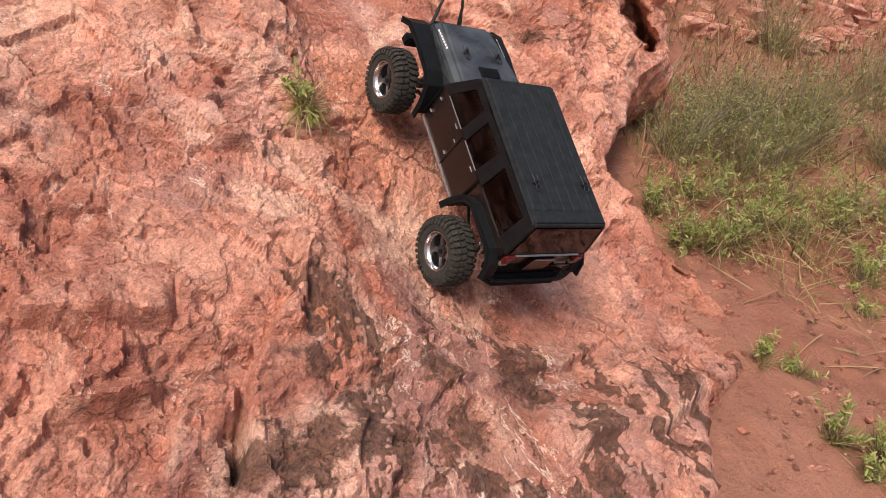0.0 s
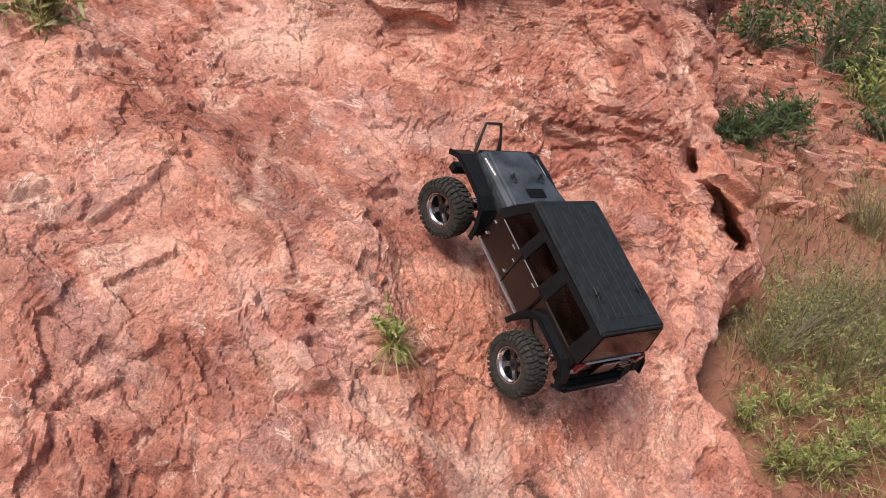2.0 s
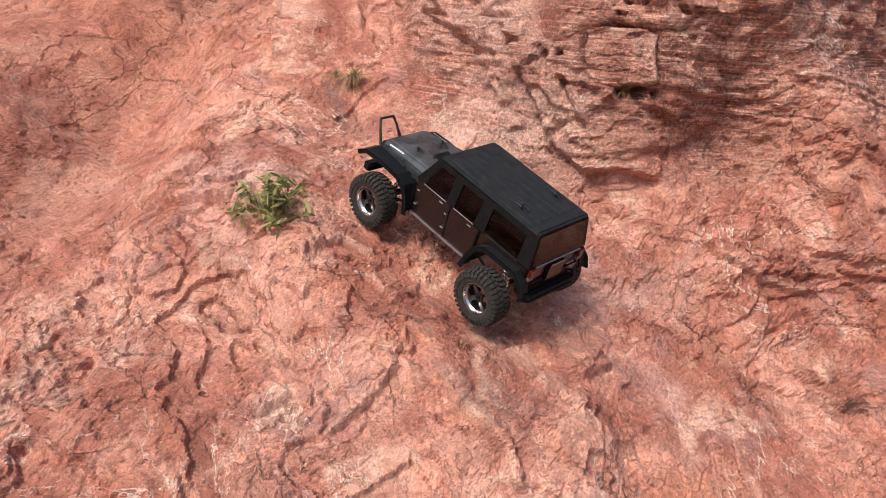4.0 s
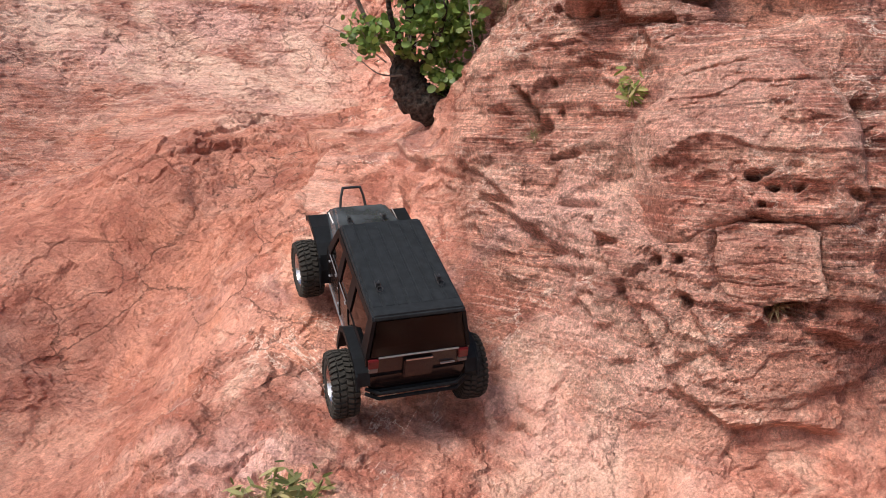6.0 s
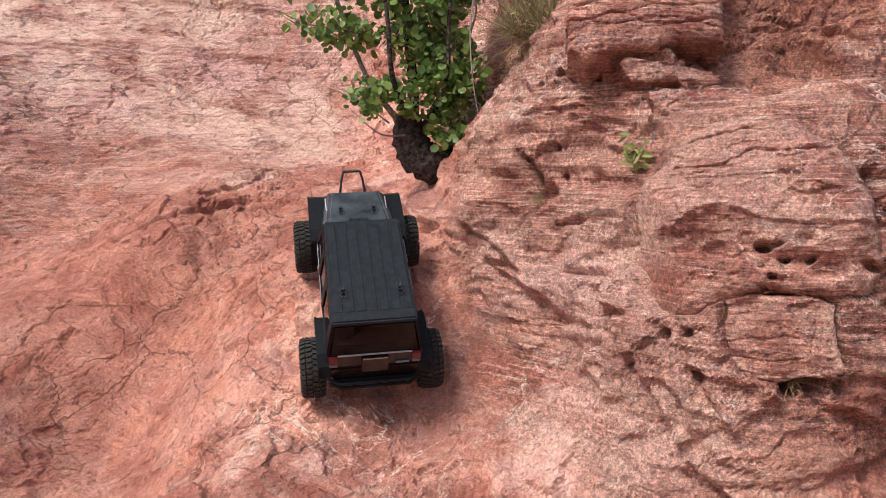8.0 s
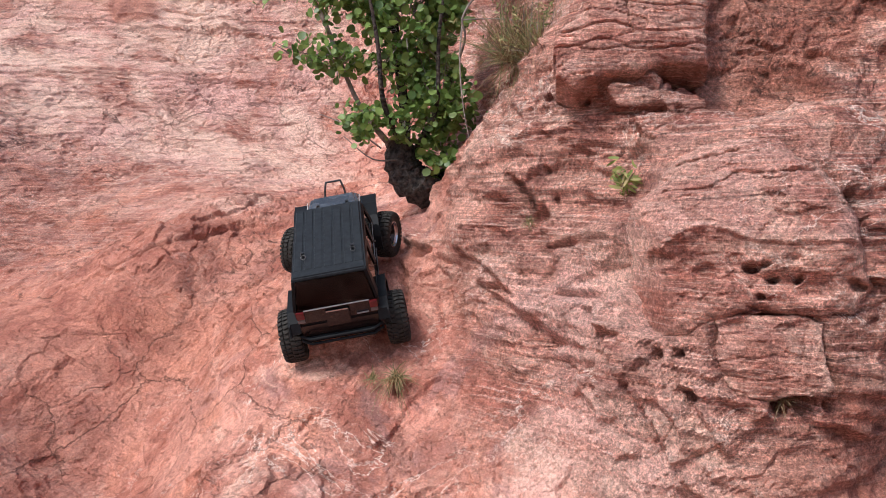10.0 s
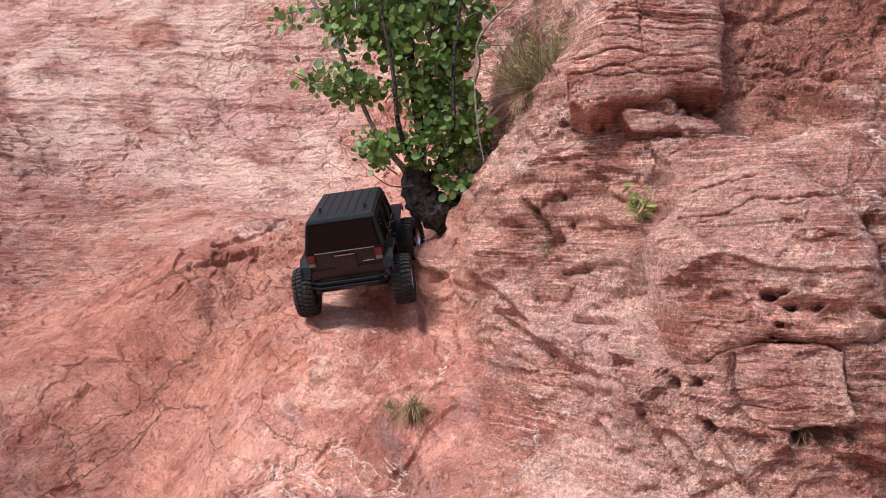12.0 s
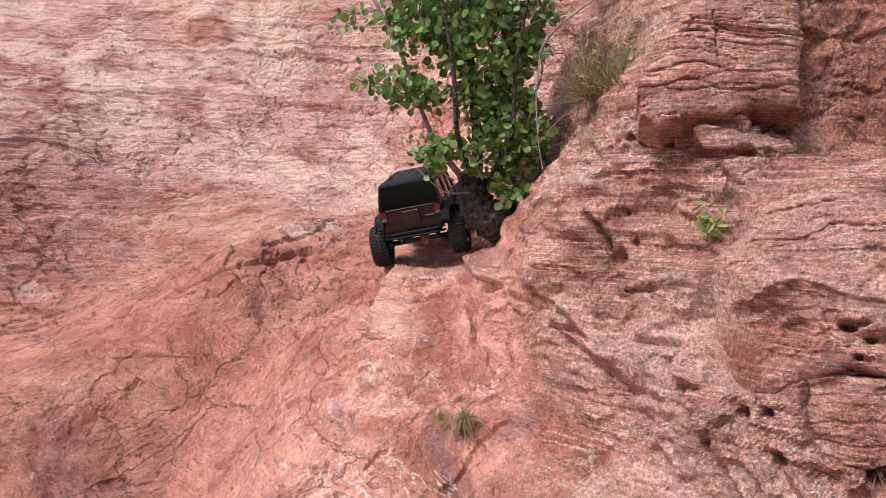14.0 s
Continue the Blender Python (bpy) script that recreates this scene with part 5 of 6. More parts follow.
    for k in range(6):
        points, faces = leaves_at(np.zeros((1, 3)), np.array([[0, 0, 1.0]]), np.array([1.0]), 1.0, 0.10 + 0.05 * k)
        one.append(mesh_from("leaf", points, faces, GREEN_LEAF, True))
    for i in front:
        leaf = new("leaf", one[i % 6])
        leaf.parent = tree
        turn = Vector(facing[i]).to_track_quat("Z", "Y").to_matrix().to_4x4() @ pose(0, 0, 0, 0, 0, float(chance.uniform(0, 360)))
        leaf.matrix_basis = Matrix.Translation(spots[i]) @ turn @ Matrix.Scale(float(sizes[i]), 4)
    return tree


def ground_point(x, y):
    return np.array((x, y, float(level_of_ground(np.array(x), np.array(y)))))


def tuft(name, label, base, up, n, long, wide, spread, materials, category="plant", leaves=0, leaf_size=0.01, leaf_material_used=None, droop=0.5, group=""):
    """A clump of blades from one root, and, where asked for, leafy stems."""
    base, up = np.array(base, float), np.array(up, float)
    thing = tagged(new(name), label, category, group)
    thing.location = base
    for material_used, share in materials:
        m = max(3, int(n * share))
        ways = chance.normal(0, spread, (m, 3)) + up
        ways /= np.linalg.norm(ways, axis=1)[:, None]
        starts = chance.normal(0, long * 0.10, (m, 3)) * np.array((1, 1, 0.2)) - up * 0.012
        tagged(plant_part("clump", *strands(starts, ways, long * chance.uniform(0.35, 1.0, m), wide * chance.uniform(0.6, 1.3, m), droop * chance.uniform(0.1, 1.0, m)), material_used, thing), kind="stuff")
    if leaves:
        stems = max(5, leaves // 22)
        ways = chance.normal(0, spread * 0.9, (stems, 3)) + up
        ways /= np.linalg.norm(ways, axis=1)[:, None]
        tall = long * chance.uniform(0.5, 1.0, stems)
        tagged(plant_part("stem_spray", *strands(chance.normal(0, long * 0.08, (stems, 3)) * np.array((1, 1, 0.1)), ways, tall, np.full(stems, wide * 1.2), np.full(stems, 0.1)), TWIG, thing), kind="stuff")
        which = chance.integers(0, stems, leaves)
        f = chance.uniform(0.3, 1.0, leaves)
        places = ways[which] * (tall[which] * f)[:, None] + chance.normal(0, leaf_size * 0.6, (leaves, 3))
        facing = chance.normal(0, 0.6, (leaves, 3)) + up * 0.6 + np.array((-0.1, -0.4, 0.2))
        tagged(plant_part("foliage", *leaves_at(places, facing, leaf_size * chance.uniform(0.6, 1.3, leaves), 1.9, 0.12, 0.5), leaf_material_used or SHRUB_LEAF, thing), kind="stuff")
    return thing


tree = build_tree()
outward = (0, -0.55, 0.83)
for x, y, z, tall, many in ((0.20, 1.74, 1.545, 0.19, 620), (0.245, 1.66, 1.535, 0.15, 420)):
    tuft("ledge_shrub", "dry twiggy olive shrub on a ledge of the rock", (x, y, z), (0.05, -0.15, 0.8), many, tall, 0.0019, 0.75, ((DULL_BLADE, 0.55), (BROWN_STRAW, 0.3), (STRAW, 0.15)), "shrub", 380, 0.006, SHRUB_LEAF, 0.25)
tuft("small_plant", "small bright green plant beside the boulder", (0.330, 1.325, 1.262), (-0.15, -0.4, 0.9), 14, 0.055, 0.002, 0.35, ((BRIGHT_BLADE, 1.0),), "plant", 60, 0.011, BRIGHT_BLADE, 0.1)
tuft("rock_plant", "low tuft of green leaves and dry stalks in a crack", (0.385, 0.395, 0.388), outward, 190, 0.075, 0.0020, 1.2, ((BRIGHT_BLADE, 0.5), (STRAW, 0.5)), "plant", 130, 0.007, BRIGHT_BLADE, 0.45)
tuft("rock_plant", "leafy green sprigs growing from the slab", (-0.190, 0.925, 0.690), (0, -0.15, 1), 90, 0.125, 0.002, 0.6, ((BRIGHT_BLADE, 0.4), (STRAW, 0.6)), "plant", 420, 0.012, SHRUB_LEAF, 0.2)
tuft("dry_tuft", "tangled dry tuft in a crack of the rock", (-0.060, 1.445, 0.925), (0, -0.6, 0.5), 170, 0.065, 0.0018, 0.8, ((STRAW, 0.5), (DULL_BLADE, 0.5)), "plant", 0, droop=0.9)
tuft("dry_tuft", "small olive tuft on the rock", (-0.103, 1.450, 0.925), (0, -0.6, 0.6), 60, 0.038, 0.0015, 0.6, ((DULL_BLADE, 1.0),), "plant")
tuft("dry_roots", "dry rootlets hanging under the boulder", (0.495, 1.065, 0.965), (0, -0.7, -0.2), 40, 0.045, 0.0016, 0.8, ((STRAW, 1.0),), "plant", droop=0.4)
tuft("dry_roots", "nest of dry roots in a hollow", (0.195, 1.487, 1.203), (0, -0.8, 0.1), 60, 0.028, 0.0014, 0.9, ((STRAW, 0.4), (DULL_BLADE, 0.6)), "plant", droop=0.4)

# shrubs and grass on the earth
for x, y, tall, leafy, kind_of in ((1.36, 0.77, 0.23, 420, 0), (1.46, 0.83, 0.27, 420, 0), (1.58, 0.88, 0.30, 480, 0), (1.71, 0.93, 0.32, 480, 0), (1.83, 0.86, 0.30, 420, 0), (1.96, 0.96, 0.30, 420, 0), (1.66, 0.75, 0.25, 380, 0), (1.51, 0.71, 0.22, 320, 0), (2.06, 0.75, 0.28, 380, 0), (2.30, 1.10, 0.30, 380, 0), (2.20, 1.45, 0.32, 380, 0),
                                   (1.20, 0.58, 0.11, 150, 1), (1.21, 0.47, 0.12, 170, 1), (1.28, 0.45, 0.13, 190, 1), (1.35, 0.48, 0.14, 200, 1), (1.43, 0.51, 0.15, 200, 1), (1.51, 0.48, 0.15, 200, 1), (1.31, 0.61, 0.15, 200, 1), (1.41, 0.63, 0.17, 220, 1), (1.56, 0.59, 0.18, 240, 1), (1.64, 0.49, 0.16, 220, 1), (1.73, 0.56, 0.20, 260, 1), (1.81, 0.50, 0.19, 240, 1), (1.57, 0.32, 0.13, 170, 1), (1.67, 0.34, 0.15, 190, 1), (1.48, 0.22, 0.08, 60, 2), (1.17, 0.14, 0.08, 70, 2), (1.22, 0.10, 0.07, 60, 1), (1.19, -0.03, 0.09, 110, 1), (1.25, -0.07, 0.10, 110, 1), (1.20, -0.11, 0.08, 90, 1)):
    tuft("wild_shrub", "thin-stemmed green wild shrub on red earth" if kind_of == 0 else ("low green weed among dry stalks" if kind_of == 1 else "pale dead tuft on red earth"), ground_point(x, y), (0, 0, 1), 240 if kind_of == 0 else 200, tall * (0.95 if kind_of == 0 else 0.8), 0.0017, 0.5 if kind_of == 0 else 0.8,
         ((DULL_BLADE, 0.35), (BRIGHT_BLADE, 0.25), (STRAW, 0.30), (BROWN_STRAW, 0.30)) if kind_of < 2 else ((STRAW, 1.0),), "shrub", int(leafy * (3.0 if kind_of == 0 else 2.2)), 0.0050 if kind_of == 0 else 0.0058, SHRUB_LEAF if kind_of == 0 else BRIGHT_BLADE, 0.35, "wild shrubs beside the rock")
for x, y, tall in ((2.08, 2.1, 0.2), (2.25, 2.15, 0.22), (2.45, 2.3, 0.2), (3.45, 3.0, 0.28), (3.3, 4.6, 0.5), (4.9, 4.6, 0.7), (5.4, 5.2, 0.9), (4.2, 5.4, 0.8), (3.9, 4.5, 0.6), (4.7, 5.5, 0.8), (5.6, 4.4, 0.7), (6.2, 6.2, 1.0), (5.1, 6.4, 1.0), (4.0, 6.4, 0.9), (3.5, 5.4, 0.6), (3.4, 3.3, 0.5), (3.9, 3.6, 0.6), (3.0, 3.5, 0.45), (4.4, 3.9, 0.6), (2.95, 2.25, 0.35), (3.5, 2.6, 0.4)):
    tuft("far_bush", "dark green leafy bush on stony earth", ground_point(x, y), (0, 0, 1), 60, tall * (1.0 if y < 2.5 else 1.25), 0.004, 0.7, ((DULL_BLADE, 0.4), (FERN, 0.6)), "bush", 1000, 0.014 if y < 2.5 else 0.024, FERN, 0.3, "bushes behind the rock")
tuft("tall_weed", "tall pale green weed with arching leaves on stony earth", ground_point(3.21, 2.69), (-0.1, 0, 1), 60, 0.42, 0.007, 0.35, ((BRIGHT_BLADE, 1.0),), "plant", 420, 0.02, BRIGHT_BLADE, 0.5)


def build_grass():
    n = 10000
    x = np.concatenate([chance.normal(1.56, 0.22, n // 2), chance.uniform(1.2, 2.9, n // 2)])
    y = np.concatenate([chance.normal(0.82, 0.24, n // 2), chance.uniform(0.3, 2.2, n // 2)])
    p = np.stack([x, y, level_of_ground(x, y)], 1)
    keep = (lumps(p, 5.0, 301) > 0.02) & (x > 1.18 + 0.3 * ease(y, 0.6, 1.3)) & (x - 1.2 > 0.5 * (0.45 - y))
    p = p[keep]
    ways = chance.normal(0, 0.6, (len(p), 3)) + np.array((0, 0, 1.0))
    ways /= np.linalg.norm(ways, axis=1)[:, None]
    long = 0.03 + 0.15 * chance.uniform(0, 1, len(p)) ** 2
    dry = chance.uniform(0, 1, len(p)) < 0.62 - 0.35 * lumps(p, 4.0, 305)
    for name, mask, material_used, label in (("dry_grass", dry, STRAW, "dry straw-coloured grass"), ("green_grass", ~dry, BRIGHT_BLADE, "green grass among straw")):
        points, faces = strands(p[mask], ways[mask], long[mask], chance.uniform(0.0012, 0.0030, mask.sum()), chance.uniform(0.1, 0.8, mask.sum()))
        tagged(new(name, mesh_from(name, points, faces, material_used, True)), label, "grass", kind="stuff")
    # fallen dead stalks
    n = 420
    x, y = chance.uniform(1.2, 2.0, n), chance.uniform(-0.1, 0.9, n)
    p = np.stack([x, y, level_of_ground(x, y) + 0.012], 1)
    p = p[(x > 1.25 + 0.3 * ease(y, 0.6, 1.3)) & (x - 1.25 > 0.5 * (0.3 - y))]
    ways = chance.normal(0, 1, (len(p), 3)) * np.array((1, 1, 0.18))
    ways /= np.linalg.norm(ways, axis=1)[:, None]
    points, faces = strands(p, ways, chance.uniform(0.05, 0.2, len(p)), chance.uniform(0.002, 0.005, len(p)), np.full(len(p), 0.05))
    tagged(new("dead_stalks", mesh_from("dead_stalks", points, faces, STRAW, True)), "fallen dead stalks on the earth", "litter", kind="stuff")


build_grass()


def stone_mesh(seed):
    bm = bmesh.new()
    bmesh.ops.create_icosphere(bm, subdivisions=2, radius=1)
    p = np.array([v.co for v in bm.verts])
    r = 1 + 0.35 * lumps(p, 1.1, seed) + 0.15 * lumps(p, 2.6, seed + 9)
    for v, k in zip(bm.verts, r):
        v.co = v.co * float(k)
        v.co.z *= 0.6
    me = bpy.data.meshes.new("stone")
    bm.to_mesh(me)
    bm.free()
    me.materials.append(LOOSE_ROCK)
    return me


STONES = [stone_mesh(s) for s in range(7)]
count = 0
while count < 300:
    if count < 260:
        x, y, size = chance.uniform(2.2, 4.4), chance.uniform(1.5, 4.0), 0.014 + 0.045 * chance.uniform() ** 2
    else:
        x, y, size = chance.uniform(1.05, 1.5), chance.uniform(-0.2, 0.4), chance.uniform(0.003, 0.006)
    stone = new("stone", STONES[count % 7])
    tagged(stone, "angular pinkish red stone lying on the earth", "stone", "stones on the earth")
    stone.matrix_basis = Matrix.Translation(ground_point(x, y) + np.array((0, 0, size * 0.2))) @ pose(0, 0, 0, *[float(a) for a in chance.uniform(-25, 25, 2)], float(chance.uniform(0, 360))) @ Matrix.Diagonal((size, size * float(chance.uniform(0.6, 1.2)), size, 1))
    count += 1



def build_rubble():
    """Countless small broken stones on the far earth."""
    n = 5200
    x, y = chance.uniform(1.9, 5.5, n), chance.uniform(1.5, 6.0, n)
    size = 0.008 + 0.045 * chance.uniform(0, 1, n) ** 3
    centre = np.stack([x, y, level_of_ground(x, y) + 0.3 * size], 1)
    block = np.array([(a, b, c) for c in (-0.5, 0.5) for b in (-0.7, 0.7) for a in (-1, 1)])
    points = centre[:, None] + size[:, None, None] * block * (1 + chance.normal(0, 0.25, (n, 8, 3)))
    turn = chance.uniform(0, 6.28, n)
    off = points - centre[:, None]
    c, s = np.cos(turn)[:, None], np.sin(turn)[:, None]
    points = centre[:, None] + np.stack([off[:, :, 0] * c - off[:, :, 1] * s, off[:, :, 0] * s + off[:, :, 1] * c, off[:, :, 2]], 2)
    sides = np.array(((4, 5, 7, 6), (0, 1, 5, 4), (1, 3, 7, 5), (3, 2, 6, 7), (2, 0, 4, 6)))
    faces = (np.arange(n) * 8)[:, None, None] + sides
    tagged(new("rubble", mesh_from("rubble", points.reshape(-1, 3), faces.reshape(-1, 4), LOOSE_ROCK)), "broken red stones scattered over the far earth", "rubble", kind="stuff")
    # pebbles and clods close to the rock
    n = 1600
    x, y = chance.uniform(0.95, 2.2, n), chance.uniform(-0.3, 0.7, n)
    size = 0.0012 + 0.006 * chance.uniform(0, 1, n) ** 4
    centre = np.stack([x, y, level_of_ground(x, y)], 1)
    centre[:, 2] += 0.025 * rugged(centre, 2.2, 201, 3) + 0.3 * size + 0.003
    points = centre[:, None] + size[:, None, None] * block * (1 + chance.normal(0, 0.25, (n, 8, 3)))
    faces = (np.arange(n) * 8)[:, None, None] + sides
    tagged(new("pebbles", mesh_from("pebbles", points.reshape(-1, 3), faces.reshape(-1, 4), LOOSE_ROCK)), "small pebbles and clods on red earth", "pebbles", kind="stuff")
    n = 12000
    x, y = chance.uniform(1.2, 3.4, n), chance.uniform(0.38, 2.6, n)
    p = np.stack([x, y, level_of_ground(x, y)], 1)
    p = p[(lumps(p, 2.4, 311) > -0.25)]
    ways = chance.normal(0, 0.5, (len(p), 3)) + np.array((0, 0, 1.0))
    ways /= np.linalg.norm(ways, axis=1)[:, None]
    points, faces = strands(p, ways, chance.uniform(0.04, 0.14, len(p)), chance.uniform(0.002, 0.004, len(p)), chance.uniform(0.2, 1.0, len(p)))
    tagged(new("brown_grass", mesh_from("brown_grass", points, faces, BROWN_STRAW, True)), "low reddish brown dead grass", "grass", kind="stuff")


build_rubble()
# ---- helpers for things in parts ----
def part(name, bm, material_used, parent, label="", smooth=False):
    """Links a bmesh as one mesh object under a thing or a part."""
    me = bpy.data.meshes.new(name)
    bm.normal_update()
    bm.to_mesh(me)
    bm.free()
    if smooth:
        me.polygons.foreach_set("use_smooth", [True] * len(me.polygons))
    me.materials.append(material_used)
    ob = new(name, me)
    ob.parent = parent
    return tagged(ob, label)


def box(bm, x0, x1, y0, y1, z0, z1, round_by=0.0):
    made = bmesh.ops.create_cube(bm, size=1, matrix=Matrix.Translation(((x0 + x1) / 2, (y0 + y1) / 2, (z0 + z1) / 2)) @ Matrix.Diagonal((x1 - x0, y1 - y0, z1 - z0, 1)))
    if round_by:
        edges = list({e for v in made["verts"] for e in v.link_edges})
        bmesh.ops.bevel(bm, geom=edges, offset=round_by, segments=2, affect="EDGES")


def hexa(bm, low, high, round_by=0.0):
    """A block between two four-cornered faces."""
    v = [bm.verts.new(c) for c in (*low, *high)]
    made = [bm.faces.new([v[k] for k in ring]) for ring in ((3, 2, 1, 0), (4, 5, 6, 7), (0, 1, 5, 4), (1, 2, 6, 5), (2, 3, 7, 6), (3, 0, 4, 7))]
    bmesh.ops.recalc_face_normals(bm, faces=made)
    if round_by:
        bmesh.ops.bevel(bm, geom=list({e for f in made for e in f.edges}), offset=round_by, segments=2, affect="EDGES")


def rod(bm, a, b, r, sides=10):
    a, b = Vector(a), Vector(b)
    turn = (b - a).to_track_quat("Z", "Y").to_matrix().to_4x4()
    bmesh.ops.create_cone(bm, cap_ends=True, segments=sides, radius1=r, radius2=r, depth=(b - a).length, matrix=Matrix.Translation((a + b) / 2) @ turn)


def tube(bm, points, r, sides=10):
    for a, b in zip(points, points[1:]):
        rod(bm, a, b, r, sides)
    for c in points[1:-1]:
        bmesh.ops.create_uvsphere(bm, u_segments=sides, v_segments=6, radius=r, matrix=Matrix.Translation(c))


def ring(bm, place, big, small, turn=Matrix.Identity(4), around=16, sides=6):
    rows = []
    for i in range(around):
        a = 2 * math.pi * i / around
        rows.append([bm.verts.new(Matrix.Translation(place) @ turn @ Vector(((big + small * math.cos(b)) * math.cos(a), (big + small * math.cos(b)) * math.sin(a), small * math.sin(b)))) for b in (2 * math.pi * k / sides for k in range(sides))])
    for i in range(around):
        for k in range(sides):
            bm.faces.new((rows[i][k], rows[(i + 1) % around][k], rows[(i + 1) % around][(k + 1) % sides], rows[i][(k + 1) % sides]))


def band(bm, path, x0, x1, thick):
    """A bent strip: a path of (y, z), from x0 to x1."""
    rows = []
    for i, (y, z) in enumerate(path):
        ya, za = path[max(0, i - 1)]
        yb, zb = path[min(len(path) - 1, i + 1)]
        long = math.hypot(yb - ya, zb - za)
        ny, nz = -(zb - za) / long * thick, (yb - ya) / long * thick
        rows.append([bm.verts.new(c) for c in ((x0, y, z), (x1, y, z), (x1, y + ny, z + nz), (x0, y + ny, z + nz))])
    made = [bm.faces.new(rows[0]), bm.faces.new(rows[-1])]
    for a, b in zip(rows, rows[1:]):
        made += [bm.faces.new((a[k], a[(k + 1) % 4], b[(k + 1) % 4], b[k])) for k in range(4)]
    bmesh.ops.recalc_face_normals(bm, faces=made)


def turned(bm, outline, around, place=(0, 0, 0)):
    """A body turned about the x axis from an outline of (x, radius)."""
    rows = []
    for x, r in outline:
        rows.append([bm.verts.new((place[0] + x, place[1] + r * math.cos(a), place[2] + r * math.sin(a))) for a in (2 * math.pi * k / around for k in range(around))])
    made = []
    for a, b in zip(rows, rows[1:]):
        made += [bm.faces.new((a[k], a[(k + 1) % around], b[(k + 1) % around], b[k])) for k in range(around)]
    return made


# ---- the model car: x to its right, y ahead, z up, its origin between the axles ----
SHELL = plain("dark_brown_shell", (0.0125, 0.0078, 0.0072), 0.27, grain=0.25, scale=60)
ROOF = plain("charcoal_roof_paint", (0.017, 0.020, 0.023), 0.50, grain=0.25, scale=90, bump=0.0004)
PILLAR = plain("satin_black", (0.0078, 0.0078, 0.0085), 0.45, grain=0.2, scale=90)
HOOD = plain("scuffed_hood_paint", (0.040, 0.046, 0.052), 0.24, grain=0.5, scale=22)
PLASTIC = plain("black_plastic", (0.0085, 0.0098, 0.0115), 0.5, grain=0.2, scale=150)
for paint in (ROOF, PILLAR, PLASTIC):
    paint.node_tree.nodes["Principled BSDF"].inputs["Specular IOR Level"].default_value = 0.12
RUBBER = plain("dusty_rubber", (0.023, 0.021, 0.0175), 0.9, grain=0.35, scale=120, bump=0.0006)
CHROME = plain("chrome", (0.5, 0.5, 0.52), 0.24, 1.0)
DARK_CHROME = plain("dusty_dark_chrome", (0.20, 0.18, 0.17), 0.35, 0.9, grain=0.4, scale=160)
STEEL = plain("dark_steel", (0.06, 0.06, 0.062), 0.4, 0.8, grain=0.2, scale=200)
DUSTY = plain("dusty_housing", (0.24, 0.14, 0.12), 0.8, grain=0.3, scale=90)
TRIM = plain("silver_line", (0.34, 0.34, 0.36), 0.35, 0.6)
WHITE = plain("white_print", (0.7, 0.7, 0.7), 0.5)
RED_LAMP = plain("red_lamp", (0.10, 0.010, 0.012), 0.25)
CLEAR_LAMP = plain("clear_lamp", (0.13, 0.115, 0.11), 0.25)
INSIDE = plain("dark_inside", (0.016, 0.011, 0.009), 0.7, grain=0.3, scale=80)
SEAT = plain("tan_inside", (0.13, 0.075, 0.04), 0.7, grain=0.3, scale=80)
PANE, pane_nodes, pane_links, pane_shade = material("smoked_pane")
pane_shade.inputs["Base Color"].default_value = (0.040, 0.025, 0.021, 1)
pane_shade.inputs["Transmission Weight"].default_value, pane_shade.inputs["Roughness"].default_value, pane_shade.inputs["IOR"].default_value = 1.0, 0.04, 1.35


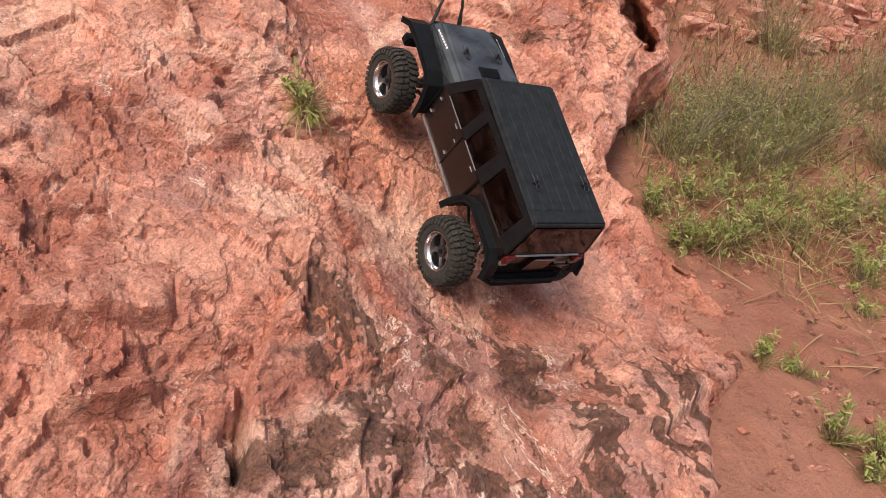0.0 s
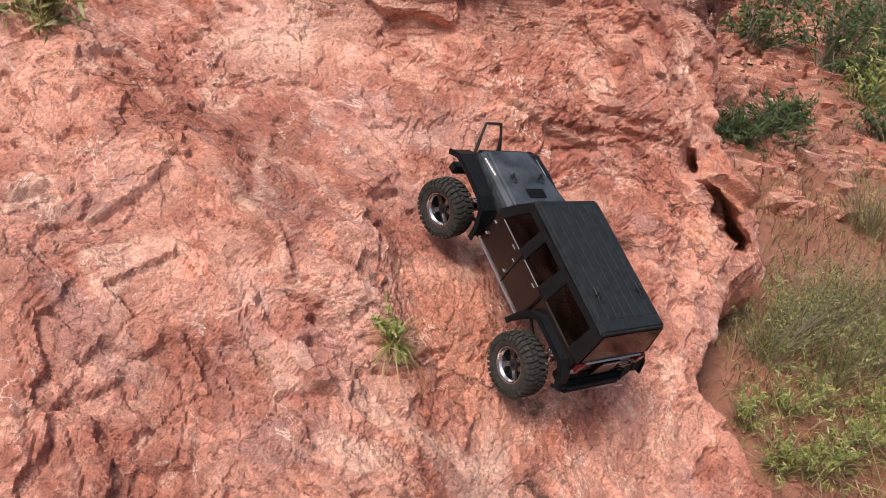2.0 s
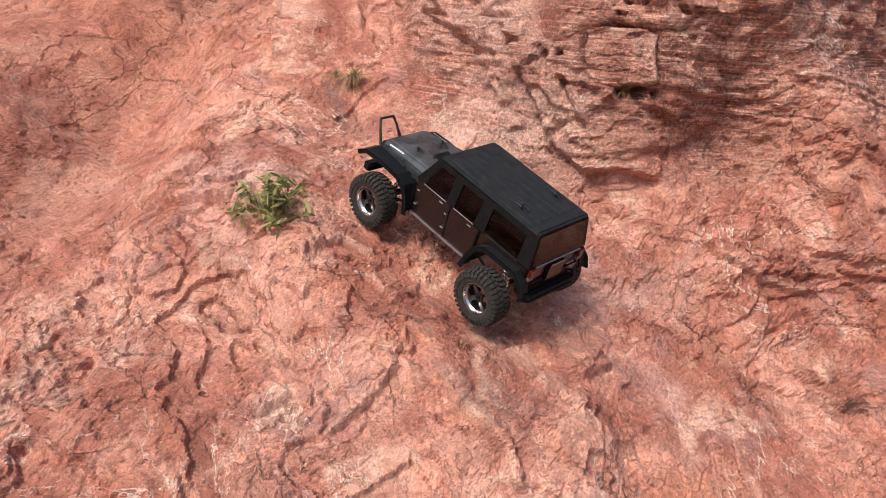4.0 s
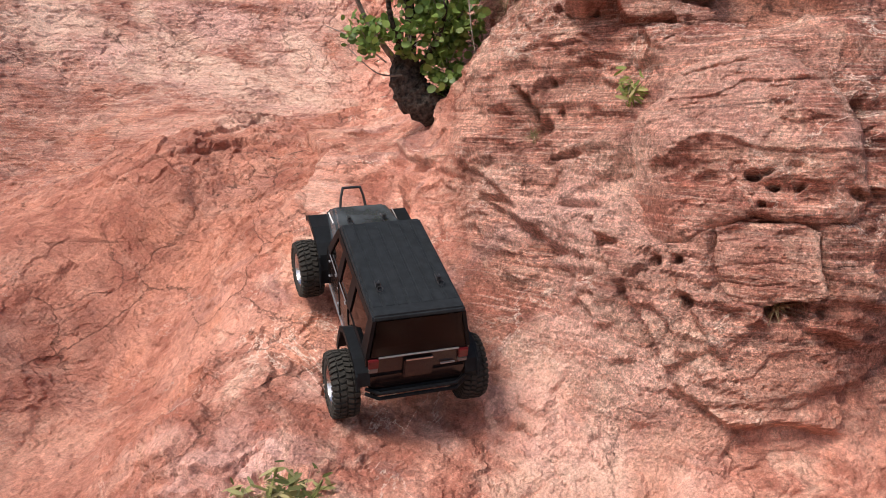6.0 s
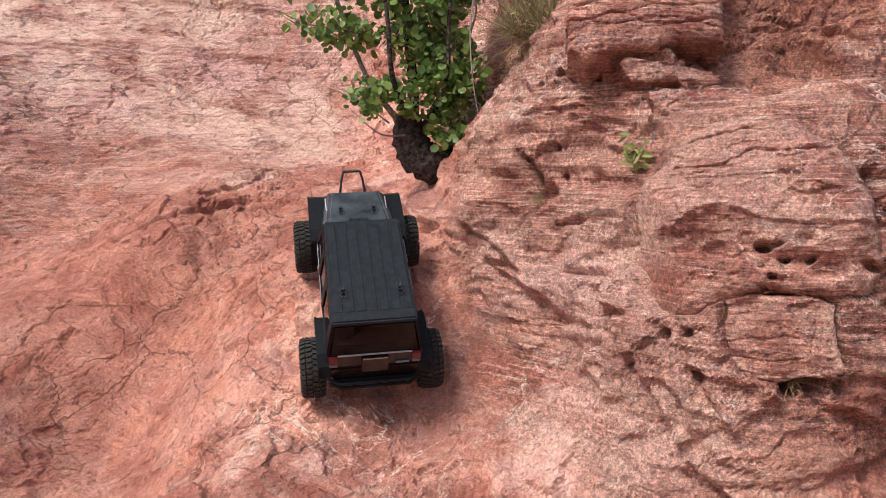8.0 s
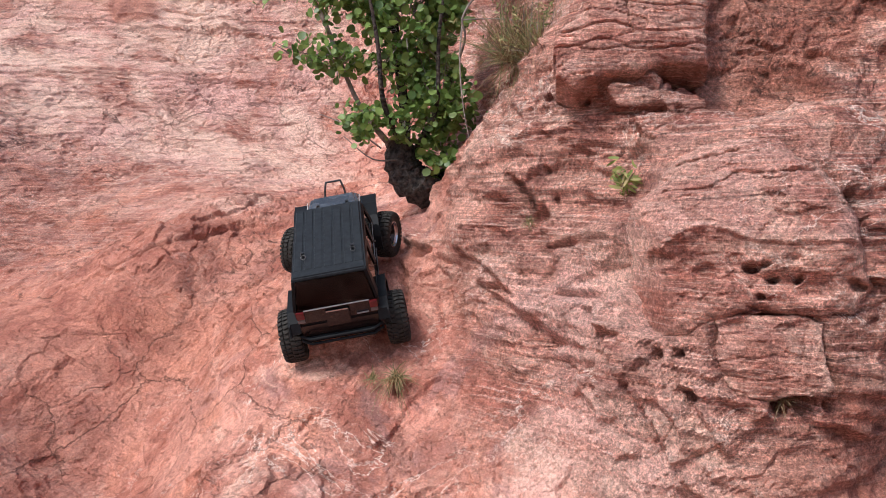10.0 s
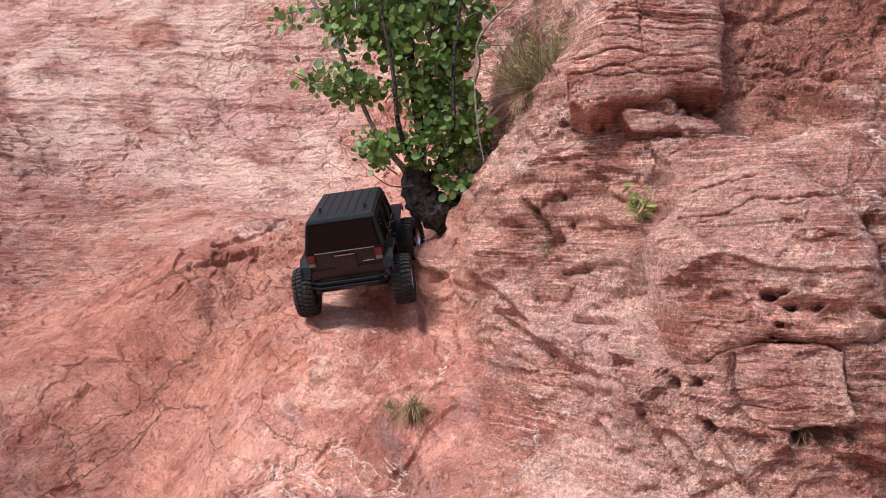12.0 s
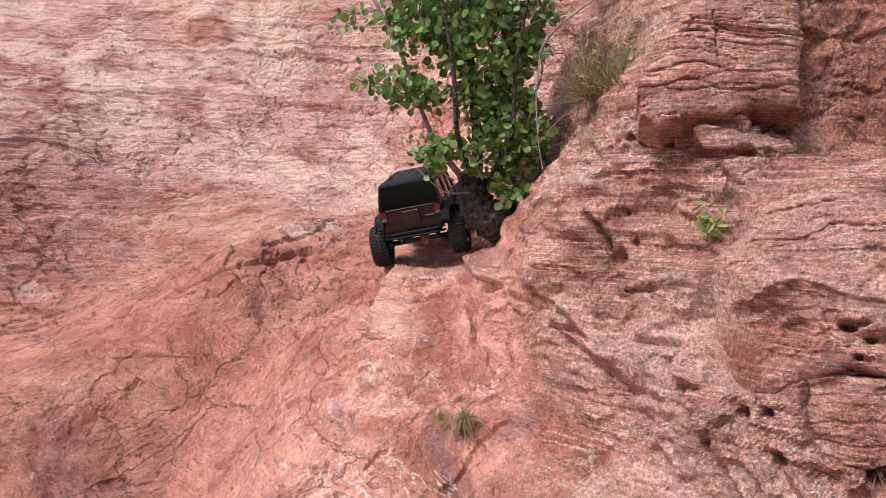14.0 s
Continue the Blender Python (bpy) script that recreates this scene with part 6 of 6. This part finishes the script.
def build_car():
    thing = tagged(new("model_car"), "black radio-controlled off-road model car climbing the rock", "model car")
    bm = bmesh.new()
    # lower body: door section, rear quarters, tail, nose
    hexa(bm, [(-.074, -.086, .016), (.074, -.086, .016), (.074, .078, .016), (-.074, .078, .016)], [(-.079, -.090, .092), (.079, -.090, .092), (.077, .080, .094), (-.077, .080, .094)], .003)
    body = part("body", bm, SHELL, thing, "glossy dark brown moulded body shell")
    bm = bmesh.new()
    hexa(bm, [(-.076, -.203, .058), (.076, -.203, .058), (.076, -.086, .058), (-.076, -.086, .058)], [(-.078, -.204, .092), (.078, -.204, .092), (.079, -.0905, .0918), (-.079, -.0905, .0918)], .003)
    part("rear_quarter", bm, SHELL, thing)
    bm = bmesh.new()
    hexa(bm, [(-.070, -.203, .026), (.070, -.203, .026), (.070, -.186, .026), (-.070, -.186, .026)], [(-.075, -.206, .060), (.075, -.206, .060), (.075, -.186, .060), (-.075, -.186, .060)], .003)
    part("tail_panel", bm, SHELL, thing)
    bm = bmesh.new()
    hexa(bm, [(-.053, .074, .045), (.053, .074, .045), (.050, .206, .040), (-.050, .206, .040)], [(-.072, .070, .0985), (.072, .070, .0985), (.057, .207, .084), (-.057, .207, .084)], .002)
    hexa(bm, [(-.072, .070, .098), (.072, .070, .098), (.057, .207, .083), (-.057, .207, .083)], [(-.060, .0705, .110), (.060, .0705, .110), (.046, .199, .096), (-.046, .199, .096)], .004)
    hood = part("hood", bm, HOOD, thing, "scuffed dark grey hood")
    bm = bmesh.new()
    for k in range(9):
        box(bm, -.018 + k * .0042, -.016 + k * .0042, .088, .106, .1075, .1105)
    part("vent", bm, PLASTIC, hood)
    for s in (-1, 1):
        bm = bmesh.new()
        for k in range(7):
            box(bm, -.0014, .0014, -.0018 + .0058 * k, .0018 + .0058 * k, 0, .0005)
        mark = part("mark", bm, WHITE, hood, "small white printed marks")
        mark.matrix_basis = pose(s * .0570, .146, .0972, -7, s * 52, s * -6.5)
    # cabin: roof on pillars
    bm = bmesh.new()
    hexa(bm, [(-.0695, -.1945, .1475), (.0695, -.1945, .1475), (.068, .049, .150), (-.068, .049, .150)], [(-.067, -.191, .1555), (.067, -.191, .1555), (.065, .042, .1595), (-.065, .042, .1595)], .0025)
    roof = part("roof", bm, ROOF, thing, "ribbed charcoal roof")
    for k in range(7):
        x = -.0555 + k * .0185
        bm = bmesh.new()
        hexa(bm, [(x - .0080, -.172, .1550), (x + .0080, -.172, .1550), (x + .0080, .034, .1585), (x - .0080, .034, .1585)], [(x - .0068, -.170, .1568), (x + .0068, -.170, .1568), (x + .0068, .032, .1606), (x - .0068, .032, .1606)])
        part("rib", bm, ROOF, roof)
    posts = ((.080, .060, .048, .032), (.000, -.020, .000, -.019), (-.070, -.096, -.071, -.094), (-.176, -.2035, -.172, -.1935))
    for s in (-1, 1):
        for y0, y1, y2, y3 in posts:
            bm = bmesh.new()
            hexa(bm, [(s * .073, y1, .0915), (s * .0785, y1, .0915), (s * .0785, y0, .0915), (s * .073, y0, .0915)], [(s * .063, y3, .149), (s * .0685, y3, .149), (s * .0685, y2, .149), (s * .063, y2, .149)])
            part("pillar", bm, PILLAR, body, "satin black pillar")
        for y0, y1, y2, y3 in ((.060, .000, .032, .000), (-.020, -.070, -.019, -.071), (-.096, -.176, -.094, -.172)):
            bm = bmesh.new()
            hexa(bm, [(s * .0755, y1, .092), (s * .0765, y1, .092), (s * .0765, y0, .092), (s * .0755, y0, .092)], [(s * .0655, y3, .148), (s * .0665, y3, .148), (s * .0665, y2, .148), (s * .0655, y2, .148)])
            part("side_window", bm, PANE, body, "smoked window pane")
        bm = bmesh.new()
        hexa(bm, [(s * .0655, -.176, .1395), (s * .0705, -.176, .1395), (s * .0705, .040, .1395), (s * .0655, .040, .1395)], [(s * .0635, -.174, .1490), (s * .0688, -.174, .1490), (s * .0688, .034, .1490), (s * .0635, .034, .1490)])
        part("window_header", bm, PILLAR, body, "satin black strip over the windows")
        for y0, y1 in ((.000, .058), (-.070, -.020)):
            bm = bmesh.new()
            box(bm, min(s * .0785, s * .0798), max(s * .0785, s * .0798), y0, y1, .0910, .0922)
            part("window_trim", bm, TRIM, body, "thin silver window trim")
        bm = bmesh.new()
        box(bm, min(s * .0745, s * .0768), max(s * .0745, s * .0768), -.084, .076, .0160, .0176)
        part("sill_strip", bm, TRIM, body, "thin silver sill strip")
        for y, z in ((.006, .083), (-.067, .083)):
            bm = bmesh.new()
            box(bm, min(s * .0778, s * .0796), max(s * .0778, s * .0796), y, y + .009, z - .0007, z + .0007, .0003)
            part("door_handle", bm, TRIM, body, "small silver door handle")
        for y, z in ((.066, .070), (.066, .040), (-.008, .068), (-.008, .038)):
            bm = bmesh.new()
            box(bm, min(s * .0755, s * .0785), max(s * .0755, s * .0785), y, y + .006, z - .0005, z + .0005, .0002)
            part("hinge", bm, TRIM, body)
        for path in (((.080, .012), (.080, .088)), ((-.012, .018), (-.012, .088)), ((-.082, .018), (-.084, .088))):
            bm = bmesh.new()
            (ya, za), (yb, zb) = path
            tube(bm, [(s * (.0747 + .0667 * (za - .016)), ya, za), (s * (.0744 + .0667 * (zb - .016)), yb, zb)], .0009, 6)
            part("door_seam", bm, PLASTIC, body)
    bm = bmesh.new()
    hexa(bm, [(-.066, .079, .096), (.066, .079, .096), (.066, .080, .097), (-.066, .080, .097)], [(-.060, .047, .149), (.060, .047, .149), (.060, .048, .150), (-.060, .048, .150)])
    part("windscreen", bm, PANE, body, "smoked windscreen")
    bm = bmesh.new()
    hexa(bm, [(-.071, -.2045, .093), (.071, -.2045, .093), (.071, -.2035, .093), (-.071, -.2035, .093)], [(-.062, -.1945, .148), (.062, -.1945, .148), (.062, -.1935, .148), (-.062, -.1935, .148)])
    part("rear_window", bm, PANE, body, "smoked rear window")
    bm = bmesh.new()
    box(bm, -.066, .066, -.190, .062, .086, .0935)
    box(bm, -.060, .060, -.186, -.178, .0935, .140)
    part("cabin_floor", bm, INSIDE, body)
    for x in (-.034, .034):
        bm = bmesh.new()
        box(bm, x - .018, x + .018, -.008, .028, .0935, .104, .003)
        hexa(bm, [(x - .018, -.016, .0935), (x + .018, -.016, .0935), (x + .018, -.006, .0935), (x - .018, -.006, .0935)], [(x - .016, -.026, .134), (x + .016, -.026, .134), (x + .016, -.018, .134), (x - .016, -.018, .134)], .003)
        part("car_seat", bm, SEAT, body, "tan moulded seat")
    # tail
    for s in (-1, 1):
        bm = bmesh.new()
        box(bm, min(s * .060, s * .0745), max(s * .060, s * .0745), -.2092, -.2030, .0745, .0895, .001)
        lamp = part("tail_lamp", bm, RED_LAMP, body, "red tail lamp")
        bm = bmesh.new()
        box(bm, min(s * .0605, s * .074), max(s * .0605, s * .074), -.2090, -.2030, .0665, .0742, .001)
        part("lens", bm, CLEAR_LAMP, lamp, "clear lower lens")
    bm = bmesh.new()
    hexa(bm, [(-.060, -.2078, .0915), (.060, -.2078, .0915), (.060, -.2050, .0915), (-.060, -.2050, .0915)], [(-.060, -.2078, .0924), (.060, -.2078, .0924), (.060, -.2050, .0924), (-.060, -.2050, .0924)])
    part("tailgate_trim", bm, TRIM, body, "thin silver tailgate trim")
    bm = bmesh.new()
    box(bm, -.022, .022, -.2095, -.2040, .050, .0835, .0015)
    plate = part("rear_plate", bm, SHELL, body, "blank raised rear plate")
    bm = bmesh.new()
    box(bm, -.020, .020, -.2108, -.2092, .0835, .0858)
    part("plate_bar", bm, CHROME, plate, "silver bar")
    bm = bmesh.new()
    box(bm, .034, .056, -.2075, -.2045, .0655, .0668)
    part("badge", bm, TRIM, body)
    bm = bmesh.new()
    box(bm, -.070, .070, -.213, -.202, .022, .031, .003)
    for z in (.023, .033):
        tube(bm, [(-.076, -.203, z), (-.058, -.217, z), (.058, -.217, z), (.076, -.203, z)], .0028)
    part("rear_bumper", bm, PLASTIC, thing, "black tubular rear bumper")
    # nose
    bm = bmesh.new()
    box(bm, -.052, .052, .205, .2105, .034, .086, .002)
    grille = part("grille", bm, PLASTIC, thing, "black slotted grille")
    for k in range(7):
        bm = bmesh.new()
        box(bm, -.0265 + k * .0082, -.0225 + k * .0082, .2100, .2118, .046, .080)
        part("slot", bm, INSIDE, grille)
    for s in (-1, 1):
        bm = bmesh.new()
        bmesh.ops.create_uvsphere(bm, u_segments=16, v_segments=8, radius=.0105, matrix=pose(s * .041, .2085, .066) @ Matrix.Diagonal((1, .45, 1, 1)))
        part("headlight", bm, CLEAR_LAMP, grille, "round clear headlight", True)
    bm = bmesh.new()
    box(bm, -.066, .066, .214, .232, .012, .030, .003)
    part("front_bumper", bm, PLASTIC, thing, "black front bumper")
    bm = bmesh.new()
    tube(bm, [(-.029, .226, .028), (-.0215, .252, .082), (-.0165, .262, .0965), (.0165, .262, .0965), (.0215, .252, .082), (.029, .226, .028)], .0024)
    for s in (-1, 1):
        tube(bm, [(s * .0225, .247, .075), (s * .034, .216, .030)], .0022)
    part("bull_bar", bm, STEEL, thing, "black tubular bull bar hoop")
    # flares
    for s in (-1, 1):
        for name, path, x0, x1 in (("front_fender", [(.083, .016), (.088, .040), (.099, .062), (.118, .073), (.165, .0755), (.206, .0735), (.226, .060)], .050, .091), ("rear_fender", [(-.212, .048), (-.204, .066), (-.188, .0775), (-.118, .0775), (-.102, .066), (-.092, .044), (-.084, .014)], .072, .093)):
            bm = bmesh.new()
            band(bm, path, min(s * x0, s * x1), max(s * x0, s * x1), .0035)
            edge = min(s * x1, s * (x1 - .003)), max(s * x1, s * (x1 - .003))
            band(bm, [(y, z - .006) for y, z in path], *edge, .0095)
            part(name, bm, PLASTIC, thing, "flat black wheel flare")
    # clips that hold the shell on its posts
    for name, x, y, z in (("roof_clip", .046, -.129, .158), ("roof_clip", -.046, -.129, .158), ("hood_clip", .031, .135, .1035), ("hood_clip", -.031, .135, .1035)):
        bm = bmesh.new()
        rod(bm, (x, y, z - .006), (x, y, z + .009), .0028, 10)
        ring(bm, Vector((x + .001, y - .009, z + .004)), .0045, .0008, pose(0, 0, 0, 18, 0, 0))
        tube(bm, [(x - .0035, y - .004, z + .005), (x - .003, y + .011, z + .005)], .0008, 6)
        tube(bm, [(x + .0035, y - .004, z + .005), (x + .003, y + .009, z + .006)], .0008, 6)
        part(name, bm, STEEL, thing, "wire body clip on a post")
    # chassis
    bm = bmesh.new()
    for s in (-1, 1):
        box(bm, min(s * .022, s * .026), max(s * .022, s * .026), -.200, .214, .018, .036)
    box(bm, -.030, .030, -.055, .060, .004, .018, .003)
    box(bm, -.024, .024, -.180, .190, .034, .050)
    part("chassis", bm, STEEL, thing, "dark steel ladder chassis")
    for name, y in (("front_axle", .151), ("rear_axle", -.151)):
        bm = bmesh.new()
        rod(bm, (-.092, y, 0), (.092, y, 0), .0062, 12)
        for s in (-1, 1):
            rod(bm, (s * .070, y, 0), (s * .088, y, 0), .0115, 12)
        axle = part(name, bm, STEEL, thing, "dark axle tube", True)
        bm = bmesh.new()
        bmesh.ops.create_uvsphere(bm, u_segments=16, v_segments=10, radius=.0175, matrix=pose(.012, y, 0) @ Matrix.Diagonal((.75, 1.05, 1, 1)))
        part("differential", bm, DUSTY, axle, "dusty round differential housing", True)
        for s in (-1, 1):
            bm = bmesh.new()
            inward = -1 if y > 0 else 1
            rod(bm, (s * .052, y + inward * .010, -.004), (s * .026, inward * .050 * -1 + inward * .006, .010), .0028, 8)
            part("link", bm, STEEL, axle)
            bm = bmesh.new()
            rod(bm, (s * .046, y - inward * .006, .002), (s * .036, y + inward * .018, .070), .0045, 12)
            for k in range(7):
                f = .25 + k * .09
                ring(bm, Vector((s * (.046 - .010 * f), y - inward * .006 + inward * .024 * f, .002 + .068 * f)), .0070, .0011, pose(0, 0, 0, inward * 19, 0, 0), 14, 5)
            part("shock", bm, CHROME, axle, "coil-over shock absorber")
    bm = bmesh.new()
    rod(bm, (.010, .140, .004), (.004, .050, .012), .0035, 10)
    rod(bm, (.010, -.140, .004), (.004, -.050, .012), .0035, 10)
    part("drive_shaft", bm, STEEL, thing)
    return thing


def build_wheel(thing, x, y):
    """A wheel about its own x axis, the outer face towards +x."""
    bm = bmesh.new()
    rod(bm, (-.016, 0, 0), (.008, 0, 0), .009, 14)
    wheel = part("wheel", bm, STEEL, thing, "knobbly tyre on a chrome wheel")
    wheel.location = (x, y, 0)
    bm = bmesh.new()
    turned(bm, [(-.0145, .0265), (-.0185, .031), (-.0195, .038), (-.0180, .0445), (-.0135, .0482), (0, .0490), (.0135, .0482), (.0180, .0445), (.0195, .038), (.0185, .031), (.0145, .0265)], 48)
    count = 34
    for k in range(count):
        for side in (-1, 1):
            a = 2 * math.pi * (k + (.5 if side > 0 else 0)) / count
            turn = pose(0, 0, 0, math.degrees(a), 0, 0)
            made = bmesh.ops.create_cube(bm, size=1, matrix=turn @ pose(side * .0052, 0, .0493, 0, 0, side * 16) @ Matrix.Diagonal((.0085, .0058, .0052, 1)))
            made = bmesh.ops.create_cube(bm, size=1, matrix=turn @ pose(side * .0147, 0.0012, .0476, 0, side * 22, side * 6) @ Matrix.Diagonal((.0085, .0056, .0060, 1)))
            made = bmesh.ops.create_cube(bm, size=1, matrix=turn @ pose(side * .0186, 0.0014, .0428, 0, side * 72, 0) @ Matrix.Diagonal((.0075, .0050, .0035, 1)))
    part("tyre", bm, RUBBER, wheel, "dusty black tyre with block tread")
    bm = bmesh.new()
    made = turned(bm, [(-.0150, .0268), (-.0120, .0250), (.0020, .0235), (.0110, .0238), (.0145, .0262), (.0172, .0272), (.0172, .0290), (.0140, .0288)], 40)
    part("rim", bm, CHROME, wheel, "chrome deep-dish rim")
    for k in range(5):
        turn = pose(0, 0, 0, 72 * k, 0, 0)
        bm = bmesh.new()
        bmesh.ops.create_cube(bm, size=1, matrix=turn @ pose(.0030, 0, .0150, 0, -12, 0) @ Matrix.Diagonal((.0030, .0075, .0185, 1)))
        part("spoke", bm, DARK_CHROME, wheel, "dusty dark chrome spoke")
    bm = bmesh.new()
    bmesh.ops.create_cone(bm, cap_ends=True, segments=32, radius1=.0245, radius2=.0245, depth=.002, matrix=pose(-.004, 0, 0, 0, 90, 0))
    rod(bm, (-.002, 0, 0), (.0070, 0, 0), .0080, 16)
    rod(bm, (.0070, 0, 0), (.0105, 0, 0), .0035, 6)
    part("hub", bm, PLASTIC, wheel, "dark hub and wheel nut")
    return wheel


car = build_car()
WHEEL_X, WHEEL_Y, WHEEL_R = .1005, .151, .0515
right_wheel = build_wheel(car, WHEEL_X, WHEEL_Y)
wheels = [(right_wheel, 1, 1)]
for s, end in ((1, -1), (-1, 1), (-1, -1)):
    twin = copy_thing(right_wheel, pose(s * WHEEL_X, end * WHEEL_Y, 0, 0, 0, 0 if s > 0 else 180))
    wheels.append((twin, s, end))

# seconds, place, turn of the car
CAR = [
    (0.0, 0.6439, 0.3504, 0.3132, 36.5, 6.5, 13.2),
    (0.5, 0.6572, 0.4305, 0.3392, 35.5, 5.0, 16.9),
    (1.0, 0.6629, 0.4045, 0.3381, 34.1, 4.3, 21.5),
    (1.5, 0.7005, 0.4498, 0.3539, 31.3, 7.7, 15.6),
    (2.0, 0.6363, 0.5509, 0.4350, 34.3, 1.0, 20.7),
    (2.5, 0.5604, 0.7328, 0.5395, 33.9, -4.4, 31.3),
    (3.0, 0.4287, 0.7310, 0.5791, 26.1, -9.6, 45.1),
    (3.5, 0.2980, 0.8291, 0.6315, 19.4, -9.4, 47.3),
    (4.0, 0.1726, 0.9177, 0.6967, 21.4, -6.9, 40.7),
    (6.5, -0.1022, 1.3872, 0.9480, 28.5, -3.2, 12.5),
    (7.0, -0.1186, 1.4478, 0.9933, 36.8, -3.7, 9.3),
    (7.5, -0.1251, 1.4770, 1.0108, 37.6, -2.9, 9.6),
    (8.0, -0.1302, 1.4866, 1.0154, 37.5, -2.2, 9.3),
    (10.5, -0.1838, 1.6946, 1.0942, 23.1, -12.8, 0.4),
    (11.0, -0.1926, 1.7257, 1.1097, 16.9, -15.8, 2.7),
    (11.5, -0.1967, 1.7721, 1.1345, 15.0, -12.9, 0.5),
    (12.0, -0.1796, 1.7881, 1.1611, 13.2, -6.3, -1.8),
    (12.5, -0.1793, 1.8700, 1.1741, 14.8, -9.9, -9.0),
    (13.0, -0.1753, 1.9730, 1.1914, 14.5, -19.7, -14.1),
    (13.5, -0.1801, 2.0601, 1.2223, 15.1, -15.7, -9.2),
    (14.0, -0.1756, 2.1771, 1.2435, 9.9, -11.0, -6.1),
]
# seconds, degrees by which the front wheels point to the left
STEER = [(0.0, 0), (1.5, 4), (2.3, 18), (2.9, 14), (3.6, 0), (6.5, 4), (8.2, 0), (9.6, -20), (11.6, -24), (12.4, -16), (13.2, -10), (14.0, 0)]


def motions():
    walk(car, [(t, pose(*row)) for t, *row in CAR])
    ticks = np.round(np.arange(0, 14.001, 0.1), 1)
    t_car = np.array([row[0] for row in CAR])
    gone = [0.0]
    for a, b in zip(CAR, CAR[1:]):
        # rolled forwards or back along the car's own way
        ahead = pose(*a[1:]).to_3x3() @ Vector((0, 1, 0))
        step = Vector(b[1:4]) - Vector(a[1:4])
        gone.append(gone[-1] + math.copysign(step.length, step.dot(ahead)))
    rolled = np.interp(ticks, t_car, gone)
    steer = np.interp(ticks, [s[0] for s in STEER], [s[1] for s in STEER])
    for wheel, s, end in wheels:
        rows = []
        for t, far_gone, left in zip(ticks, rolled, steer):
            spin = math.degrees(-far_gone / WHEEL_R) * s
            rows.append((float(t), pose(s * WHEEL_X, end * WHEEL_Y, 0, spin, 0, (left if end > 0 else 0) + (0 if s > 0 else 180))))
        walk(wheel, rows)


motions()
